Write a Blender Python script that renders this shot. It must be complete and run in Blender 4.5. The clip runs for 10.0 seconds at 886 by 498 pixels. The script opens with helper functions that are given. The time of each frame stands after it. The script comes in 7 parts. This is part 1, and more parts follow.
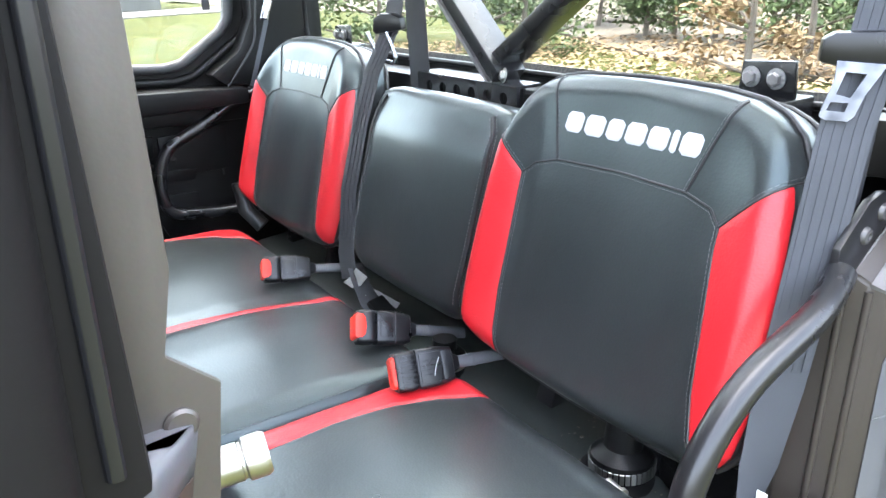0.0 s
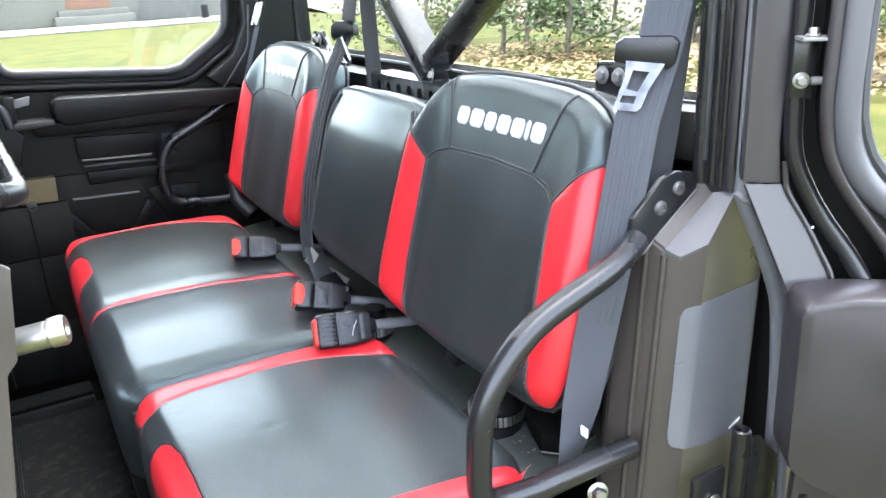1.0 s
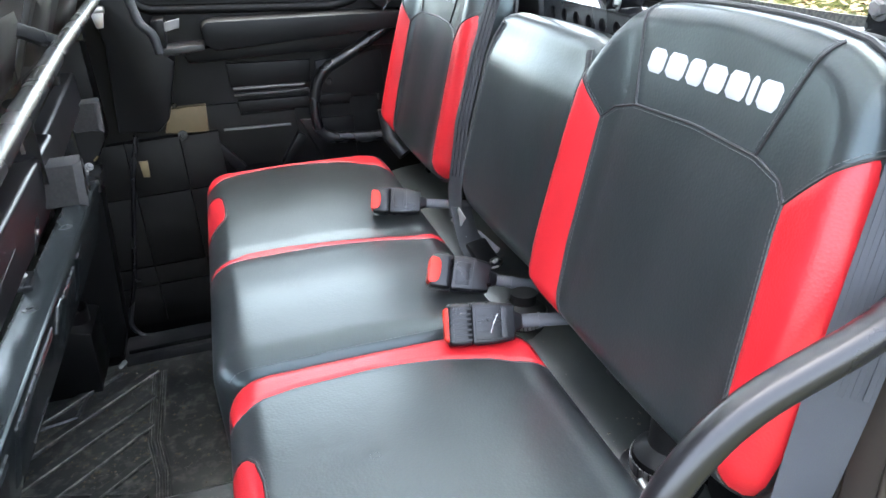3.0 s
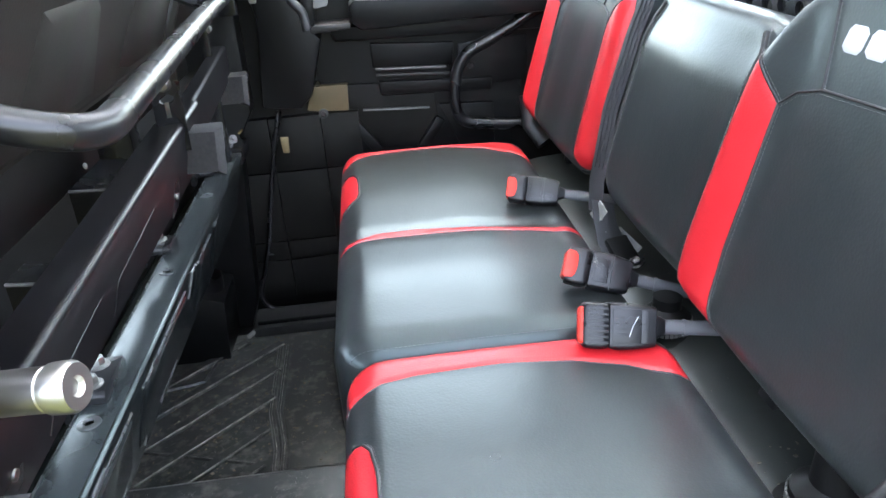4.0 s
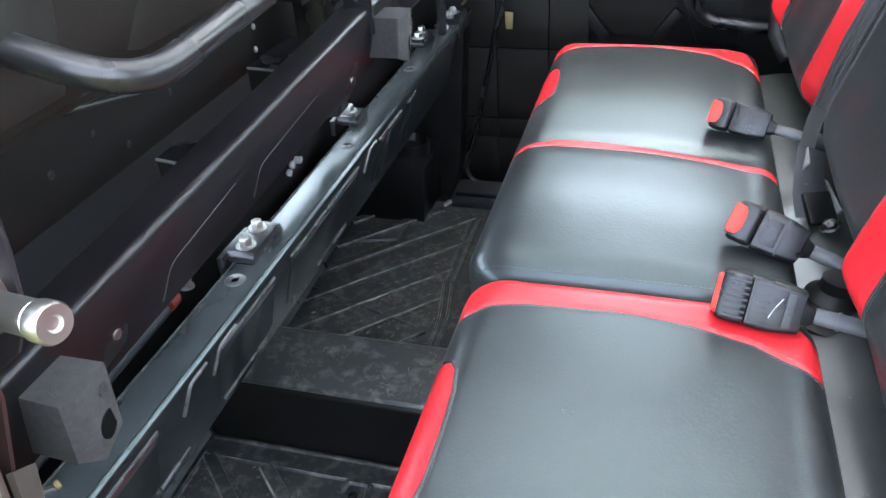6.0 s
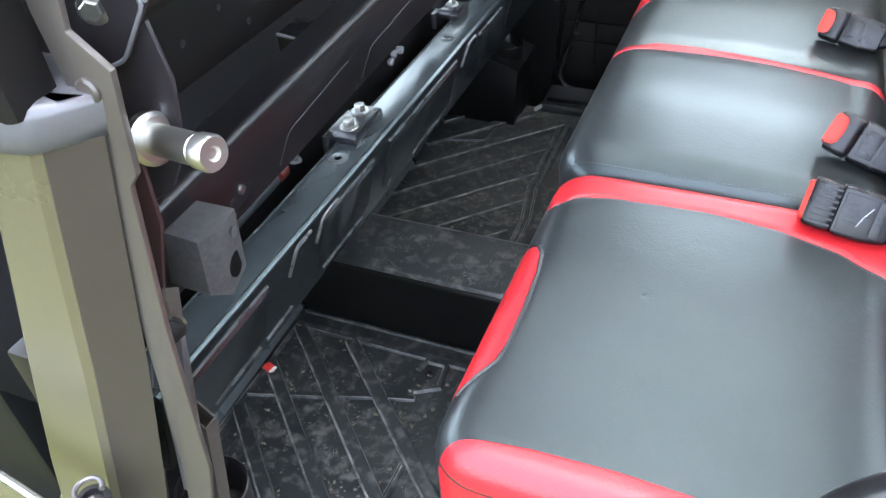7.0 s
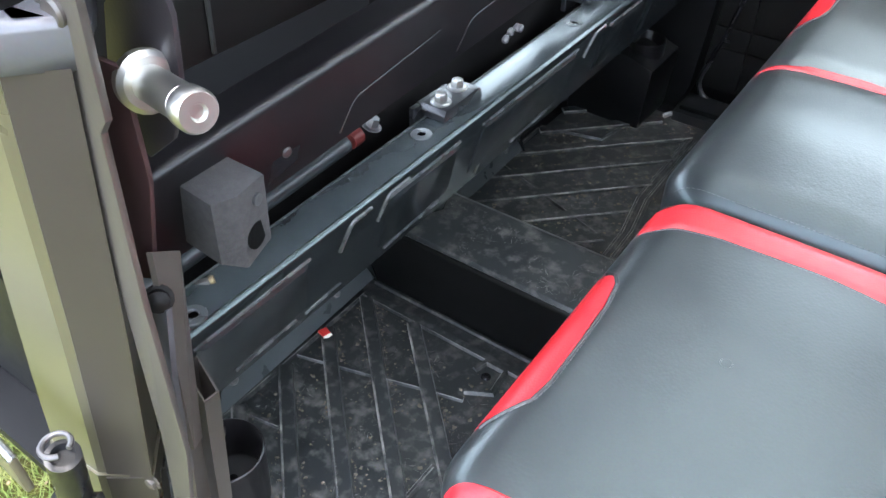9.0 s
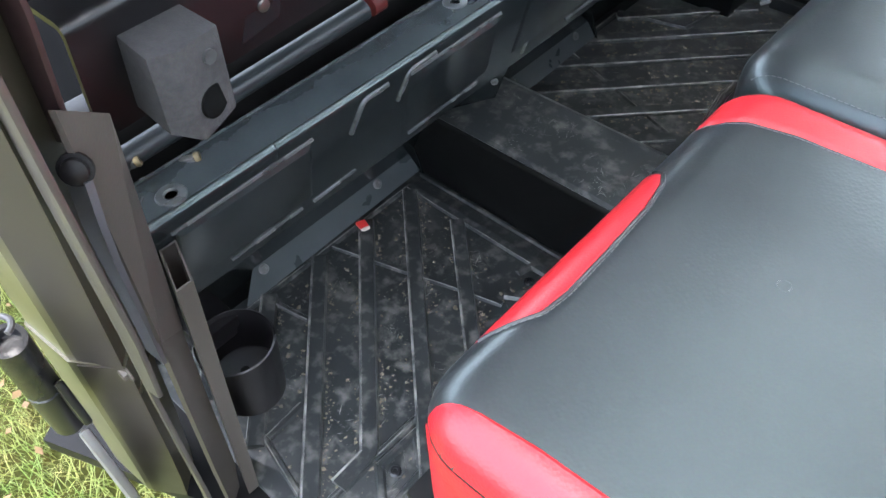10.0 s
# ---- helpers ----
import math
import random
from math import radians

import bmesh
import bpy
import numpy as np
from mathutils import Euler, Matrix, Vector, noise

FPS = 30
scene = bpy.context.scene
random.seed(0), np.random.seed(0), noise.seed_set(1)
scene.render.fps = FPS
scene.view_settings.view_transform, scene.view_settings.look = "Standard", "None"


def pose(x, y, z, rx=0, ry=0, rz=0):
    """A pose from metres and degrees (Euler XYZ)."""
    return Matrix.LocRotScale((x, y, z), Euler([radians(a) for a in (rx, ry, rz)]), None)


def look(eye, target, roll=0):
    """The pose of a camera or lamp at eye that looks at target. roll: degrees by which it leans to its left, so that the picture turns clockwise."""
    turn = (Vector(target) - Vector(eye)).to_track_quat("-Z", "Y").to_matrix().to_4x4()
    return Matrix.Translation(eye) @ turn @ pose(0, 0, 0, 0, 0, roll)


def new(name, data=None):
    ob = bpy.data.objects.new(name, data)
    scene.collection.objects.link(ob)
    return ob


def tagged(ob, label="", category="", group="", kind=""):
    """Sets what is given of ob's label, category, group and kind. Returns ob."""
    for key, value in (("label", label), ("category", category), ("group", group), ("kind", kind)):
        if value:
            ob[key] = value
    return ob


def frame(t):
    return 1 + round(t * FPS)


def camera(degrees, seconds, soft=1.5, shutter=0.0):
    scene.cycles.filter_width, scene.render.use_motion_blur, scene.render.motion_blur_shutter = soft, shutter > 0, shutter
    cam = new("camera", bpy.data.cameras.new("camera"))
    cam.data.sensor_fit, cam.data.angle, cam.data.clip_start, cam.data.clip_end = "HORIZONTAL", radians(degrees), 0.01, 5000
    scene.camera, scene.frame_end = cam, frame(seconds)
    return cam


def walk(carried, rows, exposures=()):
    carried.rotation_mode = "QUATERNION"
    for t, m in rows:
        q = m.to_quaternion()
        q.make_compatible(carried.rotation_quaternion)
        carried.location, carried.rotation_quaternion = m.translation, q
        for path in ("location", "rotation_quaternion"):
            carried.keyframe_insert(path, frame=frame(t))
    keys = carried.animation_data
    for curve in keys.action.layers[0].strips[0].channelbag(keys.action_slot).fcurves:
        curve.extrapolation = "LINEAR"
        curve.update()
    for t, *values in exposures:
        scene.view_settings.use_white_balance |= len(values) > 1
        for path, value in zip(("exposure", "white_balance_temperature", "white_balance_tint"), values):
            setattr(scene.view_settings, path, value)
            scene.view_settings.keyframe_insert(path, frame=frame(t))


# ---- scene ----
# Rear cab of a side-by-side utility vehicle, seen through its open rear door.
# x runs to the vehicle's rear, y across to its far side, z up; the cab floor lies at 0.60.
cam = camera(60.0, 10.0, soft=1.5)
PATH = [
    (0, (0.118, 0.022, 1.516), (1.143, 1.593, 0.822), -2.5),
    (0.5, (0.156, -0.046, 1.522), (1.182, 1.526, 0.832), -2.8),
    (1, (0.2, -0.196, 1.521), (1.11, 1.45, 0.841), -3.1),
    (1.5, (0.204, -0.227, 1.527), (0.89, 1.523, 0.845), -3.9),
    (2, (0.266, -0.116, 1.509), (0.862, 1.605, 0.683), -4.8),
    (2.2, (0.285, -0.076, 1.51), (0.873, 1.617, 0.621), -5.1),
    (3.3, (0.325, 0.022, 1.498), (0.674, 1.824, 0.703), -4.5),
    (3.5, (0.324, 0.029, 1.497), (0.592, 1.854, 0.724), -4.7),
    (4, (0.32, 0.056, 1.472), (0.453, 1.874, 0.647), -4.6),
    (4.5, (0.371, 0.089, 1.49), (0.348, 1.921, 0.687), -3.9),
    (5, (0.405, 0.111, 1.509), (0.056, 1.937, 0.771), -3.7),
    (5.5, (0.418, 0.104, 1.521), (-0.125, 1.835, 0.679), -2.9),
    (6, (0.435, 0.104, 1.516), (-0.066, 1.695, 0.414), -4.1),
    (6.2, (0.436, 0.09, 1.518), (-0.08, 1.617, 0.332), -4.6),
    (7.3, (0.437, 0.052, 1.518), (-0.25, 1.432, 0.243), -4.2),
    (7.5, (0.436, 0.055, 1.518), (-0.263, 1.468, 0.288), -3.4),
    (8, (0.44, 0.058, 1.519), (-0.281, 1.513, 0.351), -2.7),
    (8.5, (0.443, 0.07, 1.515), (-0.328, 1.437, 0.276), -2.1),
    (9, (0.438, 0.139, 1.483), (-0.449, 1.364, 0.174), -0.2),
    (9.5, (0.438, 0.198, 1.433), (-0.511, 1.182, -0.027), -2.6),
    (10, (0.443, 0.216, 1.419), (-0.494, 1.164, -0.072), -3.4),
]
EXPOSURES = [(0, 4.60), (1.0, 4.56), (1.5, 4.48), (3.5, 4.48), (4.2, 4.56), (5, 4.44), (6.0, 4.66), (7.5, 4.60), (9, 4.70), (9.5, 4.72), (10, 4.58)]
walk(cam, [(t, look(eye, target, roll)) for t, eye, target, roll in PATH], EXPOSURES)

# ---- world, sun, exposure ----
SUN_EL, SUN_ROT = 76.0, 12.0
world = bpy.data.worlds.new("sky")
scene.world = world
world.use_nodes = True
wn = world.node_tree.nodes
sky = wn.new("ShaderNodeTexSky")
sky.sky_type, sky.sun_disc = "NISHITA", False
sky.sun_elevation, sky.sun_rotation = radians(SUN_EL), radians(SUN_ROT)
sky.air_density, sky.dust_density, sky.ozone_density = 1.0, 4.0, 1.0
wn["Background"].inputs["Strength"].default_value = 0.15
pale = wn.new("ShaderNodeHueSaturation")
pale.inputs["Saturation"].default_value = 0.62
world.node_tree.links.new(sky.outputs["Color"], pale.inputs["Color"])
world.node_tree.links.new(pale.outputs["Color"], wn["Background"].inputs["Color"])
sun = new("sun", bpy.data.lights.new("sun", "SUN"))
sun.data.energy, sun.data.angle, sun.data.color = 0.25, radians(80), (1.0, 0.97, 0.93)
sun.matrix_world = look((0.25, 1.2, 4.9), (0, 0, 0))


# ---- helpers for meshes ----
def link(name, bm, material, parent=None, label="", sharp=38):
    """One bmesh as one object, in world coordinates, under parent."""
    me = bpy.data.meshes.new(name)
    bmesh.ops.recalc_face_normals(bm, faces=bm.faces)
    bm.to_mesh(me)
    bm.free()
    me.materials.append(material)
    me.shade_smooth()
    me.set_sharp_from_angle(angle=radians(sharp))
    ob = new(name, me)
    if parent is not None:
        ob.parent = parent
        ob.matrix_parent_inverse = parent.matrix_world.inverted()
    if label:
        ob["label"] = label
    return ob


def part(name, bm, material, parent, label="", sharp=38):
    return link(name, bm, material, parent, label, sharp)


def thing(name, base, label, category, group="", kind=""):
    ob = new(name)
    ob.empty_display_size = 0.05
    ob.matrix_world = Matrix.Translation(base)
    bpy.context.view_layer.update()
    return tagged(ob, label, category, group, kind)


def bevelled(bm, size, seg=2):
    if size > 0:
        edges = [e for e in bm.edges if len(e.link_faces) == 2 and e.calc_face_angle(0) > 0.5]
        bmesh.ops.bevel(bm, geom=edges, offset=size, segments=seg, profile=0.6, affect="EDGES", clamp_overlap=True)
    return bm


def merge(bm, other):
    me = bpy.data.meshes.new("tmp")
    other.to_mesh(me)
    other.free()
    bm.from_mesh(me)
    bpy.data.meshes.remove(me)
    return bm


def box(x0, x1, y0, y1, z0, z1, bev=0.002, m=None, seg=2):
    bm = bmesh.new()
    bmesh.ops.create_cube(bm, size=1.0)
    bmesh.ops.scale(bm, vec=(abs(x1 - x0), abs(y1 - y0), abs(z1 - z0)), verts=bm.verts)
    bevelled(bm, bev, seg)
    bmesh.ops.translate(bm, vec=((x0 + x1) / 2, (y0 + y1) / 2, (z0 + z1) / 2), verts=bm.verts)
    if m is not None:
        bmesh.ops.transform(bm, matrix=m, verts=bm.verts)
    return bm


def frame_from(a, b, up=(0, 0, 1)):
    """A pose at a whose x axis points to b."""
    a, b = Vector(a), Vector(b)
    x = (b - a).normalized()
    y = Vector(up).cross(x)
    if y.length < 1e-4:
        y = Vector((0, 1, 0))
    y.normalize()
    z = x.cross(y)
    m = Matrix((x, y, z)).transposed().to_4x4()
    m.translation = a
    return m, (b - a).length


def beam(a, b, w, h, bev=0.002, up=(0, 0, 1)):
    """A bar from a to b, w wide and h high."""
    m, l = frame_from(a, b, up)
    return box(0, l, -w / 2, w / 2, -h / 2, h / 2, bev, m)


def prism(poly, axis, a, b, bev=0.0, holes=(), m=None):
    """A polygon (with holes) in the plane across axis, extruded from a to b. For 'y' the polygon is (x, z), for 'x' (y, z), for 'z' (x, y)."""
    bm = bmesh.new()

    def place(p, h):
        return {"x": (h, p[0], p[1]), "y": (p[0], h, p[1]), "z": (p[0], p[1], h)}[axis]

    edges = []
    for loop in (poly, *holes):
        vs = [bm.verts.new(place(p, a)) for p in loop]
        edges += [bm.edges.new((vs[i], vs[(i + 1) % len(vs)])) for i in range(len(vs))]
    if holes:
        bmesh.ops.triangle_fill(bm, use_beauty=True, edges=edges)
    else:
        bm.faces.new(list(bm.verts))
    got = bmesh.ops.extrude_face_region(bm, geom=list(bm.faces))
    move = [v for v in got["geom"] if isinstance(v, bmesh.types.BMVert)]
    shift = Vector(place((0, 0), b)) - Vector(place((0, 0), a))
    bmesh.ops.translate(bm, vec=shift, verts=move)
    bmesh.ops.recalc_face_normals(bm, faces=bm.faces)
    bevelled(bm, bev)
    if m is not None:
        bmesh.ops.transform(bm, matrix=m, verts=bm.verts)
    return bm


def fillet(pts, r, n=6):
    """A polyline with its corners rounded."""
    pts = [Vector(p) for p in pts]
    out = [pts[0]]
    for a, p, b in zip(pts, pts[1:], pts[2:]):
        u, v = (a - p), (b - p)
        k = min(r, u.length * 0.48, v.length * 0.48)
        s, e = p + u.normalized() * k, p + v.normalized() * k
        for i in range(n + 1):
            t = i / n
            out.append((1 - t) ** 2 * s + 2 * t * (1 - t) * p + t * t * e)
    return out + [pts[-1]]


def tube(pts, r, seg=12, closed=False, round_by=0.0, flat=1.0):
    """A round tube along a line."""
    pts = fillet(pts, round_by) if round_by else [Vector(p) for p in pts]
    bm = bmesh.new()
    n = len(pts)
    rings, side = [], None
    for i, p in enumerate(pts):
        if closed:
            d = pts[(i + 1) % n] - pts[i - 1]
        else:
            d = pts[min(i + 1, n - 1)] - pts[max(i - 1, 0)]
        d.normalize()
        if side is None:
            side = d.orthogonal().normalized()
        side = (side - d * side.dot(d)).normalized()
        up = d.cross(side)
        rings.append([bm.verts.new(p + r * (math.cos(2 * math.pi * k / seg) * side + flat * math.sin(2 * math.pi * k / seg) * up)) for k in range(seg)])
    for i in range(n if closed else n - 1):
        a, b = rings[i], rings[(i + 1) % n]
        for k in range(seg):
            bm.faces.new((a[k], a[(k + 1) % seg], b[(k + 1) % seg], b[k]))
    if not closed:
        bm.faces.new(rings[0][::-1])
        bm.faces.new(rings[-1])
    return bm


def strap(pts, wide, w, t=0.0016):
    """A flat band along a line; wide: the direction across it, for all points or one each."""
    pts = [Vector(p) for p in pts]
    bm = bmesh.new()
    rings = []
    for i, p in enumerate(pts):
        d = (pts[min(i + 1, len(pts) - 1)] - pts[max(i - 1, 0)]).normalized()
        side = Vector(wide[i] if isinstance(wide, list) else wide)
        side = (side - d * side.dot(d)).normalized()
        up = d.cross(side)
        rings.append([bm.verts.new(p + sx * w / 2 * side + sy * t / 2 * up) for sx, sy in ((-1, -0.4), (-0.94, -1), (0, -1), (0.94, -1), (1, -0.4), (1, 0.4), (0.94, 1), (0, 1), (-0.94, 1), (-1, 0.4))])
    for a, b in zip(rings, rings[1:]):
        for k in range(10):
            bm.faces.new((a[k], a[(k + 1) % 10], b[(k + 1) % 10], b[k]))
    bm.faces.new(rings[0][::-1])
    bm.faces.new(rings[-1])
    return bm


def lathe(profile, origin, axis=(0, 0, 1), seg=20):
    """A solid of revolution; profile: (radius, along the axis) from one end to the other."""
    m, _ = frame_from(origin, Vector(origin) + Vector(axis), (0, 1, 0) if abs(Vector(axis).normalized().y) < 0.9 else (1, 0, 0))
    bm = bmesh.new()
    rings = []
    for r, h in profile:
        rings.append([bm.verts.new(m @ Vector((h, max(r, 1e-5) * math.cos(2 * math.pi * k / seg), max(r, 1e-5) * math.sin(2 * math.pi * k / seg)))) for k in range(seg)])
    for a, b in zip(rings, rings[1:]):
        for k in range(seg):
            bm.faces.new((a[k], a[(k + 1) % seg], b[(k + 1) % seg], b[k]))
    bm.faces.new(rings[0][::-1])
    bm.faces.new(rings[-1])
    return bm


def bolt(p, axis, r=0.006, h=0.005, hexed=True, washer=True):
    bm = bmesh.new()
    if washer:
        merge(bm, lathe([(r * 1.5, 0), (r * 1.5, 0.0012), (r * 1.35, 0.0018)], p, axis, 16))
    q = Vector(p) + Vector(axis).normalized() * (0.0015 if washer else 0)
    merge(bm, lathe([(r, 0), (r, h * 0.8), (r * 0.8, h)], q, axis, 6 if hexed else 16))
    return bm


def cap_screw(p, axis, r=0.006, h=0.003):
    """A round-headed screw with a socket."""
    return lathe([(r, 0), (r * 0.97, h * 0.5), (r * 0.75, h), (r * 0.42, h), (r * 0.4, h * 0.3), (0, h * 0.3)], p, axis, 16)


def slab_of(ring, off):
    """A thin plate: a ring of corners and its copy shifted by off."""
    bm = bmesh.new()
    a = [bm.verts.new(p) for p in ring]
    b = [bm.verts.new(Vector(p) + Vector(off)) for p in ring]
    n = len(ring)
    for k in range(n):
        bm.faces.new((a[k], a[(k + 1) % n], b[(k + 1) % n], b[k]))
    bm.faces.new(a[::-1])
    bm.faces.new(b)
    return bm


# ---- materials ----
def material(name, colour, rough=0.5, metal=0.0, second=None, stain=6.0, amount=0.5, grain=0.0, grain_scale=400.0, bump=0.0, bump_scale=60.0, spec=0.5, rough_var=0.1, coat=0.0, detail=6.0, voronoi=False, wave=0.0, sheen=None, low=0.35, high=0.68):
    """A procedural surface: two colours mixed by stains, fine grain, uneven roughness, relief."""
    mat = bpy.data.materials.new(name)
    mat.use_nodes = True
    n, l = mat.node_tree.nodes, mat.node_tree.links
    b = n["Principled BSDF"]
    b.inputs["Metallic"].default_value = metal
    b.inputs["Specular IOR Level"].default_value = spec
    b.inputs["Coat Weight"].default_value = coat
    b.inputs["Coat Roughness"].default_value = 0.25
    co = n.new("ShaderNodeTexCoord")
    big = n.new("ShaderNodeTexNoise")
    big.inputs["Scale"].default_value, big.inputs["Detail"].default_value = stain, detail
    l.new(co.outputs["Object"], big.inputs["Vector"])
    fine = n.new("ShaderNodeTexNoise")
    fine.inputs["Scale"].default_value, fine.inputs["Detail"].default_value = grain_scale, 3.0
    l.new(co.outputs["Object"], fine.inputs["Vector"])
    ramp = n.new("ShaderNodeMapRange")
    ramp.inputs["From Min"].default_value, ramp.inputs["From Max"].default_value = low, high
    ramp.inputs["To Max"].default_value = amount
    l.new(big.outputs["Fac"], ramp.inputs["Value"])
    mix = n.new("ShaderNodeMix")
    mix.data_type = "RGBA"
    mix.inputs[6].default_value = (*colour, 1)
    mix.inputs[7].default_value = (*(second or [c * 1.35 + 0.004 for c in colour]), 1)
    l.new(ramp.outputs["Result"], mix.inputs["Factor"])
    tint = n.new("ShaderNodeMix")
    tint.data_type, tint.blend_type = "RGBA", "MULTIPLY"
    tint.inputs["Factor"].default_value = grain
    l.new(mix.outputs[2], tint.inputs[6])
    l.new(fine.outputs["Color"], tint.inputs[7])
    l.new(tint.outputs[2], b.inputs["Base Color"])
    rr = n.new("ShaderNodeMapRange")
    rr.inputs["To Min"].default_value, rr.inputs["To Max"].default_value = max(rough - rough_var, 0.02), min(rough + rough_var, 1)
    l.new(big.outputs["Fac"], rr.inputs["Value"])
    l.new(rr.outputs["Result"], b.inputs["Roughness"])
    if bump:
        relief = n.new("ShaderNodeTexVoronoi" if voronoi else "ShaderNodeTexNoise")
        relief.inputs["Scale"].default_value = bump_scale
        l.new(co.outputs["Object"], relief.inputs["Vector"])
        bp = n.new("ShaderNodeBump")
        bp.inputs["Strength"].default_value, bp.inputs["Distance"].default_value = bump, 0.3 / bump_scale
        l.new(relief.outputs["Distance" if voronoi else "Fac"], bp.inputs["Height"])
        l.new(bp.outputs["Normal"], b.inputs["Normal"])
        if wave:
            soft = n.new("ShaderNodeTexNoise")
            soft.inputs["Scale"].default_value, soft.inputs["Detail"].default_value = 38.0, 3.0
            l.new(co.outputs["Object"], soft.inputs["Vector"])
            bw = n.new("ShaderNodeBump")
            bw.inputs["Strength"].default_value, bw.inputs["Distance"].default_value = wave, 0.004
            l.new(soft.outputs["Fac"], bw.inputs["Height"])
            l.new(bw.outputs["Normal"], bp.inputs["Normal"])
    if sheen:
        b.inputs["Specular Tint"].default_value = (*sheen, 1)
    return mat


def glass_material(name, tint=(0.92, 0.95, 0.93)):
    mat = bpy.data.materials.new(name)
    mat.use_nodes = True
    n, l = mat.node_tree.nodes, mat.node_tree.links
    n.remove(n["Principled BSDF"])
    clear, gloss, mix = n.new("ShaderNodeBsdfTransparent"), n.new("ShaderNodeBsdfGlossy"), n.new("ShaderNodeMixShader")
    clear.inputs["Color"].default_value = (*tint, 1)
    gloss.inputs["Roughness"].default_value = 0.03
    mix.inputs["Fac"].default_value = 0.07
    l.new(clear.outputs[0], mix.inputs[1])
    l.new(gloss.outputs[0], mix.inputs[2])
    l.new(mix.outputs[0], n["Material Output"].inputs["Surface"])
    return mat


VINYL = material("black_vinyl", (0.0235, 0.0258, 0.0262), 0.31, second=(0.031, 0.0338, 0.0342), stain=9, amount=0.7, grain=0.4, grain_scale=520, bump=0.10, bump_scale=340, rough_var=0.06, voronoi=True, wave=0.07, sheen=(0.80, 1.0, 1.0))
RED = material("red_vinyl", (0.46, 0.014, 0.020), 0.34, second=(0.53, 0.021, 0.027), stain=12, amount=0.6, grain=0.12, grain_scale=600, bump=0.2, bump_scale=420, rough_var=0.06, voronoi=True, wave=0.05, spec=0.38)
PIPING = material("black_piping", (0.012, 0.012, 0.013), 0.5)
THREAD = material("grey_thread", (0.11, 0.115, 0.115), 0.8, grain=0.3)
SILVER_PRINT = material("silver_print", (0.40, 0.41, 0.43), 0.45, second=(0.34, 0.35, 0.37), stain=60, amount=0.5)
PLASTIC = material("black_plastic", (0.0045, 0.0045, 0.0047), 0.42, second=(0.008, 0.008, 0.0079), stain=7, amount=0.8, grain=0.3, bump=0.2, bump_scale=500, rough_var=0.12, spec=0.16)
SHELL = material("brown_black_plastic", (0.0155, 0.0143, 0.0127), 0.46, second=(0.022, 0.0200, 0.0172), stain=9, amount=0.7, grain=0.25, bump=0.2, bump_scale=500, spec=0.25)
PLASTIC_GREY = material("dark_grey_plastic", (0.022, 0.0225, 0.023), 0.42, second=(0.034, 0.034, 0.033), stain=8, amount=0.7, grain=0.25, bump=0.25, bump_scale=600, spec=0.4)
DUSTY = material("dusty_black_plastic", (0.006, 0.0058, 0.0054), 0.52, second=(0.013, 0.012, 0.0105), stain=5, amount=0.7, grain=0.35, bump=0.3, bump_scale=350, spec=0.14)
METAL_BLACK = material("black_powder_coat", (0.009, 0.009, 0.010), 0.27, second=(0.015, 0.015, 0.016), stain=10, amount=0.6, grain=0.2, bump=0.10, bump_scale=700, rough_var=0.07, spec=0.42)
METAL_GREY = material("grey_powder_coat", (0.13, 0.125, 0.125), 0.42, second=(0.17, 0.165, 0.16), stain=14, amount=0.6, grain=0.2, bump=0.12, bump_scale=700)
OLIVE = material("bronze_grey_paint", (0.128, 0.116, 0.078), 0.30, metal=0.5, second=(0.155, 0.141, 0.096), stain=8, amount=0.6, grain=0.15, coat=0.2)
DRAB = material("dull_brown_grey_paint", (0.058, 0.050, 0.043), 0.40, second=(0.077, 0.066, 0.056), stain=10, amount=0.7, grain=0.25, bump=0.12, bump_scale=500, spec=0.28)
BEAM_BLACK = material("satin_black_steel", (0.0055, 0.005, 0.0055), 0.34, second=(0.009, 0.0082, 0.0088), stain=10, amount=0.6, grain=0.2, bump=0.10, bump_scale=700, spec=0.36, rough_var=0.07)
RAIL_METAL = material("dark_sheet_metal", (0.0095, 0.0115, 0.0120), 0.22, second=(0.015, 0.0175, 0.0178), stain=22, amount=0.6, grain=0.25, bump=0.04, bump_scale=900, rough_var=0.03, spec=0.62, sheen=(0.82, 1.0, 1.0))
PILLAR_GREY = material("dark_blue_grey_paint", (0.060, 0.060, 0.066), 0.34, second=(0.078, 0.078, 0.084), stain=9, amount=0.6, grain=0.2, bump=0.1, bump_scale=500)
JAMB = material("brown_grey_jamb_paint", (0.034, 0.031, 0.032), 0.34, second=(0.045, 0.041, 0.042), stain=12, amount=0.6, grain=0.2, bump=0.08, bump_scale=500)
SEAL_GREY = material("grey_rubber_seal", (0.105, 0.106, 0.114), 0.42, second=(0.130, 0.131, 0.140), stain=30, amount=0.6, grain=0.25, bump=0.15, bump_scale=300)
# Plum paint made paler, with the sky's reflection put into the colour.
TOP_FACET = material("sky_lit_plum_paint", (0.070, 0.067, 0.071), 0.32, second=(0.09, 0.086, 0.09), stain=20, amount=0.6, grain=0.2)
EDGE_PLATE = material("tan_brown_paint", (0.054, 0.047, 0.042), 0.34, metal=0.2, second=(0.072, 0.063, 0.055), stain=14, amount=0.6, grain=0.2, bump=0.1, bump_scale=500)
# Rail sheet in a lighter tone: light on its top put into colour.
FLANGE = material("top_lit_teal_sheet", (0.022, 0.027, 0.028), 0.25, second=(0.036, 0.042, 0.043), stain=26, amount=0.6, grain=0.25, rough_var=0.03, spec=0.6, sheen=(0.85, 1.0, 1.0))
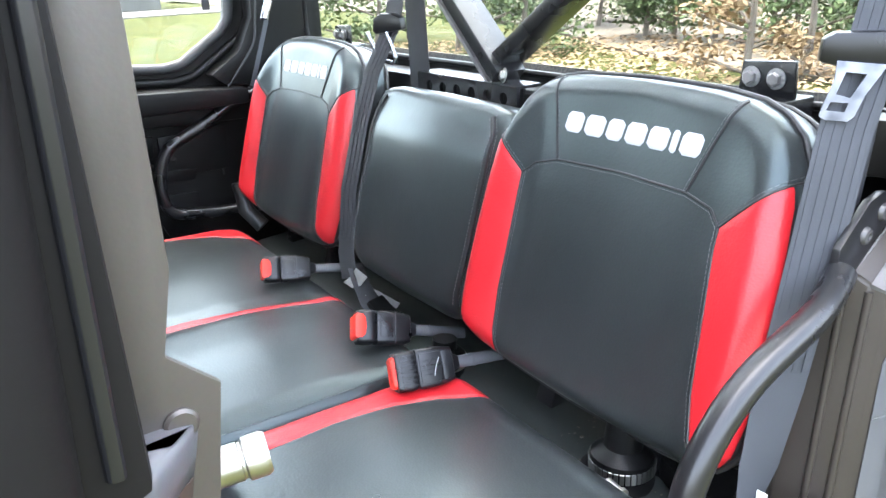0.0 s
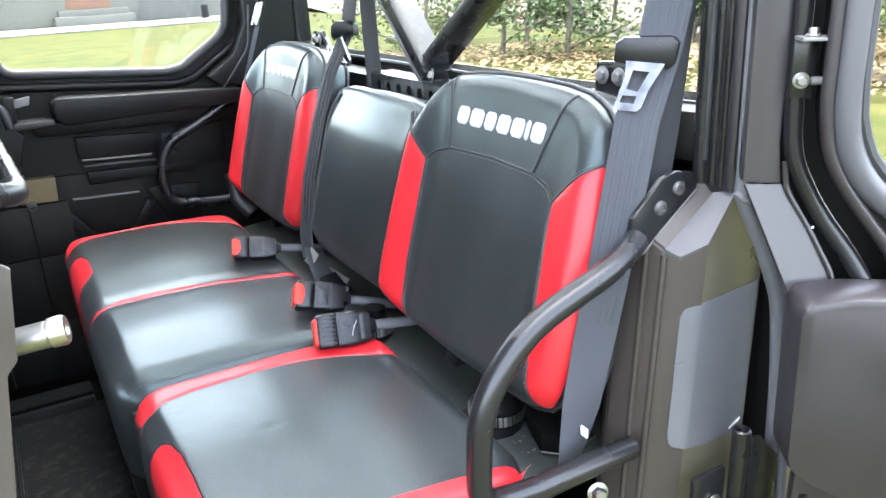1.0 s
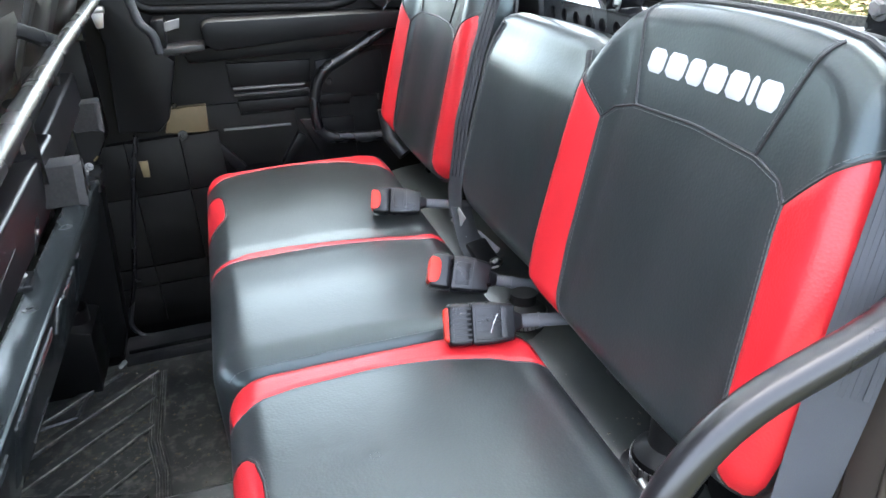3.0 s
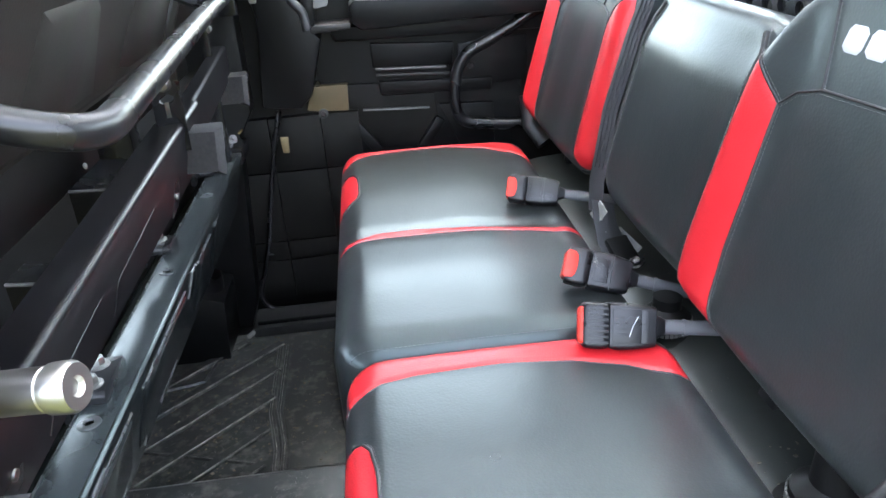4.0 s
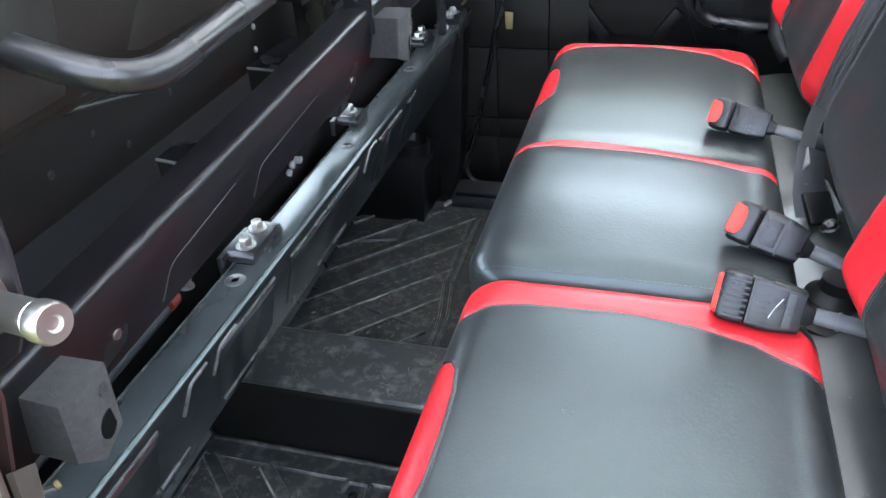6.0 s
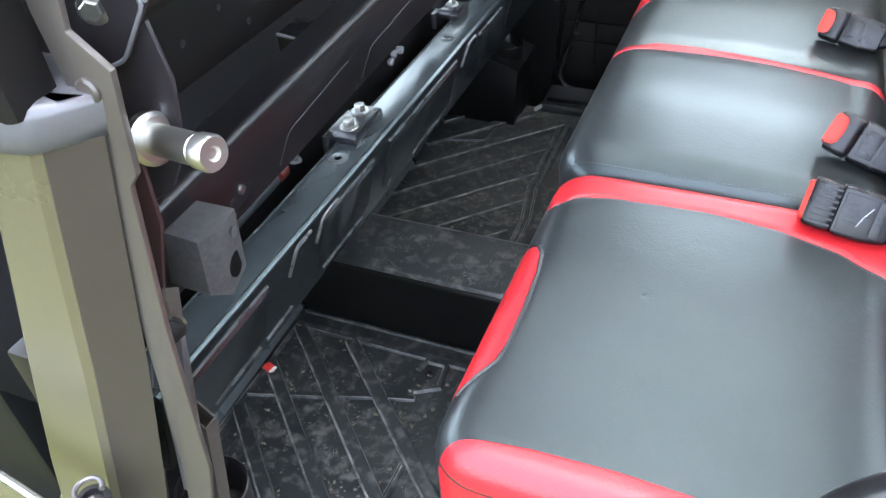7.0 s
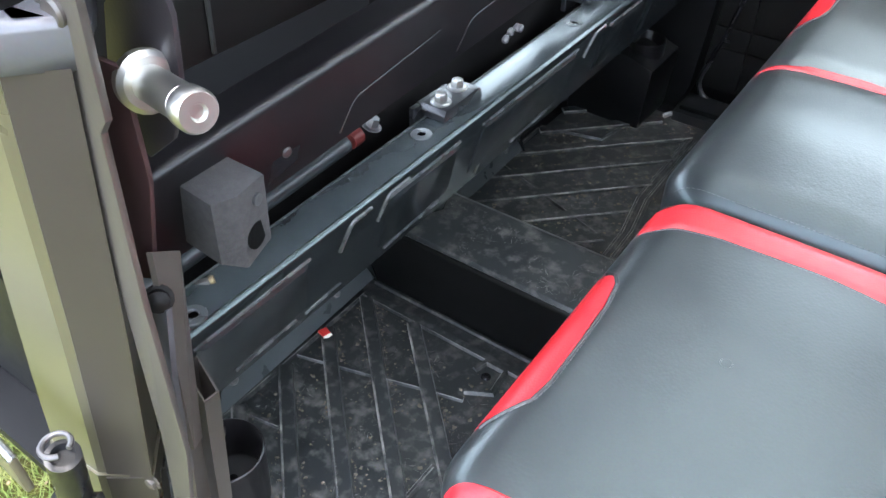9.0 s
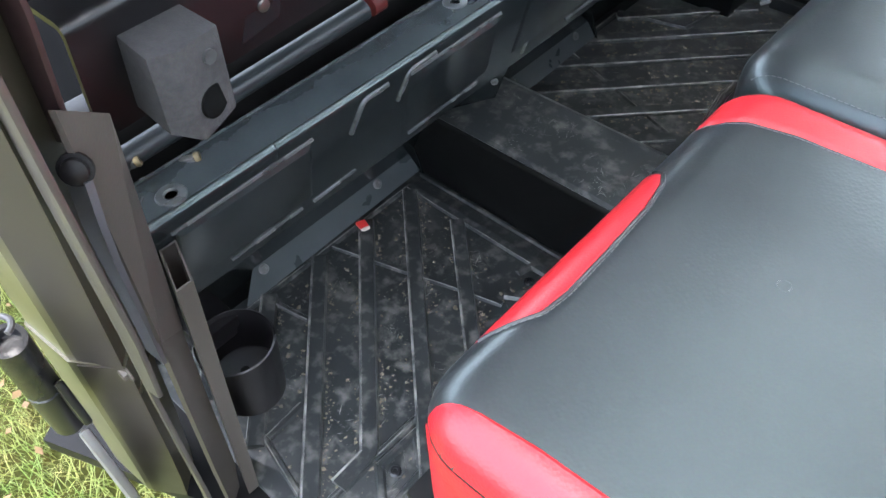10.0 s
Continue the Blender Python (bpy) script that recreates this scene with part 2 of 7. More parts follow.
STRUT = material("satin_teal_grey_paint", (0.011, 0.0138, 0.0148), 0.42, second=(0.015, 0.0185, 0.020), stain=20, amount=0.6, grain=0.2)
STRIP = material("grey_steel_strip", (0.056, 0.065, 0.067), 0.3, second=(0.074, 0.084, 0.086), stain=14, amount=0.6, grain=0.2)
# Brown of the foot's skin; on the pillar's inner facet it paints shade.
FACET = material("brown_paint_and_facet_shade", (0.034, 0.0285, 0.0245), 0.36, second=(0.044, 0.037, 0.0315), stain=10, amount=0.7, grain=0.2, spec=0.3)
GUSSET = material("dark_plum_paint", (0.017, 0.0148, 0.0165), 0.34, second=(0.026, 0.0225, 0.025), stain=12, amount=0.6, grain=0.2, bump=0.1, bump_scale=500)
CAP_GREY = material("dull_grey_cap", (0.066, 0.063, 0.063), 0.38, metal=0.3, second=(0.088, 0.084, 0.083), stain=14, amount=0.6, grain=0.2, bump=0.1, bump_scale=500)
ZINC = material("zinc_plated_steel", (0.43, 0.425, 0.40), 0.36, metal=1.0, second=(0.4, 0.39, 0.36), stain=40, amount=0.7)
BOLT_STEEL = material("dull_zinc_bolt", (0.30, 0.30, 0.29), 0.4, metal=1.0, second=(0.2, 0.195, 0.18), stain=60, amount=0.8)
CHROME = material("bright_steel", (0.34, 0.35, 0.38), 0.26, metal=1.0, stain=30)
OLD_BRASS = material("dull_yellow_zinc", (0.20, 0.155, 0.08), 0.5, metal=0.6, second=(0.12, 0.10, 0.06), stain=40)
BRASS = material("yellow_zinc", (0.55, 0.42, 0.2), 0.35, metal=1.0, stain=40)
FOAM = material("grey_foam", (0.024, 0.0222, 0.0228), 0.95, second=(0.050, 0.047, 0.048), stain=240, amount=0.8, grain=0.6, grain_scale=900, bump=0.7, bump_scale=700)
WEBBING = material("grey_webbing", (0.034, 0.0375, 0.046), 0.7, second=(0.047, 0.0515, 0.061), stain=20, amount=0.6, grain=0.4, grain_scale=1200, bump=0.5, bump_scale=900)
# Darker webbing; on the near belt's rear run it stands for shade.
WEBBING_DARK = material("darker_webbing", (0.022, 0.023, 0.026), 0.7, second=(0.034, 0.035, 0.039), stain=20, amount=0.6, grain=0.4, grain_scale=1200, bump=0.5, bump_scale=900)
POST_BLACK = material("matt_black_post", (0.0055, 0.005, 0.005), 0.55, second=(0.009, 0.0082, 0.008), stain=6, amount=0.6, grain=0.2, bump=0.15, bump_scale=300, spec=0.12)
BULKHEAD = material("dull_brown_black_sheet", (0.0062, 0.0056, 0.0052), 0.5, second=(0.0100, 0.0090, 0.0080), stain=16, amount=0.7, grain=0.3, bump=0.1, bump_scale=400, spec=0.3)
MATT_CLOTH = material("matt_black_cloth", (0.0035, 0.0035, 0.0035), 0.95, grain=0.4, spec=0.04)
TONGUE_STEEL = material("grey_steel_tongue", (0.055, 0.058, 0.070), 0.22, metal=1.0, second=(0.15, 0.155, 0.175), stain=60, amount=0.9)
# Sheet metal made paler, to paint the gloss highlights along the beads.
BEAD = material("highlit_bead", (0.034, 0.037, 0.037), 0.28, second=(0.06, 0.064, 0.064), stain=30, amount=0.8, grain=0.3)
RUBBER = material("black_rubber", (0.02, 0.021, 0.022), 0.55, second=(0.04, 0.04, 0.042), stain=12, amount=0.6, grain=0.25, bump=0.2, bump_scale=300)
MAT_RUBBER = material("dirty_rubber_mat", (0.0235, 0.0262, 0.0266), 0.33, second=(0.150, 0.148, 0.133), stain=54, amount=0.70, grain=0.35, grain_scale=700, bump=0.10, bump_scale=900, rough_var=0.10, detail=13, low=0.50, high=0.70)
# Scuffed rubber; along the ribs its paleness also paints light from the door.
RIB_WORN = material("scuffed_and_lit_rubber", (0.055, 0.058, 0.057), 0.36, second=(0.36, 0.35, 0.32), stain=38, amount=0.8, grain=0.4, grain_scale=300, bump=0.2, bump_scale=240, rough_var=0.2, detail=9, low=0.42, high=0.68)
DIRT = material("dried_mud", (0.15, 0.13, 0.095), 0.95, second=(0.24, 0.21, 0.155), stain=80, amount=0.8, grain=0.5, bump=0.8, bump_scale=500)
RED_PLASTIC = material("red_plastic", (0.62, 0.03, 0.03), 0.4, second=(0.7, 0.05, 0.04), stain=20)
BUCKLE_RED = material("red_button", (0.58, 0.028, 0.016), 0.42, stain=30, spec=0.3)
BUCKLE = material("black_buckle_plastic", (0.0045, 0.0045, 0.0054), 0.30, second=(0.0075, 0.0075, 0.0088), stain=40, amount=0.6, bump=0.08, bump_scale=900, spec=0.36)
STALK = material("grey_rubber_sleeve", (0.050, 0.052, 0.058), 0.5, second=(0.068, 0.070, 0.077), stain=30, amount=0.6, grain=0.2)
STICKER_PALE = material("pale_scratch", (0.42, 0.43, 0.44), 0.6, stain=60)
TAG_GREY = material("pale_grey_cloth", (0.30, 0.30, 0.29), 0.7, second=(0.22, 0.22, 0.21), stain=50, grain=0.3)
PAPER = material("white_tag", (0.75, 0.74, 0.70), 0.8, second=(0.6, 0.58, 0.54), stain=50)
STICKER = material("grey_film", (0.090, 0.092, 0.098), 0.40, second=(0.072, 0.074, 0.080), stain=14, amount=0.7, grain=0.1)
DECK = material("satin_black_deck", (0.022, 0.026, 0.024), 0.34, second=(0.036, 0.04, 0.036), stain=10, amount=0.7, grain=0.3)
DARK_RED = material("dull_red_paint", (0.065, 0.008, 0.007), 0.45, stain=30, spec=0.3)
BRICK_RED = material("oxide_red_paint", (0.021, 0.0078, 0.0078), 0.6, second=(0.015, 0.0066, 0.0066), stain=12)
GLASS = glass_material("clear_pane")
DOOR_GREY = material("blue_grey_plastic", (0.07, 0.08, 0.09), 0.5, second=(0.09, 0.10, 0.112), stain=9, amount=0.6, grain=0.3, bump=0.3, bump_scale=500)

# Sheet for the unseen rear roof, added to spread light over the bench.
ROOF_SHEET = bpy.data.materials.new("unseen_milky_sheet")
ROOF_SHEET.use_nodes = True
rn = ROOF_SHEET.node_tree.nodes
rn.remove(rn["Principled BSDF"])
milk, matt, both = rn.new("ShaderNodeBsdfTranslucent"), rn.new("ShaderNodeBsdfDiffuse"), rn.new("ShaderNodeMixShader")
milk.inputs["Color"].default_value = (0.68, 0.70, 0.71, 1)
matt.inputs["Color"].default_value = (0.70, 0.71, 0.70, 1)
both.inputs["Fac"].default_value = 0.22
ROOF_SHEET.node_tree.links.new(milk.outputs[0], both.inputs[1])
ROOF_SHEET.node_tree.links.new(matt.outputs[0], both.inputs[2])
ROOF_SHEET.node_tree.links.new(both.outputs[0], rn["Material Output"].inputs["Surface"])


# ---- upholstery: pads with a rounded rim, and panels, seams and stitches laid on them ----
def resample(line, n):
    pts = [Vector((*p, 0)) for p in line]
    lens = [0.0]
    for a, b in zip(pts, pts[1:]):
        lens.append(lens[-1] + (b - a).length)
    out = []
    for i in range(n):
        s = lens[-1] * i / (n - 1)
        k = max(j for j in range(len(lens)) if lens[j] <= s + 1e-9)
        k = min(k, len(pts) - 2)
        f = (s - lens[k]) / max(lens[k + 1] - lens[k], 1e-9)
        p = pts[k].lerp(pts[k + 1], f)
        out.append((p.x, p.y))
    return out


def smooth(a, b, x):
    t = min(max((x - a) / (b - a), 0), 1)
    return t * t * (3 - 2 * t)


class Pad:
    def __init__(self, origin, u, v, n, outline, rim, depth, extra=lambda u, v: 0.0):
        self.o, self.u, self.v, self.n = Vector(origin), Vector(u).normalized(), Vector(v).normalized(), Vector(n).normalized()
        self.line = list(outline)
        self.rim, self.depth, self.extra = rim, depth, extra
        a = np.array(self.line)
        self.a, self.b = a, np.roll(a, -1, axis=0)

    def edge(self, u, v):
        ab = self.b - self.a
        ap = np.array((u, v)) - self.a
        f = np.clip((ap * ab).sum(1) / np.maximum((ab * ab).sum(1), 1e-12), 0, 1)
        return float(np.sqrt(((ap - f[:, None] * ab) ** 2).sum(1)).min())

    def height(self, u, v):
        d, r = self.edge(u, v), self.rim
        k = 0.0 if d >= r else math.sqrt(max(r * r - (r - d) ** 2, 0)) - r
        return k + self.extra(u, v) * smooth(0, r * 1.2, d)

    def at(self, u, v, lift=0.0):
        return self.o + self.u * float(u) + self.v * float(v) + self.n * (self.height(u, v) + lift)

    def body(self, rings=22):
        bm = bmesh.new()
        line = resample(self.line + self.line[:1], 129)[:-1]
        c = [float(k) for k in np.array(self.line).mean(0)]
        cols = []
        for i in range(rings):
            s = 1 - (i / (rings - 1)) ** 1.7 * 0.98
            cols.append([bm.verts.new(self.at(c[0] + s * (p[0] - c[0]), c[1] + s * (p[1] - c[1]))) for p in line])
        back = []
        for k, inset in ((0.35, 0.0), (0.75, 0.0), (0.95, 0.004), (1.0, 0.012)):
            back.append([bm.verts.new(self.o + (c[0] + (1 - inset * 6) * (p[0] - c[0])) * self.u + (c[1] + (1 - inset * 6) * (p[1] - c[1])) * self.v - (self.rim + k * self.depth) * self.n) for p in line])
        stack = back[::-1] + cols
        n = len(line)
        for a, b in zip(stack, stack[1:]):
            for k in range(n):
                bm.faces.new((a[k], a[(k + 1) % n], b[(k + 1) % n], b[k]))
        bm.faces.new(stack[0][::-1])
        bm.faces.new(stack[-1])
        return bm

    def panel(self, left, right, n=40, m=12, lift=0.0018):
        """A skin on the pad between two lines; its rim is turned down."""
        bm = bmesh.new()
        la, lb = resample(left, n), resample(right, n)
        grid = []
        for j in range(m + 1):
            f = j / m
            grid.append([])
            for i in range(n):
                u, v = la[i][0] * (1 - f) + lb[i][0] * f, la[i][1] * (1 - f) + lb[i][1] * f
                rim = i in (0, n - 1) or j in (0, m)
                grid[-1].append(bm.verts.new(self.at(u, v, 0.0002 if rim else lift)))
        for a, b in zip(grid, grid[1:]):
            for i in range(n - 1):
                bm.faces.new((a[i], a[i + 1], b[i + 1], b[i]))
        return bm

    def seam(self, line, r=0.0014, lift=0.0006, n=0):
        n = n or max(8, int(len(line) * 10))
        return tube([self.at(u, v, lift) for u, v in resample(line, n)], r, 6)

    def stitches(self, line, shift, step=0.0050, length=0.0036, r=0.00034):
        """A row of stitches beside a line."""
        bm = bmesh.new()
        total = sum(math.dist(a, b) for a, b in zip(line, line[1:]))
        n = max(4, int(total / step) * 2)
        pts = resample(line, n)
        for a, b in zip(pts[::2], pts[1::2]):
            d = Vector((b[0] - a[0], b[1] - a[1], 0))
            if d.length < 1e-6:
                continue
            d.normalize()
            o = (-d.y * shift, d.x * shift)
            p, q = (a[0] + o[0], a[1] + o[1]), (a[0] + o[0] + d.x * length, a[1] + o[1] + d.y * length)
            merge(bm, tube([self.at(*p, 0.0012), self.at(*q, 0.0012)], r, 4))
        return bm


def mirrored(half):
    """A closed outline from its right half, listed from the bottom's middle to the top's."""
    return half + [(-u, v) for u, v in reversed(half) if abs(u) > 1e-6]


BACK_UP, BACK_OUT = (0.2873, 0, 0.9578), (-0.9578, 0, 0.2873)
BACK_HALF = [(0.0, 0.0), (0.06, 0.001), (0.115, 0.003), (0.155, 0.006), (0.183, 0.015), (0.199, 0.035), (0.204, 0.07), (0.205, 0.10), (0.204, 0.16), (0.201, 0.22), (0.195, 0.27), (0.187, 0.30), (0.174, 0.324), (0.154, 0.341), (0.128, 0.351), (0.09, 0.356), (0.04, 0.358), (0.0, 0.3585)]


rear_bench = thing("rear_bench", (0.42, 0.94, 0.60), "black and red vinyl rear bench on a plastic base", "bench")


def seatback(yc, label):
    """An outer backrest: black centre and head, red sides, silver marks on the head."""
    pad = Pad((0.618, yc, 1.06), (0, 1, 0), BACK_UP, BACK_OUT, mirrored(BACK_HALF), 0.026, 0.05, lambda u, v: (0.022 if u > 0 else 0.007) * smooth(0.115, 0.172, abs(u)) * smooth(0.36, 0.25, v) - 0.004 * smooth(0.1, 0.0, abs(u)))
    top = part("backrest", pad.body(), VINYL, rear_bench, label)
    for s in (1, -1):
        if s > 0:
            inner = [(0.122, 0.0035), (0.129, 0.04), (0.133, 0.09), (0.134, 0.16), (0.135, 0.215), (0.135, 0.233)]
        else:
            inner = [(-0.176, 0.014), (-0.166, 0.040), (-0.155, 0.08), (-0.144, 0.155), (-0.136, 0.21), (-0.135, 0.233)]
        outer = [(s * 0.186, 0.0185), (s * 0.1975, 0.036), (s * 0.2025, 0.07), (s * 0.2038, 0.10), (s * 0.2035, 0.16), (s * 0.2005, 0.22), (s * 0.1945, 0.27), (s * 0.190, 0.288)]
        part("side_panel", pad.panel(inner, outer), RED, top, "bright red vinyl side panel")
        part("stitching", pad.stitches(inner, s * 0.0035), THREAD, top, "row of pale grey stitches")
        shoulder = [(s * 0.135, 0.233), (s * 0.165, 0.262), (s * 0.192, 0.290)]
        part("seam", pad.seam(shoulder), PIPING, top)
        part("stitching", pad.stitches(shoulder, s * 0.0035), THREAD, top, "row of pale grey stitches")
        head = [(s * 0.09, 0.256), (s * 0.106, 0.305), (s * 0.122, 0.348)]
        part("seam", pad.seam(head), PIPING, top)
        part("stitching", pad.stitches(head, s * 0.0035), THREAD, top, "row of pale grey stitches")
        part("seam", pad.seam(inner), PIPING, top)
    yoke = [(-0.135, 0.233), (-0.122, 0.247), (-0.09, 0.256), (0.0, 0.259), (0.09, 0.256), (0.122, 0.247), (0.135, 0.233)]
    part("seam", pad.seam(yoke, n=60), PIPING, top)
    part("stitching", pad.stitches(yoke, -0.0035), THREAD, top, "row of pale grey stitches")
    rim = [pad.o + u * pad.u + v * pad.v - pad.rim * pad.n for u, v in resample(pad.line + pad.line[:1], 129)[:-1]]
    part("piping", tube([p + 0.0015 * (p - pad.o - 0.18 * pad.v).normalized() for p in rim], 0.0032, 8, closed=True), PIPING, top, "black edge piping")
    back = [p - (pad.depth * 0.9) * pad.n for p in rim]
    part("piping", tube(back, 0.003, 8, closed=True), PIPING, top, "black edge piping")
    # seven plain silver blocks where the maker's mark stands
    u1, gap = 0.089, 0.0036
    lo, hi, cut = 0.289, 0.3115, 0.0045
    for i, wide in enumerate((0.025, 0.027, 0.0225, 0.027, 0.0265, 0.0085, 0.0255)):
        c = min(cut, wide * 0.3)
        foot_line = [(u1 + 0.0008, lo + c), (u1 - c, lo), (u1 - wide + c, lo), (u1 - wide + 0.0008, lo + c)]
        head_line = [(u1 - 0.0008, hi - c), (u1 - c - 0.0008, hi), (u1 - wide + c - 0.0008, hi), (u1 - wide - 0.0008, hi - c)]
        part("mark", pad.panel(foot_line, head_line, 16, 8, 0.0010), SILVER_PRINT, top, "plain silver printed block")
        u1 -= wide + gap
    part("mounting_post", beam(pad.at(0.09, 0.03) + Vector((0.09, 0, 0)), pad.at(0.09, 0.03) + Vector((0.06, 0, -0.1)), 0.03, 0.03), METAL_BLACK, top)
    part("mounting_post", beam(pad.at(-0.09, 0.03) + Vector((0.09, 0, 0)), pad.at(-0.09, 0.03) + Vector((0.06, 0, -0.1)), 0.03, 0.03), METAL_BLACK, top)
    return top, pad


near_back, near_pad = seatback(0.567, "black vinyl seat backrest with red sides and silver marks")
far_back, far_pad = seatback(1.362, "black vinyl seat backrest with red sides beside the closed door")

half = [(0.0, 0.0), (0.12, 0.002), (0.15, 0.012), (0.168, 0.035), (0.174, 0.08), (0.174, 0.24), (0.170, 0.278), (0.156, 0.296), (0.12, 0.302), (0.0, 0.304)]
mid_pad = Pad((0.628, 0.945, 1.06), (0, 1, 0), BACK_UP, BACK_OUT, mirrored(half), 0.034, 0.045, lambda u, v: 0.006 * smooth(0.17, 0.0, abs(u)) - 0.018 * smooth(0.22, 0.31, v))
middle_back = part("backrest", mid_pad.body(), VINYL, rear_bench, "plain black vinyl middle backrest")
for s in (-1, 1):
    edge = [(s * 0.148, 0.03), (s * 0.151, 0.10), (s * 0.151, 0.22), (s * 0.148, 0.262), (s * 0.136, 0.283)]
    part("seam", mid_pad.seam(edge, 0.0034, 0.001, n=50), PIPING, middle_back)
    part("stitching", mid_pad.stitches(edge, s * 0.006, r=0.0006), THREAD, middle_back, "row of pale grey stitches")
    part("stitching", mid_pad.stitches(edge, -s * 0.006, r=0.0006), THREAD, middle_back, "row of pale grey stitches")

# seat cushions: u across (y), v to the rear (x)
def cushion_outline(y0, y1, x0, x1, r):
    pts = []
    for cx, cy, a0 in ((x1 - r, y1 - r, 0), (x1 - r, y0 + r, 90), (x0 + r, y0 + r, 180), (x0 + r, y1 - r, 270)):
        for k in range(7):
            a = radians(a0 + 15 * k)
            pts.append((cy + r * math.cos(a), cx + r * math.sin(a)))
    return pts


TOP = 1.036
near_seat = Pad((0, 0, TOP), (0, 1, 0), (1, 0, 0), (0, 0, 1), cushion_outline(0.355, 0.772, 0.256, 0.606, 0.046), 0.034, 0.12, lambda u, v: 0.006 * smooth(0.2, 0.0, abs(u - 0.56)) - 0.012 * smooth(0.40, 0.62, v) - 0.0010 * math.exp(-((u - 0.570) ** 2 + (v - 0.388) ** 2) / 0.00006))
near_cushion = part("cushion", near_seat.body(40), VINYL, rear_bench, "black vinyl cushion with red edge panels and a small dent")
part("dent", tube([near_seat.at(0.570 + 0.0045 * math.cos(a), 0.388 + 0.0045 * math.sin(a), -0.0002) for a in np.linspace(0, 2 * math.pi, 21)[:-1]], 0.0006, 6, closed=True), VINYL, near_cushion, "pressed ring mark in the vinyl")
stripe_in = [(0.690, 0.2575), (0.692, 0.275), (0.706, 0.295), (0.714, 0.33), (0.718, 0.42), (0.714, 0.49), (0.700, 0.545), (0.664, 0.601)]
stripe_out = [(0.730, 0.2585), (0.748, 0.274), (0.760, 0.30), (0.770, 0.36), (0.7705, 0.42), (0.770, 0.50), (0.764, 0.56), (0.712, 0.6045)]
part("edge_panel", near_seat.panel(stripe_in, stripe_out, 60, 14), RED, near_cushion, "bright red vinyl edge panel")
part("stitching", near_seat.stitches(stripe_in, 0.0035), THREAD, near_cushion, "row of pale grey stitches")
outer_in = [(0.374, 0.2745), (0.379, 0.285), (0.382, 0.302), (0.386, 0.34), (0.388, 0.40), (0.387, 0.46), (0.383, 0.52), (0.377, 0.57), (0.368, 0.602)]
outer_out = [(0.3692, 0.2702), (0.3617, 0.2794), (0.3571, 0.2904), (0.3554, 0.302), (0.3554, 0.36), (0.3553, 0.42), (0.3553, 0.48), (0.3553, 0.52), (0.3553, 0.555), (0.3585, 0.582)]
part("edge_panel", near_seat.panel(outer_in, outer_out, 70, 14), RED, near_cushion, "bright red vinyl edge panel")
part("stitching", near_seat.stitches(outer_in, 0.0035), THREAD, near_cushion, "row of pale grey stitches")
bm = bmesh.new()
rows = []
for u, v in resample(outer_out, 50):
    p = near_seat.o + near_seat.u * u + near_seat.v * v - near_seat.n * near_seat.rim
    out = Vector((v - 0.43, u - 0.56, 0)).normalized() * 0.0018
    out = Vector((0, -0.0018, 0)) if v > 0.29 else out
    rows.append([bm.verts.new(p + out * k + Vector((0, 0, z))) for k, z in ((0.4, 0.004), (1, 0), (1, -0.03), (1, -0.06), (1, -0.085), (0, -0.088))])
for a, b in zip(rows, rows[1:]):
    for k in range(5):
        bm.faces.new((a[k], b[k], b[k + 1], a[k + 1]))
part("side_skirt", bm, RED, near_cushion, "bright red vinyl side skirt")


def front_panel(pad, y0, y1, top, front, deep):
    """A red panel that folds over a cushion's front edge and down its face, narrow at its near end and round at the far one."""
    shape = [(0.0, 0.20), (0.08, 0.52), (0.17, 0.90), (0.28, 1.0), (0.5, 1.0), (0.75, 0.94), (0.90, 0.78), (0.97, 0.55), (1.0, 0.25)]
    fs, gs = [k[0] for k in shape], [k[1] for k in shape]

    def reach(f):
        return front + deep * float(np.interp(f, fs, gs))

    bm = bmesh.new()
    n, m = 60, 26
    grid = []
    for i in range(n + 1):
        f = i / n
        y = y0 + (y1 - y0) * f
        row = []
        for j in range(m + 1):
            g = j / m
            rim = i in (0, n) or j in (0, m)
            if g < 0.55:
                x = reach(f) + (front - reach(f)) * (g / 0.55)
                p = pad.at(y, x, -0.001 if rim else 0.0012)
            else:
                p = pad.at(y, front) + Vector((0.001 if rim else -0.0012, 0, -0.10 * (g - 0.55) / 0.45))
            row.append(bm.verts.new(p))
        grid.append(row)
    for a, b in zip(grid, grid[1:]):
        for j in range(m):
            bm.faces.new((a[j], a[j + 1], b[j + 1], b[j]))
    panel = part("front_panel", bm, RED, top, "bright red vinyl front panel")
    edge = [pad.at(y0 + (y1 - y0) * f, reach(f) + 0.0006, 0.0006) for f in np.linspace(0, 1, 61)]
    part("piping", tube(edge, 0.0016, 6), PIPING, top, "black edge piping")
    line = [(y0 + (y1 - y0) * f, reach(f) + 0.0028) for f in np.linspace(0.04, 0.97, 40)]
    part("stitching", pad.stitches(line, 0.0), THREAD, top, "row of pale grey stitches")
    return panel


front_panel(near_seat, 0.424, 0.622, near_cushion, 0.2565, 0.0325)
long_seat = Pad((0, 0, TOP), (0, 1, 0), (1, 0, 0), (0, 0, 1), cushion_outline(0.778, 1.535, 0.240, 0.600, 0.045), 0.040, 0.12, lambda u, v: 0.006 * math.exp(-((u - 0.94) / 0.1) ** 2) + 0.005 * math.exp(-((u - 1.3) / 0.13) ** 2) - 0.004 * math.exp(-((u - 1.09) / 0.02) ** 2) - 0.012 * smooth(0.40, 0.62, v))
long_cushion = part("cushion", long_seat.body(40), VINYL, rear_bench, "long black vinyl cushion with narrow red stripes")
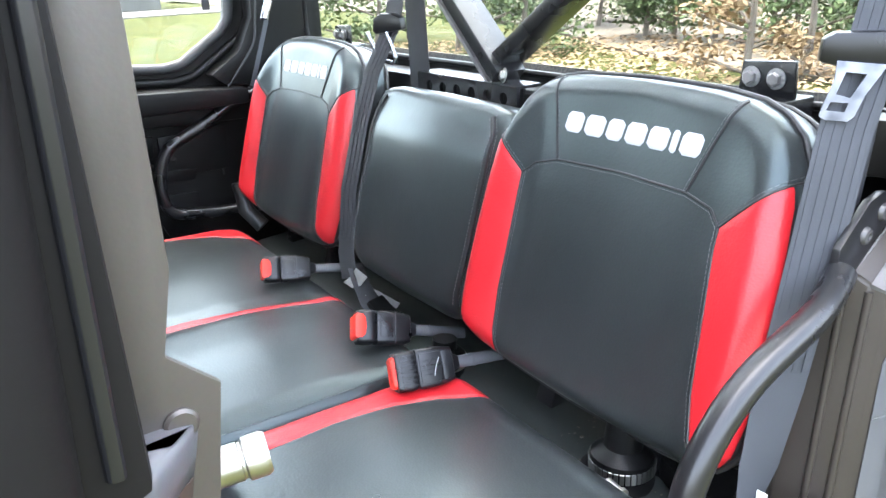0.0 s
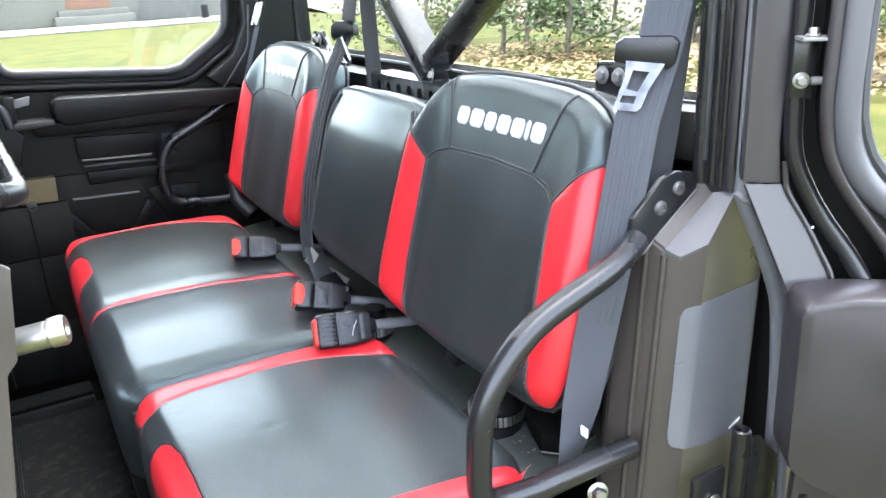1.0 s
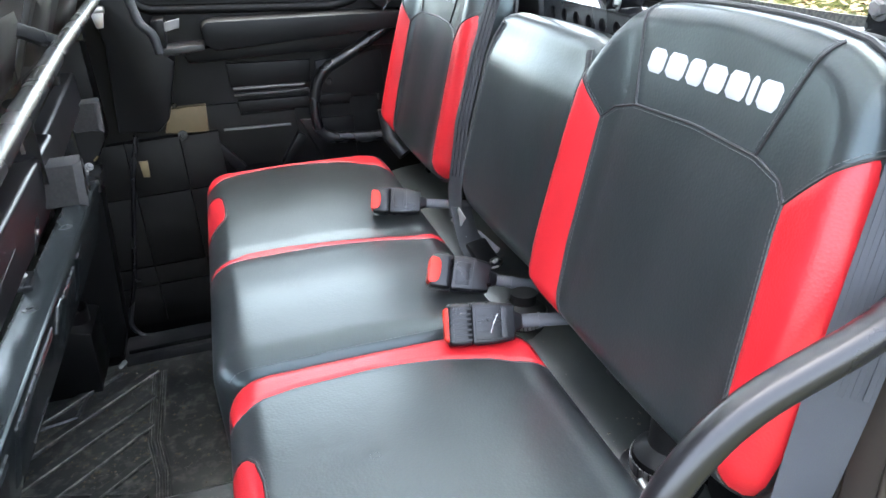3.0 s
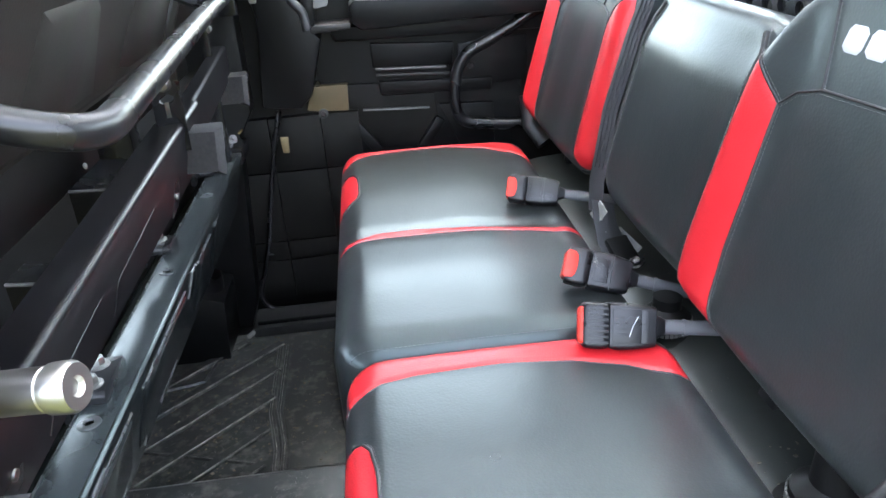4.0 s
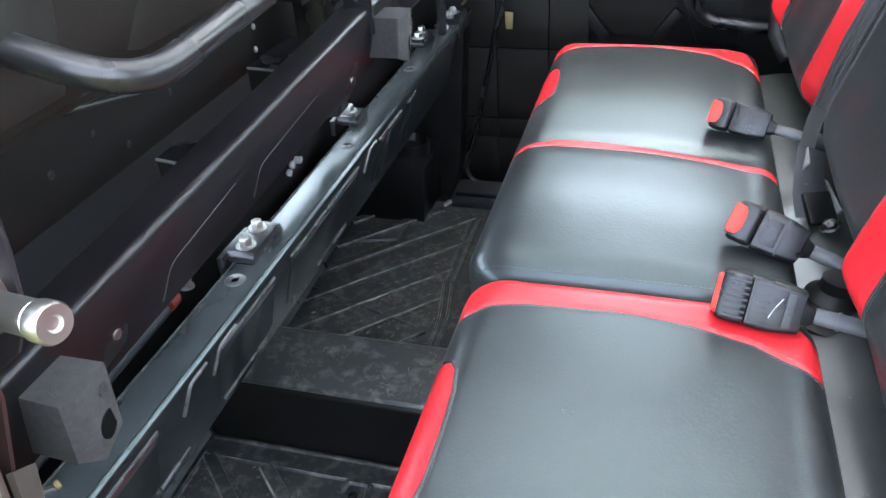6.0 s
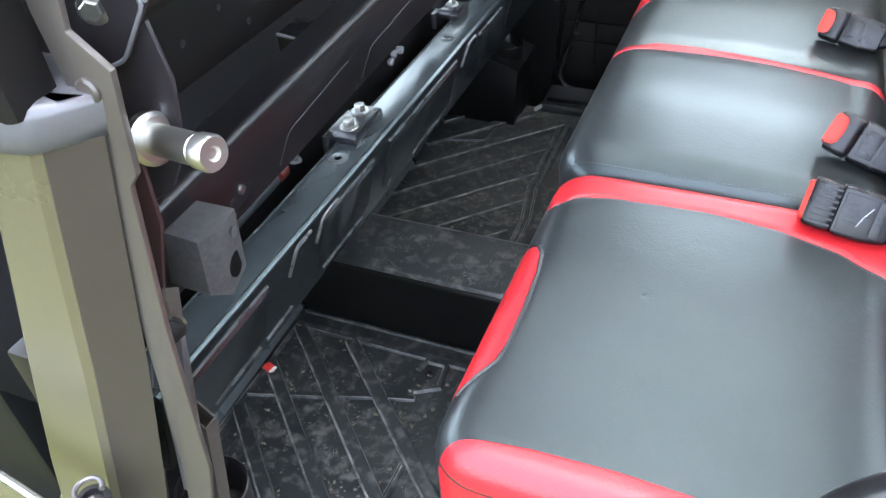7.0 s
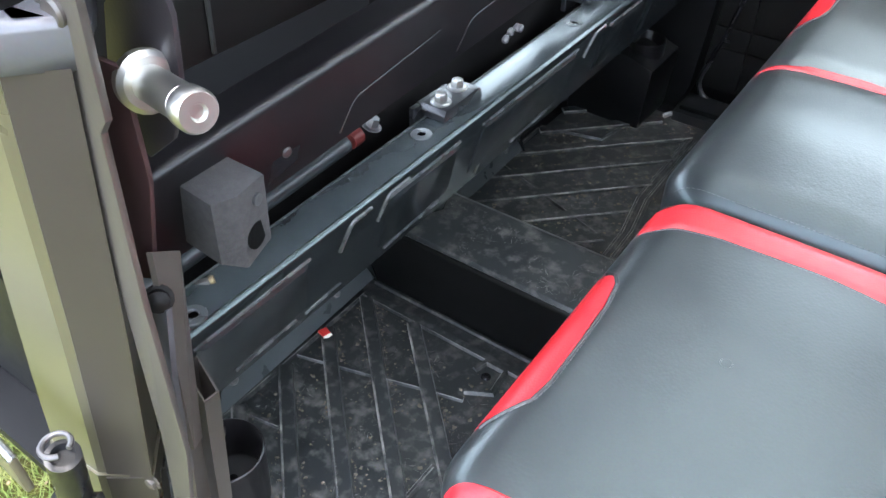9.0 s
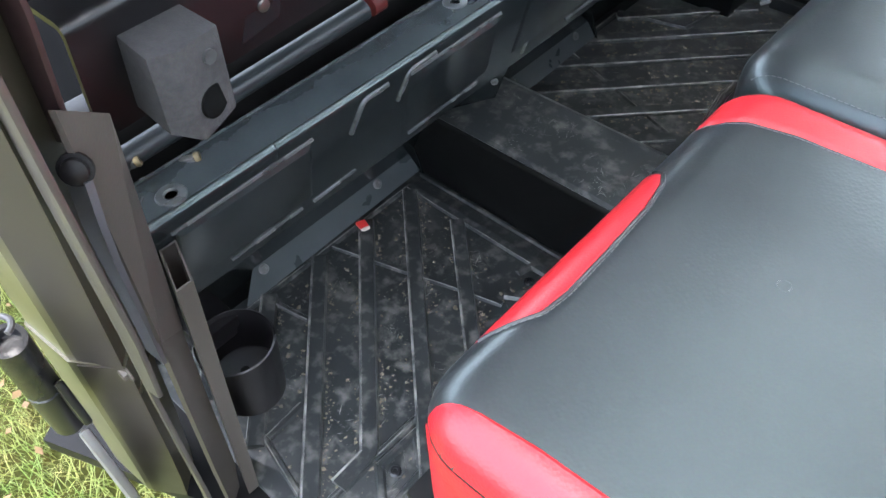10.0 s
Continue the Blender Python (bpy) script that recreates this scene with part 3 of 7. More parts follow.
mid_a = [(1.062, 0.2415), (1.066, 0.265), (1.080, 0.30), (1.080, 0.36), (1.072, 0.45), (1.062, 0.52), (1.046, 0.575), (1.036, 0.598)]
mid_b = [(1.072, 0.2415), (1.080, 0.265), (1.100, 0.30), (1.101, 0.36), (1.090, 0.45), (1.080, 0.52), (1.064, 0.575), (1.052, 0.598)]
part("stripe", long_seat.panel(mid_a, mid_b, 60, 6), RED, long_cushion, "narrow red vinyl stripe")
part("stitching", long_seat.stitches(mid_a, 0.003), THREAD, long_cushion, "row of pale grey stitches")
far_a = [(1.445, 0.2415), (1.462, 0.266), (1.486, 0.30), (1.496, 0.36), (1.494, 0.45), (1.480, 0.52), (1.440, 0.565), (1.39, 0.595)]
far_b = [(1.485, 0.2425), (1.514, 0.264), (1.530, 0.30), (1.5335, 0.36), (1.5335, 0.45), (1.530, 0.52), (1.50, 0.575), (1.43, 0.598)]
part("edge_panel", long_seat.panel(far_a, far_b, 60, 10), RED, long_cushion, "bright red vinyl edge panel")
front_panel(long_seat, 1.215, 1.385, long_cushion, 0.2405, 0.036)
rim = [(0.776, TOP - 0.040, x) for x in np.linspace(0.26, 0.59, 24)]
part("piping", tube([(x, y, z) for y, z, x in rim], 0.003, 8), PIPING, long_cushion, "black edge piping")
part("stitching", long_seat.stitches([(0.790, 0.26), (0.790, 0.58)], 0.0), THREAD, long_cushion, "row of pale grey stitches")

seat_base = part("base", prism([(0.262, 0.602), (0.300, 0.602), (0.290, 0.882), (0.244, 0.882)], "y", 0.362, 1.53, 0.004), PLASTIC, rear_bench, "black moulded plastic base")
part("side_wall", box(0.30, 0.62, 0.360, 0.378, 0.602, 0.882, 0.003), PLASTIC, seat_base)
part("side_wall", box(0.30, 0.62, 1.510, 1.528, 0.602, 0.882, 0.003), PLASTIC, seat_base)
part("deck", prism([(0.292, 0.872), (0.60, 0.872), (0.60, 0.986), (0.635, 0.992), (0.76, 1.0), (0.86, 1.0), (0.86, 0.96), (0.64, 0.955), (0.64, 0.84), (0.292, 0.84)], "y", 0.38, 1.508, 0.003), DECK, seat_base, "satin dark deck behind the cushions")


def hose_collar(x, y, z, r, neck=0.085):
    """A ribbed black collar with a worm-drive clamp round it."""
    top = thing("hose_clamp", (x, y, z), "steel worm-drive clamp round a black rubber collar", "hose clamp", "clamps on the bench deck")
    part("collar", lathe([(r * 1.35, -0.02), (r * 1.35, -0.012), (r, -0.008), (r, 0.012), (r * 0.9, 0.015), (r * 0.62, 0.022), (r * 0.58, neck * 0.6), (r * 0.58, neck), (0, neck)], (x, y, z), (0.05, 0, 1), 28), PLASTIC, top)
    bm = bmesh.new()
    for k in range(36):
        a, b = 2 * math.pi * k / 36, 2 * math.pi * (k + 0.72) / 36
        pts = [(x + r * 1.04 * math.cos(t), y + r * 1.04 * math.sin(t), z + 0.002) for t in (a, (a + b) / 2, b)]
        merge(bm, strap(pts, (0, 0, 1), 0.013, 0.0016))
    part("band", bm, ZINC, top, "slotted steel band")
    part("worm_screw", lathe([(0.004, 0), (0.0045, 0.002), (0.0045, 0.02), (0.0062, 0.021), (0.0062, 0.026), (0.003, 0.027)], (x - r * 1.15, y - 0.018, z + 0.004), (-0.15, -1, 0), 10), ZINC, top)
    return top


hose_collar(0.652, 0.505, 1.004, 0.034)
hose_collar(0.630, 0.815, 1.002, 0.029, 0.034)


# ---- seat belts ----
def rounded_loft(sections, m, n=5):
    """A solid through rounded rectangles; sections: (along x, half width in y, half height in z, corner radius)."""
    bm = bmesh.new()
    rings = []
    for x, hy, hz, r in sections:
        ring = []
        for sy, sz, a0 in ((1, 1, 0), (-1, 1, 90), (-1, -1, 180), (1, -1, 270)):
            for k in range(n):
                a = radians(a0 + 90 * k / (n - 1))
                ring.append(bm.verts.new(m @ Vector((x, sy * (hy - r) + r * math.cos(a), sz * (hz - r) + r * math.sin(a)))))
        rings.append(ring)
    c = len(rings[0])
    for a, b in zip(rings, rings[1:]):
        for k in range(c):
            bm.faces.new((a[k], a[(k + 1) % c], b[(k + 1) % c], b[k]))
    bm.faces.new(rings[0][::-1])
    bm.faces.new(rings[-1])
    return bm


def buckle(tip, tail, width, roll, label, grille=False):
    """A seat-belt buckle: a collar round the red button, a tapering shell with moulded plates, a sleeved stalk."""
    m, length = frame_from(tip, tail)
    m = m @ pose(0, 0, 0, roll, 0, 0)
    top = thing("seat_belt_buckle", tip, label, "belt buckle", "buckles on the bench")
    L, W, H = 0.077, width / 2, 0.0138
    part("collar", rounded_loft([(0.001, W * 0.90, H * 0.86, 0.005), (0.004, W * 0.98, H * 0.96, 0.005), (0.020, W, H, 0.005), (0.026, W * 0.96, H * 0.95, 0.005), (0.0275, W * 0.88, H * 0.86, 0.005)], m), BUCKLE, top, "black collar round the button")
    part("shell", rounded_loft([(0.0275, W * 0.88, H * 0.84, 0.004), (0.0285, W * 0.96, H * 0.93, 0.004), (0.034, W * 1.02, H * 0.98, 0.005), (0.052, W * 1.0, H * 0.98, 0.005), (0.069, W * 0.90, H * 0.92, 0.005), (L - 0.001, W * 0.84, H * 0.84, 0.005), (L, W * 0.76, H * 0.74, 0.004)], m), BUCKLE, top)
    if grille:
        part("release_button", rounded_loft([(-0.0035, W * 0.70, H * 0.55, 0.004), (-0.001, W * 0.80, H * 0.66, 0.005), (0.006, W * 0.80, H * 0.66, 0.005)], m), BUCKLE_RED, top, "red release button")
    else:
        shield = [(-0.003, -W * 0.62), (-0.0005, -W * 0.74), (0.008, -W * 0.70), (0.0115, -W * 0.52), (0.0128, -W * 0.2), (0.0130, 0.0), (0.0128, W * 0.2), (0.0115, W * 0.52), (0.008, W * 0.70), (-0.0005, W * 0.74), (-0.003, W * 0.62)]
        part("release_button", prism(shield, "z", -H * 1.04, H * 1.04, 0.0016, m=m), BUCKLE_RED, top, "red release button")
    for side in (-1, 1):
        z0, z1 = sorted((side * H * 0.90, side * (H * 0.98 + 0.0009)))
        if grille:
            for k in range(7):
                yy = -W * 0.72 + k * W * 0.24
                part("rib", box(0.006, 0.027, yy - 0.0014, yy + 0.0014, z0, z1 + (0.0006 if side > 0 else 0), 0.0005, m), BUCKLE, top)
            part("plate", box(0.031, 0.060, -W * 0.74, W * 0.74, z0, z1, 0.0006, m), BUCKLE, top)
            part("end_plate", box(0.0605, 0.069, -W * 0.70, W * 0.70, z0, z1, 0.0006, m), BUCKLE, top)
            for k, (x0, x1, y) in enumerate(((0.034, 0.046, -0.40), (0.034, 0.044, -0.16), (0.034, 0.046, 0.08), (0.034, 0.043, 0.32), (0.062, 0.067, -0.2), (0.062, 0.067, 0.15))):
                part("text_bar", box(x0, x1, W * y, W * (y + 0.10), z0, z1 + (0.0003 if side > 0 else 0), 0.0001, m), BUCKLE, top, "faint moulded bar")
        else:
            part("plate", box(0.033, 0.050, -W * 0.62, W * 0.62, z0, z1, 0.0006, m), BUCKLE, top)
            part("seam", box(0.0535, 0.0545, -W * 0.98, W * 0.98, z0, z1 - 0.0003 * side, 0.0002, m), RUBBER, top)
            part("text_bar", box(0.037, 0.046, -W * 0.50, -W * 0.40, z0, z1 + (0.0003 if side > 0 else 0), 0.0001, m), BUCKLE, top, "faint moulded bar")
    if grille:
        part("scratch", tube([m @ Vector((0.048, -W * 0.45, H * 0.98 + 0.001)), m @ Vector((0.0515, 0.0, H * 0.98 + 0.0011)), m @ Vector((0.057, W * 0.42, H * 0.98 + 0.001))], 0.0005, 5), STICKER_PALE, top, "pale scratch mark")
    part("thumb_notch", box(0.0262, 0.0292, W * 0.80, W * 1.005, -H * 0.45, H * 0.45, 0.0008, m), RUBBER, top)
    end = m @ Vector((L - 0.004, 0, 0))
    mid = m @ Vector((L + 0.012, 0, 0))
    far = m @ Vector((length + 0.025, 0, 0))
    part("neck", rounded_loft([(L - 0.002, W * 0.55, H * 0.6, 0.004), (L + 0.006, W * 0.42, H * 0.5, 0.004), (L + 0.010, W * 0.34, H * 0.42, 0.003)], m), BUCKLE, top)
    part("stalk", tube([end, mid, far], 0.0082, 14, flat=0.6), STALK, top, "grey sleeved stalk")
    part("sleeve_ring", tube([m @ Vector((L + 0.030, 0, 0)), m @ Vector((L + 0.033, 0, 0))], 0.0092, 14, flat=0.62), STALK, top)
    return top


buckle((0.512, 1.172, 1.057), (0.650, 1.135, 1.038), 0.043, 58, "black belt buckle with a red button on the far cushion")
buckle((0.527, 0.876, 1.062), (0.655, 0.842, 1.028), 0.046, 55, "black belt buckle with a red button on the middle cushion")
buckle((0.510, 0.746, 1.054), (0.655, 0.724, 1.042), 0.049, 62, "ribbed black belt buckle lying on the red stripe", grille=True)


def belt(name_label, pts, wide, w, material_, parent, part_name="webbing", label=""):
    return part(part_name, strap([Vector(p) for p in pts], wide, w), material_, parent, label)


felt = thing("felt_pad", (0.66, 0.42, 1.0), "dark grey felt pad under the near backrest", "felt pad")
part("pad", prism([(0.645, 0.405), (0.668, 0.380), (0.715, 0.395), (0.700, 0.470), (0.668, 0.468)], "z", 0.998, 1.026, 0.004), MATT_CLOTH, felt)
part("edge", tube([(0.645, 0.404, 1.002), (0.668, 0.379, 1.002), (0.715, 0.394, 1.002)], 0.0012, 6), STALK, felt, "paler cut edge")

near_belt = thing("seat_belt", (0.66, 0.35, 1.0), "grey seat belt hanging beside the red-sided backrest", "seat belt", "seat belts")
belt("", [(0.790, 0.330, 1.98), (0.775, 0.340, 1.75), (0.762, 0.346, 1.52), (0.745, 0.349, 1.44), (0.722, 0.350, 1.378), (0.708, 0.350, 1.31), (0.693, 0.350, 1.24), (0.674, 0.350, 1.16), (0.657, 0.350, 1.085), (0.648, 0.351, 1.04), (0.645, 0.354, 1.01)], [(0.72, -0.69, 0)] * 7 + [(0.8, -0.6, 0), (0.95, -0.3, 0), (1, 0.1, 0), (1, 0.3, 0)], 0.042, WEBBING, near_belt, label="grey ribbed webbing")
# Rear run of the same belt, coloured darker to paint its shade.
belt("", [(0.835, 0.366, 1.98), (0.812, 0.368, 1.65), (0.786, 0.369, 1.434), (0.777, 0.369, 1.36), (0.768, 0.369, 1.307), (0.752, 0.369, 1.05)], (0.8, -0.6, 0), 0.030, WEBBING_DARK, near_belt, label="webbing behind, its shade put into a darker colour")
for k in (-2, -1, 0, 1, 2):
    off = Vector((0.72, -0.69, 0)) * (0.0078 * k) + Vector((-0.69, -0.72, 0)) * 0.0009
    part("rib", strap([Vector(p) + off for p in ((0.775, 0.340, 1.75), (0.762, 0.346, 1.52), (0.745, 0.349, 1.44), (0.722, 0.350, 1.378), (0.708, 0.350, 1.31), (0.693, 0.350, 1.24), (0.678, 0.350, 1.175))], (0.72, -0.69, 0), 0.0042, 0.0012), WEBBING, near_belt)
gm, _ = frame_from((0.740, 0.350, 1.438), (0.740 + 0.6, 0.350 - 0.75, 1.438 + 0.02))
part("guide", prism([(-0.037, -0.006), (-0.035, 0.012), (-0.026, 0.017), (0.018, 0.016), (0.024, 0.010), (0.020, -0.010), (0.014, -0.014), (-0.010, -0.0125)], "y", -0.009, 0.006, 0.0035, m=gm), BUCKLE, near_belt, "black plastic tongue cover")
tongue_loop = [(-0.018, 0.0), (-0.016, -0.044), (0.012, -0.048), (0.020, -0.040), (0.022, 0.0)]
tongue_edge = [(-0.024, -0.006), (0.012, -0.010), (0.008, -0.017), (-0.002, -0.033), (-0.0085, -0.050), (-0.013, -0.0535), (-0.030, -0.052), (-0.034, -0.049), (-0.0325, -0.043), (-0.0245, -0.020)]
tongue_gaps = [[(-0.017, -0.015), (-0.002, -0.017), (-0.0125, -0.035), (-0.0228, -0.032)], [(-0.0264, -0.038), (-0.0134, -0.039), (-0.0155, -0.046), (-0.0290, -0.0445)]]
part("tongue", prism(tongue_edge, "y", -0.0115, -0.0090, 0.0, holes=tongue_gaps, m=gm @ pose(0, 0, 0, -8, 0, 0)), TONGUE_STEEL, near_belt, "dark bright-edged steel tongue")
part("anchor_tag", box(0.655, 0.657, 0.338, 0.348, 1.052, 1.063, 0.0005, None), PAPER, near_belt, "small white paper tag")

far_belt = thing("seat_belt", (0.63, 1.07, 1.05), "dark grey seat belt between the two backrests", "seat belt", "seat belts")
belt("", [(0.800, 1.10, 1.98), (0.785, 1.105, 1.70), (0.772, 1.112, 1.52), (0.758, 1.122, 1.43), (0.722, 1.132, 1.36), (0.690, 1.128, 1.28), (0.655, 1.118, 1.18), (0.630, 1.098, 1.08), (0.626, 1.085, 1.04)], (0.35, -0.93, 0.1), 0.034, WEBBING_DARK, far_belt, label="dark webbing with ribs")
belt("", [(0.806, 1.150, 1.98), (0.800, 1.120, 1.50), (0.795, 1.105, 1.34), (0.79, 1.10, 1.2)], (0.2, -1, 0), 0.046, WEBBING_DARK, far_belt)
for k in (-1, 0, 1):
    off = Vector((0.35, -0.93, 0.1)) * (0.009 * k) + Vector((-0.93, -0.35, 0.2)) * 0.0012
    part("rib", strap([Vector(p) + off for p in ((0.758, 1.122, 1.43), (0.722, 1.132, 1.36), (0.690, 1.128, 1.28), (0.655, 1.118, 1.18), (0.634, 1.102, 1.10))], (0.35, -0.93, 0.1), 0.004, 0.0014), WEBBING_DARK, far_belt)
gm, _ = frame_from((0.752, 1.122, 1.432), (0.752 + 0.35, 1.122 - 0.93, 1.45))
part("guide", prism([(-0.030, -0.012), (-0.026, 0.010), (-0.010, 0.016), (0.012, 0.016), (0.028, 0.009), (0.031, -0.009), (-0.024, -0.016)], "y", -0.008, 0.008, 0.004, m=gm), BUCKLE, far_belt, "black plastic tongue cover")
part("tongue", tube([gm @ Vector((a - 0.022 + b * -0.45, -0.008, b - 0.012)) for a, b in tongue_loop], 0.0034, 10, round_by=0.008), CHROME, far_belt, "bright steel tongue")
part("tag", slab_of([(0.621, 1.098, 1.030), (0.622, 1.074, 1.046), (0.620, 1.044, 1.072), (0.618, 1.004, 1.070), (0.617, 1.028, 1.048), (0.619, 1.062, 1.032)], (-0.0012, 0, 0.0004)), TAG_GREY, far_belt, "folded pale grey sewn label")
part("loop", strap([(0.628, 1.062, 1.062), (0.626, 1.040, 1.040), (0.628, 1.020, 1.018), (0.634, 1.000, 1.000)], (0.25, 0.75, 0.6), 0.042, 0.003), WEBBING_DARK, far_belt, "black webbing loop")
for a, b in (((0.622, 1.066, 1.036), (0.622, 1.034, 1.034)), ((0.622, 1.034, 1.034), (0.623, 1.050, 1.020)), ((0.623, 1.050, 1.020), (0.623, 1.026, 1.030))):
    part("stitching", tube([a, b], 0.0005, 5), STICKER_PALE, far_belt, "crossed pale stitches")
part("anchor", beam((0.634, 1.020, 1.022), (0.644, 0.985, 0.998), 0.034, 0.010, 0.003), PLASTIC, far_belt)
part("anchor_plate", slab_of([(0.652, 1.060, 1.020), (0.652, 1.046, 1.026), (0.662, 0.985, 1.020), (0.660, 0.995, 1.008)], (-0.002, 0, 0.001)), TAG_GREY, far_belt, "pale steel anchor plate")
part("anchor_bolt", bolt((0.650, 0.975, 1.002), (-0.4, -0.2, 1), 0.008, 0.006), METAL_BLACK, far_belt)
hang_belt = thing("seat_belt", (0.74, 1.62, 1.3), "dark seat belt hanging at the far corner pillar", "seat belt", "seat belts")
belt("", [(0.80, 1.68, 1.98), (0.78, 1.66, 1.62), (0.765, 1.64, 1.50), (0.745, 1.625, 1.42), (0.70, 1.63, 1.29)], (0.9, 0.3, 0.1), 0.012, WEBBING, hang_belt)
part("tongue", beam((0.775, 1.64, 1.50), (0.735, 1.61, 1.425), 0.016, 0.007, 0.002), CHROME, hang_belt, "steel tongue catching light")
part("guide", beam((0.79, 1.65, 1.53), (0.762, 1.63, 1.475), 0.022, 0.014, 0.004), BUCKLE, hang_belt)
part("boot", tube([(0.628, 1.585, 1.10), (0.632, 1.575, 1.04), (0.655, 1.55, 1.005)], 0.017, 12), PLASTIC_GREY, hang_belt, "grey ribbed anchor boot")

# grit on the deck behind the cushions
rng = random.Random(9)
bm = bmesh.new()
for k in range(150):
    x, y = rng.uniform(0.625, 0.70), (rng.uniform(0.42, 0.60) if k < 105 else rng.uniform(0.40, 1.48))
    g = bmesh.new()
    bmesh.ops.create_icosphere(g, subdivisions=1, radius=rng.choice((0.0004, 0.0006, 0.0009, 0.0013)))
    z = 0.986 + 0.006 * (x - 0.60) / 0.035 if x < 0.635 else 0.992 + 0.008 * (x - 0.635) / 0.125
    bmesh.ops.scale(g, vec=(rng.uniform(0.5, 2.0), rng.uniform(0.5, 2.0), 0.6), verts=g.verts)
    bmesh.ops.translate(g, vec=(x, y, z + 0.0004), verts=g.verts)
    merge(bm, g)
tagged(link("deck_grit", bm, DIRT), "pale grit and leaf crumbs behind the cushions", "grit", kind="stuff")


# ---- setting: ground, floor, walls, roof ----
def bevel_rib(line, w, h=0.0065, slope=0.0020):
    """A flat-topped rib with sloping sides along a bent line of (x, y)."""
    pts = [Vector((*p, 0)) for p in line]
    bm = bmesh.new()
    rings = []
    for i, p in enumerate(pts):
        d0 = (pts[i] - pts[i - 1]).normalized() if i else (pts[1] - pts[0]).normalized()
        d1 = (pts[i + 1] - pts[i]).normalized() if i < len(pts) - 1 else d0
        d = (d0 + d1).normalized()
        side = Vector((-d.y, d.x, 0)) / max(d.dot(d0), 0.5)
        rings.append([bm.verts.new(p + side * k + Vector((0, 0, 0.6029 + z))) for k, z in ((-w / 2 - slope, 0), (-w / 2, h), (w / 2, h), (w / 2 + slope, 0))])
    for a, b in zip(rings, rings[1:]):
        for k in range(3):
            bm.faces.new((a[k], b[k], b[k + 1], a[k + 1]))
    bm.faces.new(rings[0])
    bm.faces.new(rings[-1][::-1])
    return bm


GRASS = material("lawn", (0.02772, 0.03696, 0.0066), 0.95, second=(0.0759, 0.06798, 0.02112), stain=1.3, amount=0.8, spec=0.05, grain=0.5, grain_scale=40, bump=0.6, bump_scale=60, detail=10)
GRAVEL = material("pale_path", (0.124, 0.1209, 0.1147), 0.95, second=(0.1612, 0.155, 0.1488), stain=3, amount=0.6, grain=0.4, grain_scale=60)
GROUND = 0.12
bm = bmesh.new()
n = 60
reach = [(-1 if k < n / 2 else 1) * 300 * (abs(k - n / 2) / (n / 2)) ** 3 for k in range(n + 1)]
vs = [[bm.verts.new((x, y, GROUND + 0.03 * noise.noise(Vector((x * 0.3, y * 0.3, 0))) - 0.02)) for y in reach] for x in reach]
for a, b in zip(vs, vs[1:]):
    for k in range(n):
        bm.faces.new((a[k], b[k], b[k + 1], a[k + 1]))
tagged(link("ground", bm, GRASS), "patchy yellow-green lawn in late autumn", "lawn", kind="structure")

floor = tagged(link("floor", prism([(-1.60, 0.30), (-1.60, 1.80), (0.90, 1.80), (0.90, 0.30), (0.06, 0.315), (-0.235, 0.20), (-0.30, 0.30)], "z", 0.575, 0.598, 0.0), PLASTIC), "black cab floor under a dirty ribbed rubber mat", "floor", kind="structure")
part("sill_plate", prism([(0.02, 0.270), (0.86, 0.270), (0.86, 0.335), (0.05, 0.335)], "z", 0.585, 0.604, 0.002), PLASTIC_GREY, floor)
part("mat", prism([(-0.215, 0.335), (-0.215, 0.833), (0.30, 0.833), (0.30, 0.335), (0.03, 0.335)], "z", 0.598, 0.603, 0.0015), MAT_RUBBER, floor, "dirty black rubber mat")
part("mat", prism([(-0.215, 0.995), (-0.215, 1.62), (0.30, 1.62), (0.30, 0.995)], "z", 0.598, 0.603, 0.0015), MAT_RUBBER, floor, "dirty black rubber mat")
part("tunnel", prism([(0.834, 0.602), (0.820, 0.738), (0.827, 0.7475), (0.940, 0.7475), (0.956, 0.738), (1.000, 0.602)], "x", -0.215, 0.30, 0.004), PLASTIC, floor, "raised black centre tunnel")
part("tunnel_mat", prism([(0.8225, 0.7450), (0.826, 0.7505), (0.944, 0.7505), (0.955, 0.7440), (0.951, 0.7415), (0.942, 0.7476), (0.827, 0.7476), (0.8235, 0.7430)], "x", -0.200, 0.295, 0.0008), MAT_RUBBER, floor, "dusty rubber on the tunnel")
part("tunnel_foot", bevel_rib([(-0.20, 0.8285), (0.20, 0.8285)], 0.004, 0.004, 0.002), MAT_RUBBER, floor)


def clip_line(p, d, x0, x1, y0, y1):
    ts = []
    for k, (lo, hi) in enumerate(((x0, x1), (y0, y1))):
        if abs(d[k]) > 1e-9:
            ts.append(sorted(((lo - p[k]) / d[k], (hi - p[k]) / d[k])))
    a, b = max(t[0] for t in ts), min(t[1] for t in ts)
    return None if b - a < 0.03 else ((p[0] + a * d[0], p[1] + a * d[1]), (p[0] + b * d[0], p[1] + b * d[1]))


def scuffed_rib(line, near=1):
    """A broad rubber rib with a worn near edge, pale also for door light; near: the side towards the door."""
    rib = part("rib", bevel_rib(line, 0.0185), MAT_RUBBER, floor)
    worn = []
    pts = [Vector(p) for p in line]
    for i, p in enumerate(pts):
        d = (pts[min(i + 1, len(pts) - 1)] - pts[max(i - 1, 0)]).normalized()
        o = Vector((-d.y, d.x)) * (0.0098 * near)
        worn.append((p.x + o.x, p.y + o.y, 0.6086))
    # Pale line on one side only: wear plus painted door light.
    part("lit_worn_edge", tube(worn, 0.0019, 6), RIB_WORN, rib)
    return rib


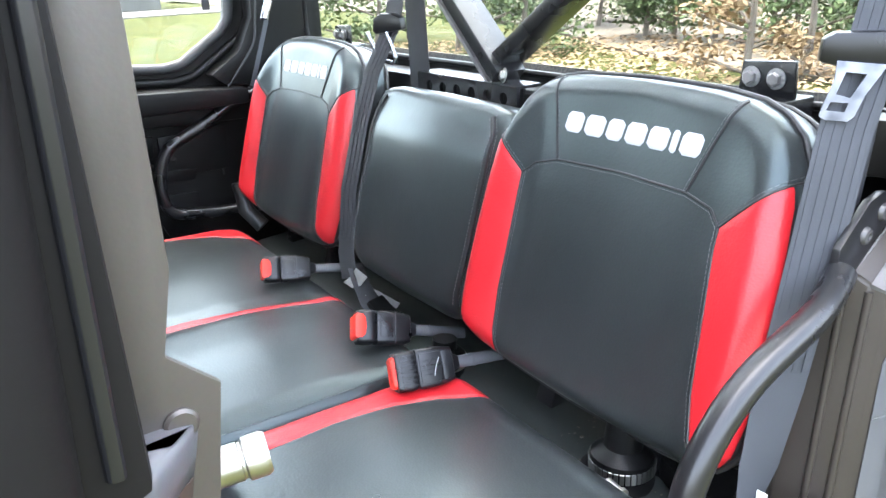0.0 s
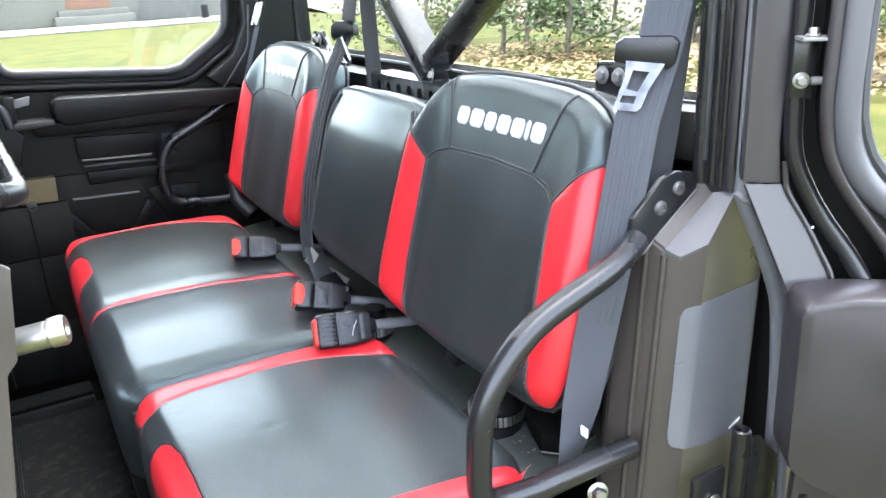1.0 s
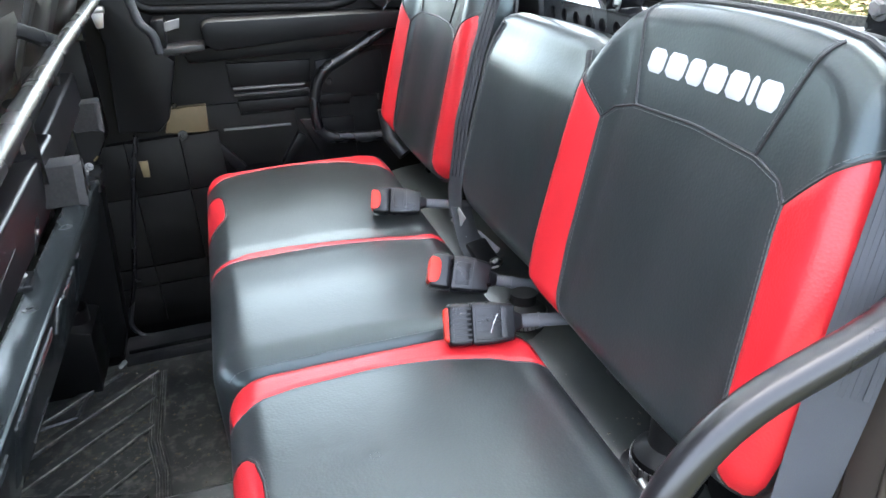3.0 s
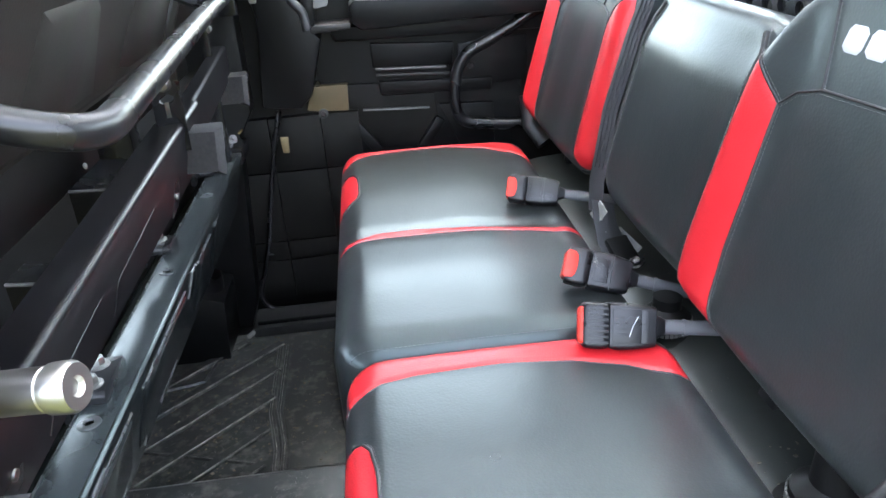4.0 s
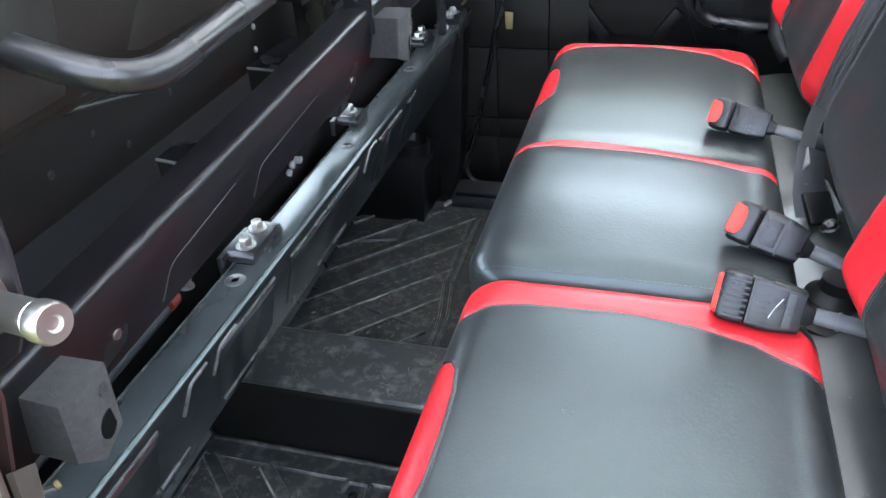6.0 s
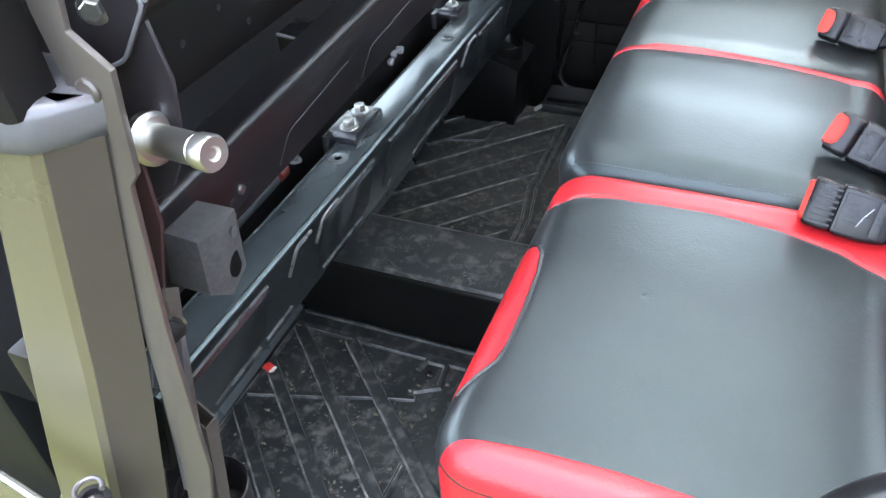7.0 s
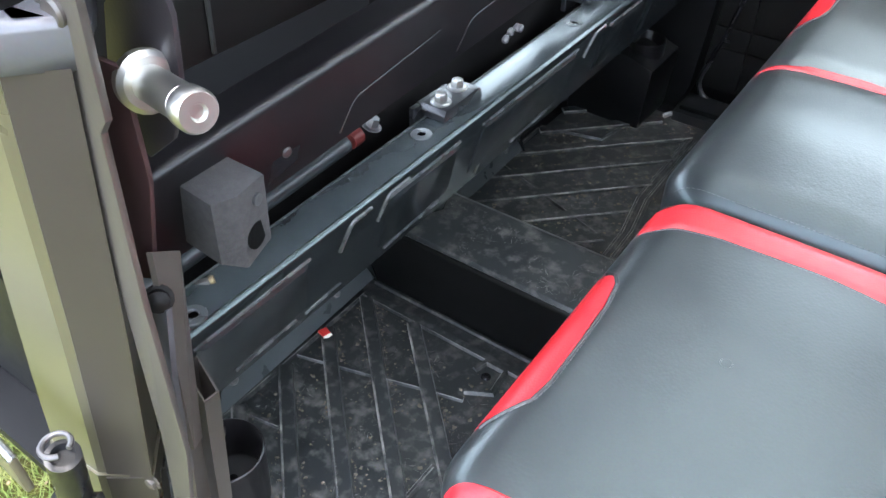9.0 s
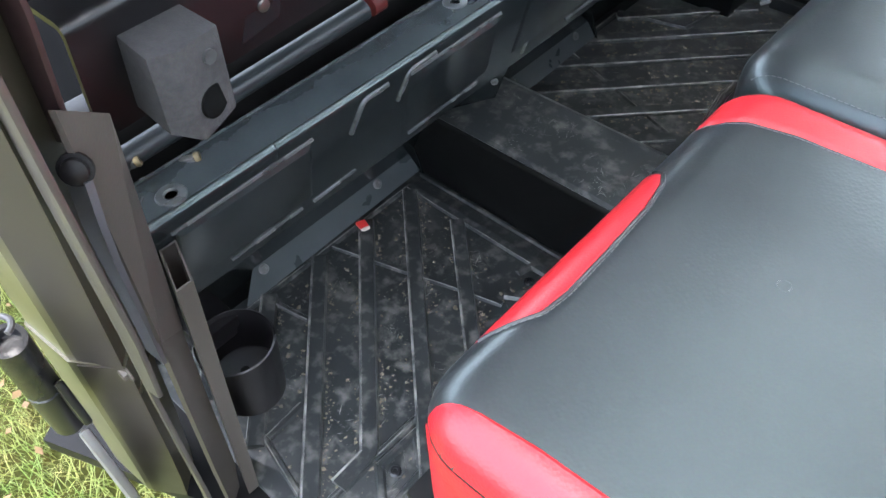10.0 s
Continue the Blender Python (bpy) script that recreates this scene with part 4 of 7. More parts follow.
# near mat: slanting ribs, a cross line, turned ends and a diamond boss by the seat base
for k in range(6):
    y_at = 0.433 + 0.092 * k
    seg = clip_line((-0.20, y_at), (0.725, -0.688), -0.192, 0.078 if k < 4 else 0.20, 0.362, 0.788)
    if seg:
        a, b = seg
        scuffed_rib([a, b] if k < 2 or k > 3 else [a, b, (b[0] + 0.004, b[1] - 0.052)], -1)
for line, w in (([(-0.197, 0.362), (-0.197, 0.80)], 0.006), ([(-0.175, 0.516), (-0.122, 0.526)], 0.005), ([(-0.033, 0.441), (-0.029, 0.380)], 0.012), ([(0.086, 0.37), (0.090, 0.60)], 0.008), ([(-0.193, 0.637), (-0.082, 0.670), (-0.011, 0.693), (0.058, 0.712)], 0.0065), ([(0.20, 0.37), (0.20, 0.80)], 0.006), ([(-0.195, 0.797), (0.20, 0.797)], 0.012), ([(-0.03, 0.377), (0.055, 0.358)], 0.005)):
    part("rib", bevel_rib(line, w, 0.0036, 0.002), MAT_RUBBER, floor)
    part("lit_worn_edge", tube([(x, y - w * 0.45, 0.6066) for x, y in line], 0.0008, 6), RIB_WORN, floor)
diamond = [(0.098, 0.441), (0.100, 0.498), (0.140, 0.470), (0.142, 0.405), (0.098, 0.441)]
part("boss", bevel_rib(diamond, 0.006, 0.005, 0.003), MAT_RUBBER, floor, "diamond rubber boss")
part("mat_stud", prism([(0.107, 0.443), (0.106, 0.473), (0.126, 0.456), (0.127, 0.424)], "z", 0.602, 0.6055, 0.001), MAT_RUBBER, floor)
part("screw", cap_screw((0.117, 0.448, 0.6055), (0, 0, 1), 0.0075), METAL_BLACK, floor)
hook = [(0.040, 0.767), (0.046, 0.790), (0.080, 0.790), (0.085, 0.745), (0.050, 0.725)]
part("boss", bevel_rib(hook, 0.005, 0.005, 0.003), MAT_RUBBER, floor)
part("screw", cap_screw((0.061, 0.766, 0.603), (0, 0, 1), 0.0075), METAL_BLACK, floor)
# far mat: ribs slanting the other way
for k in range(8):
    seg = clip_line((-0.20, 0.796 + 0.1015 * k), (0.711, 0.703), -0.214, 0.055, 1.012, 1.58)
    if seg:
        scuffed_rib(seg, -1)
for line, w in (([(-0.217, 1.01), (-0.222, 1.40)], 0.007), ([(0.085, 1.01), (0.078, 1.19), (0.058, 1.30), (0.055, 1.55)], 0.008), ([(0.098, 1.01), (0.092, 1.20), (0.074, 1.30), (0.072, 1.55)], 0.008), ([(-0.214, 1.244), (0.05, 1.154)], 0.0065), ([(-0.222, 1.41), (-0.094, 1.44), (-0.07, 1.58)], 0.007)):
    part("rib", bevel_rib(line, w, 0.0036, 0.002), MAT_RUBBER, floor)
    part("lit_worn_edge", tube([(x, y - w * 0.3, 0.6066) for x, y in line], 0.0008, 6), RIB_WORN, floor)

# specks of dried mud on the mat
rng = random.Random(4)
bm = bmesh.new()
for k in range(1300):
    far = rng.random() < 0.6
    x, y = rng.uniform(-0.2, 0.2), (rng.uniform(0.96, 1.6) if far else rng.uniform(0.36, 0.8))
    s = rng.choice((0.0005, 0.0006, 0.0008, 0.001, 0.0014, 0.0022)) * rng.uniform(0.6, 1.2)
    t = bmesh.new()
    bmesh.ops.create_icosphere(t, subdivisions=1, radius=s)
    for v in t.verts:
        v.co = Vector((v.co.x * rng.uniform(0.4, 2.4) + x, v.co.y * rng.uniform(0.4, 2.4) + y, v.co.z * 0.5 + 0.6035))
    merge(bm, t)
tagged(link("dried_mud", bm, DIRT), "specks of dried mud and leaf bits on the mat", "mud", kind="stuff")
verts, faces = [], []
for k in range(9000):
    spot = rng.random()
    if spot < 0.42:
        x, y, z = rng.uniform(-0.19, 0.2), rng.uniform(0.98, 1.58), 0.60335
    elif spot < 0.85:
        x, y, z = rng.uniform(-0.19, 0.2), rng.uniform(0.37, 0.79), 0.60335
    else:
        x, y, z = rng.uniform(-0.17, 0.2), rng.uniform(0.830, 0.940), 0.75065
    if noise.noise(Vector((x * 17, y * 17, 5.0))) < rng.uniform(-0.1, 0.5):
        continue
    a, l, w = rng.uniform(0, math.pi), 0.0016 + 0.018 * rng.random() ** 4, rng.uniform(0.0002, 0.0008)
    d, e = Vector((math.cos(a), math.sin(a), 0)) * l / 2, Vector((-math.sin(a), math.cos(a), 0)) * w
    c, i = Vector((x, y, z)), len(verts)
    verts += [c - d, c + e * rng.uniform(0.3, 1), c + d, c - e]
    faces.append((i, i + 1, i + 2, i + 3))
me = bpy.data.meshes.new("scuff_marks")
me.from_pydata(verts, [], faces)
me.materials.append(RIB_WORN)
tagged(new("scuff_marks", me), "pale scuffs and scratches on the rubber mat", "scuffs", kind="stuff")
verts, faces = [], []
lines = [(-0.20, 0.433 + 0.092 * k, 0.725, -0.688, 0.362, 0.788, 0.085) for k in range(6)] + [(-0.20, 0.796 + 0.1015 * k, 0.711, 0.703, 1.012, 1.58, 0.07) for k in range(8)]
for k in range(9000):
    x0, y0, dx, dy, ya, yb, xe = rng.choice(lines)
    t = rng.uniform(0, 0.9)
    off = rng.choice((-1, 1, 1)) * (0.0125 + abs(rng.gauss(0, 0.006)))
    x, y = x0 + t * dx - dy * off, y0 + t * dy + dx * off
    if not (-0.195 < x < xe and ya < y < yb) or noise.noise(Vector((x * 14, y * 14, 2.0))) < (0.0 if y < 0.9 else -0.15):
        continue
    r = 0.0007 + (0.0024 if y < 0.9 else 0.0038) * rng.random() ** 3
    i, n = len(verts), rng.randint(5, 7)
    a0, sx = rng.uniform(0, 6.3), rng.uniform(0.4, 1.0)
    for q in range(n):
        a, rr = 2 * math.pi * q / n, r * rng.uniform(0.5, 1.3)
        u, v = rr * math.cos(a), rr * math.sin(a) * sx
        verts.append((x + u * math.cos(a0) - v * math.sin(a0), y + u * math.sin(a0) + v * math.cos(a0), 0.6033))
    verts.append((x, y, 0.6034 + r * 0.35))
    faces += [(i + q, i + (q + 1) % n, i + n) for q in range(n)]
me = bpy.data.meshes.new("mud_crust")
me.from_pydata(verts, [], faces)
me.materials.append(DIRT)
tagged(new("mud_crust", me), "pale crumbs of dried mud along the mat ribs", "mud", kind="stuff")
chip = thing("plastic_chip", (-0.186, 0.688, 0.603), "small red plastic chip lying on the floor mat", "plastic chip")
part("chip", prism([(-0.195, 0.683), (-0.180, 0.680), (-0.176, 0.692), (-0.190, 0.697)], "z", 0.6096, 0.6150, 0.0012), RED_PLASTIC, chip)
part("pale_end", prism([(-0.180, 0.6795), (-0.175, 0.683), (-0.1735, 0.692), (-0.1765, 0.6925)], "z", 0.6098, 0.6142, 0.0006), PAPER, chip, "pale broken edge")

# Roof out of view: dark front blocks light, milky rear lets it in.
roof = tagged(link("ceiling", box(-1.62, 0.10, 0.24, 1.78, 1.93, 1.97, 0.004), PLASTIC), "unseen roof, black in front and milky behind, added to shape light", "roof", kind="structure")
part("roof_panel", box(0.104, 0.92, 0.24, 1.78, 1.935, 1.965, 0.004), ROOF_SHEET, roof, "unseen milky translucent panel added to light the bench")

# far side: closed rear door
FW = 1.74
window_hole = [(0.207, 1.372), (0.222, 1.358), (0.545, 1.332), (0.585, 1.338), (0.680, 1.400), (0.700, 1.425), (0.708, 1.48), (0.712, 1.69), (0.700, 1.71), (0.215, 1.71), (0.200, 1.69), (0.192, 1.42)]
door_far = tagged(link("wall_far", prism([(-0.10, 0.56), (0.90, 0.56), (0.90, 1.97), (-0.10, 1.97)], "y", FW, FW + 0.04, 0.0, holes=[window_hole]), PLASTIC), "black moulded inner side with a closed far door", "door panel", kind="structure")
part("window_seal", tube([(x, FW - 0.004, z) for x, z in resample(window_hole + window_hole[:1], 120)[:-1]], 0.011, 10, closed=True), RUBBER, door_far, "smooth black window seal")
cx, cz = 0.45, 1.52
outer = [(cx + (x - cx) * 1.16, cz + (z - cz) * 1.16) for x, z in window_hole]
part("window_surround", tube([(x, FW - 0.002, z) for x, z in resample(outer + outer[:1], 120)[:-1]], 0.010, 10, closed=True), PLASTIC, door_far)
pane = part("pane", prism(resample(window_hole + window_hole[:1], 60)[:-1], "y", FW + 0.018, FW + 0.022), GLASS, door_far, "clear window pane")
pane.visible_shadow = False
mark = part("etched_mark", box(0.655, 0.672, FW + 0.0165, FW + 0.0175, 1.445, 1.475, 0.0002), RUBBER, door_far, "small dark etched mark")

armrest = part("armrest", prism([(0.286, 1.296), (0.300, 1.306), (0.70, 1.285), (0.70, 1.252), (0.308, 1.246), (0.290, 1.262)], "y", FW - 0.085, FW - 0.001, 0.007), PLASTIC, door_far, "black moulded armrest ledge")
part("latch_well", prism([(0.205, 1.262), (0.288, 1.262), (0.288, 1.25), (0.205, 1.246)], "y", FW - 0.075, FW - 0.001, 0.004), PLASTIC_GREY, door_far)
part("latch_box", prism([(0.190, 1.262), (0.215, 1.262), (0.220, 1.318), (0.196, 1.320)], "y", FW - 0.078, FW - 0.001, 0.005), PLASTIC, door_far)
part("latch_lever", prism([(0.212, 1.293), (0.246, 1.299), (0.250, 1.317), (0.214, 1.311)], "y", FW - 0.074, FW - 0.066, 0.002), METAL_GREY, door_far, "pale metal door lever")
part("ledge_underside", prism([(0.24, 1.250), (0.70, 1.250), (0.70, 1.212), (0.25, 1.222)], "y", FW - 0.045, FW - 0.001, 0.006), PLASTIC, door_far)
# recessed and raised fields of the door panel
part("panel_field", prism([(0.322, 1.208), (0.50, 1.196), (0.495, 1.148), (0.322, 1.156)], "y", FW - 0.016, FW - 0.001, 0.004), PLASTIC, door_far)
# Pale grey on this black rib paints the highlight along it.
part("panel_rib", beam((0.328, FW - 0.020, 1.155), (0.480, FW - 0.020, 1.147), 0.010, 0.004, 0.001), METAL_GREY, door_far)
part("panel_rib", beam((0.328, FW - 0.026, 1.143), (0.487, FW - 0.026, 1.135), 0.014, 0.006, 0.0015), PLASTIC_GREY, door_far)
part("panel_field", prism([(0.334, 1.126), (0.58, 1.113), (0.575, 1.088), (0.334, 1.100)], "y", FW - 0.018, FW - 0.001, 0.003), PLASTIC, door_far)
part("panel_field", prism([(0.205, 1.128), (0.330, 1.122), (0.336, 1.094), (0.45, 1.090), (0.456, 1.033), (0.415, 0.975), (0.318, 0.982), (0.270, 1.042)], "y", FW - 0.010, FW - 0.001, 0.003), DUSTY, door_far, "dust-dulled lower field")
# Lower rib, also grey in place of its highlight.
part("panel_rib", beam((0.292, FW - 0.014, 1.068), (0.438, FW - 0.014, 1.060), 0.010, 0.004, 0.001), METAL_GREY, door_far)
part("panel_strut", beam((0.265, FW - 0.012, 1.045), (0.318, FW - 0.014, 0.975), 0.024, 0.022, 0.004), PLASTIC, door_far)
part("panel_strut", beam((0.46, FW - 0.012, 1.035), (0.412, FW - 0.014, 0.968), 0.024, 0.022, 0.004), PLASTIC, door_far)
part("panel_field", prism([(0.46, 1.065), (0.58, 1.058), (0.58, 0.965), (0.50, 0.968)], "y", FW - 0.012, FW - 0.001, 0.003), PLASTIC, door_far)
part("panel_field", prism([(0.51, 1.19), (0.66, 1.20), (0.66, 1.10), (0.51, 1.10)], "y", FW - 0.010, FW - 0.001, 0.003), PLASTIC, door_far)
part("tan_patch", prism([(0.172, 1.082), (0.190, 1.131), (0.265, 1.129), (0.261, 1.073), (0.198, 1.077)], "y", FW - 0.0275, FW - 0.001, 0.002), material("bare_tan_panel", (0.092, 0.066, 0.028), 0.6, second=(0.066, 0.048, 0.022), stain=30), door_far, "bare tan patch behind the trim")
# lower lining, in sheets with joints
for x0, x1 in ((-0.03, 0.083), (0.0852, 0.197), (0.1992, 0.28)):
    for z0, z1 in ((0.64, 0.735), (0.7372, 0.782), (0.7842, 0.948), (0.9502, 1.070)):
        part("lining_sheet", box(x0, x1, FW - 0.026, FW - 0.002, z0, z1, 0.0012), DUSTY, door_far)
part("grommet", lathe([(0.011, 0), (0.011, 0.003), (0.006, 0.004), (0.005, 0.001), (0, 0.001)], (0.206, FW - 0.028, 1.072), (0, -1, 0), 16), PLASTIC_GREY, door_far, "round grommet")
part("screw", cap_screw((0.203, FW - 0.03, 1.139), (0, -1, 0), 0.006), METAL_BLACK, door_far)
part("screw", cap_screw((0.535, FW - 0.012, 1.142), (0, -1, 0), 0.008), METAL_BLACK, door_far)
part("slot_trim", beam((0.640, FW - 0.006, 1.145), (0.645, FW - 0.006, 1.085), 0.004, 0.004, 0.001), PLASTIC_GREY, door_far)
part("pillar_cover", prism([(0.086, 1.105), (0.165, 1.096), (0.190, 1.120), (0.225, 1.236), (0.198, 1.262), (0.190, 1.300), (0.170, 1.315), (0.15, 1.42), (0.13, 1.97), (0.03, 1.97), (0.08, 1.40), (0.102, 1.284)], "y", FW - 0.075, FW - 0.001, 0.008), PLASTIC, door_far, "black plastic pillar cover")
part("pillar_seal", tube([(0.145, FW - 0.078, 1.90), (0.155, FW - 0.078, 1.42), (0.175, FW - 0.078, 1.312), (0.196, FW - 0.078, 1.295), (0.200, FW - 0.078, 1.255)], 0.009, 10, round_by=0.03), RUBBER, door_far, "rounded rubber edge seal")
part("rear_corner_trim", prism([(0.745, 1.97), (0.735, 1.43), (0.70, 1.36), (0.63, 1.315), (0.66, 1.29), (0.86, 1.27), (0.86, 1.97)], "y", FW - 0.055, FW - 0.001, 0.010), PLASTIC, door_far, "rounded black corner trim")
part("cord", tube([(0.665, FW - 0.05, 1.285), (0.70, FW - 0.06, 1.33), (0.735, FW - 0.06, 1.375), (0.745, FW - 0.07, 1.47)], 0.0025, 6, round_by=0.02), RUBBER, door_far)
far_rod = thing("door_check_rod", (0.05, 1.70, 0.62), "thin black bent rod beside the far door lining", "rod")
part("rod", tube([(0.114, 1.70, 1.09), (0.088, 1.70, 1.00), (0.040, 1.70, 0.775), (0.002, 1.70, 0.655), (0.022, 1.695, 0.622), (0.14, 1.69, 0.614)], 0.0055, 10, round_by=0.03), METAL_BLACK, far_rod)
part("latch_plate", prism([(0.108, 1.035), (0.126, 1.034), (0.124, 0.998), (0.110, 0.999)], "y", 1.690, 1.694, 0.001), OLD_BRASS, far_rod, "yellow zinc latch plate")
part("clip", beam((0.040, 1.692, 0.765), (0.052, 1.692, 0.764), 0.008, 0.006, 0.001), CHROME, far_rod, "bright steel clip")


def grab_handle(pts, y, flat_end, label):
    """A bent black tube with a flattened, bolted end."""
    top = thing("grab_bar", (pts[-1][0], y, pts[-1][1]), label, "grab bar", "grab bars by the bench")
    line = [(x, y, z) for x, z in pts]
    if flat_end:
        line = [(0.708, y + 0.0115, 1.2655), (0.690, y + 0.006, 1.2565)] + line[1:]
    part("tube", tube(line, 0.0125, 16, round_by=0.045), METAL_BLACK, top, "glossy black bent tube")
    return top


near_handle = grab_handle([(0.712, 1.268), (0.66, 1.245), (0.565, 1.212), (0.513, 1.150), (0.508, 1.045), (0.56, 1.036), (0.70, 1.036)], 0.318, True, "black tubular grab bar beside the open doorway")
part("flat_end", prism([(0.698, 1.252), (0.714, 1.245), (0.740, 1.268), (0.786, 1.302), (0.788, 1.312), (0.779, 1.321), (0.757, 1.325), (0.738, 1.320), (0.702, 1.286)], "y", 0.3295, 0.337, 0.002), METAL_BLACK, near_handle, "flattened bolted end")
for x, z in ((0.760, 1.307), (0.737, 1.291)):
    part("screw", lathe([(0.0078, 0), (0.0078, 0.0012), (0.006, 0.0035), (0.0032, 0.004), (0.0028, 0.0022), (0, 0.0022)], (x, 0.3295, z), (0, -1, 0), 18), CAP_GREY, near_handle, "round socket screw")
part("plate_edge", beam((0.716, 0.331, 1.2475), (0.787, 0.331, 1.302), 0.0028, 0.003, 0.0006), METAL_GREY, near_handle, "worn pale plate edge")
part("bolt", bolt((0.66, 0.325, 0.99), (-0.3, -1, 0.2), 0.008, 0.009), BOLT_STEEL, near_handle)
grab_handle([(0.72, 1.270), (0.675, 1.255), (0.585, 1.206), (0.505, 1.172), (0.488, 1.085), (0.500, 1.030), (0.62, 1.014), (0.70, 1.012)], 1.685, False, "black tubular grab bar on the far side")

# rear wall with its window, braces and brackets
rear_hole = [(0.36, 1.382), (0.38, 1.368), (0.62, 1.362), (1.66, 1.360), (1.69, 1.375), (1.69, 1.80), (0.36, 1.80)]
wall_rear = tagged(link("wall_rear", prism([(0.27, 0.60), (1.76, 0.60), (1.76, 1.97), (0.27, 1.97)], "x", 0.865, 0.90, 0.0, holes=[rear_hole]), PLASTIC), "black rear cab wall with a wide window", "wall", kind="structure")
part("window_seal", tube([(0.864, y, z) for y, z in resample(rear_hole + rear_hole[:1], 120)[:-1]], 0.005, 8, closed=True), PLASTIC, wall_rear)
pane = part("pane", prism(rear_hole, "x", 0.88, 0.884), GLASS, wall_rear, "clear rear window pane")
pane.visible_shadow = False
part("dotted_band", prism([(0.38, 1.369), (0.62, 1.363), (1.66, 1.361), (1.66, 1.372), (0.62, 1.374), (0.38, 1.380)], "x", 0.876, 0.878), material("frit_band", (0.05, 0.05, 0.048), 0.6, second=(0.16, 0.155, 0.13), stain=300, amount=0.9), wall_rear, "dotted dark band at the pane's foot")
part("cross_rail", box(0.80, 0.86, 0.43, 1.72, 1.31, 1.346, 0.004), PLASTIC, wall_rear)
part("shelf", box(0.79, 0.865, 0.36, 1.70, 1.20, 1.24, 0.004), PLASTIC, wall_rear)
brace = thing("cab_brace", (0.80, 0.90, 1.36), "crossed black steel braces behind the bench", "brace")
part("strut", beam((0.805, 0.885, 1.365), (0.83, 1.40, 1.80), 0.022, 0.05, 0.003, (-1, 0, 0)), METAL_BLACK, brace)
part("strut", beam((0.815, 0.925, 1.372), (0.83, 0.30, 1.79), 0.022, 0.05, 0.003, (-1, 0, 0)), METAL_BLACK, brace)
part("strut_edge", beam((0.79, 0.912, 1.355), (0.815, 1.41, 1.776), 0.006, 0.008, 0.001, (-1, 0, 0)), METAL_GREY, brace)
part("foot_bolt", bolt((0.792, 0.880, 1.368), (-1, 0.3, 0.2), 0.007, 0.006), ZINC, brace)
holes = [[(y + 0.009 * math.cos(a), 1.337 + 0.009 * math.sin(a)) for a in np.linspace(0, 2 * math.pi, 13)[:-1]] for y in np.linspace(0.875, 1.065, 6)]
part("perforated_bar", prism([(0.845, 1.322), (1.098, 1.322), (1.098, 1.353), (0.845, 1.353)], "x", 0.786, 0.792, 0.0, holes=holes), METAL_BLACK, brace, "perforated black bar")
part("bar_back", box(0.798, 0.802, 0.845, 1.098, 1.32, 1.352, 0.001), PLASTIC, brace)
part("bar_top", box(0.786, 0.83, 0.845, 1.098, 1.352, 1.357, 0.001), METAL_BLACK, brace)
for yb, lab in ((0.490, "black bolted bracket on the rear ledge"), (1.415, "black bolted bracket at the far end of the ledge")):
    br = thing("window_bracket", (0.80, yb, 1.37), lab, "bracket", "brackets on the rear ledge")
    part("foot", box(0.785, 0.845, yb - 0.038, yb + 0.036, 1.346, 1.380, 0.002), METAL_BLACK, br)
    part("upright", prism([(yb - 0.036, 1.378), (yb + 0.028, 1.378), (yb + 0.024, 1.413), (yb - 0.034, 1.416)], "x", 0.812, 0.818, 0.002), METAL_BLACK, br)
    for dy in (-0.014, 0.014):
        part("bolt", bolt((0.811, yb + dy - 0.002, 1.398), (-1, 0, 0), 0.007, 0.006), METAL_GREY, br)

def fillet_flat(line):
    return [(p.x, p.y) for p in fillet([(*q, 0) for q in line], 0.02)]


# near rear pillar, its painted foot and the open door
pillar = tagged(link("pillar_rear", prism([(0.800, 0.296), (0.806, 0.288), (0.850, 0.288), (0.858, 0.296), (0.858, 0.346), (0.804, 0.346), (0.799, 0.338)], "z", 1.296, 1.97, 0.003), GUSSET), "dark ribbed rear door pillar with grey rubber seals", "pillar", kind="structure")
for y, r, mat_ in ((0.339, 0.0085, METAL_BLACK), (0.3235, 0.0045, METAL_BLACK), (0.3125, 0.0035, METAL_BLACK), (0.2985, 0.0085, GUSSET)):
    part("rib", tube([(0.8005, y, 1.97), (0.8005, y, 1.305)], r, 12), mat_, pillar)
part("groove_seal", tube([(0.797, 0.331, 1.97), (0.797, 0.331, 1.33)], 0.0028, 8), RUBBER, pillar, "black rubber groove seal")
part("inner_trim", prism([(0.348, 1.318), (0.425, 1.312), (0.425, 1.368), (0.348, 1.371)], "x", 0.822, 0.864, 0.005), SHELL, pillar, "black moulded trim block under the window")
lip = [(0.786, 0.2745, 1.97), (0.787, 0.2745, 1.42), (0.789, 0.276, 1.308), (0.793, 0.275, 1.296), (0.815, 0.268, 1.250), (0.839, 0.262, 1.190), (0.849, 0.261, 1.10), (0.856, 0.260, 0.93), (0.858, 0.260, 0.72)]
part("seal_lip", tube(lip, 0.0078, 14, round_by=0.02), SEAL_GREY, pillar, "round grey door seal")
part("seal_flap", tube([(x + 0.005, y - 0.0115, z + (0.006 if 1.2 < z < 1.4 else 0)) for x, y, z in lip], 0.0058, 12, round_by=0.02), SEAL_GREY, pillar, "pale grey seal flap")
part("seal_joint", tube([(0.7815, 0.279, 1.311), (0.788, 0.270, 1.3035), (0.797, 0.266, 1.306)], 0.0048, 10, round_by=0.004), SEAL_GREY, pillar)

# painted pillar foot: folded sheet with leaning creases and a sloping top facet
FOOT_COLS = [(0.740, 0.392), (0.719, 0.364), (0.726, 0.334), (0.732, 0.316), (0.742, 0.304), (0.764, 0.291)]
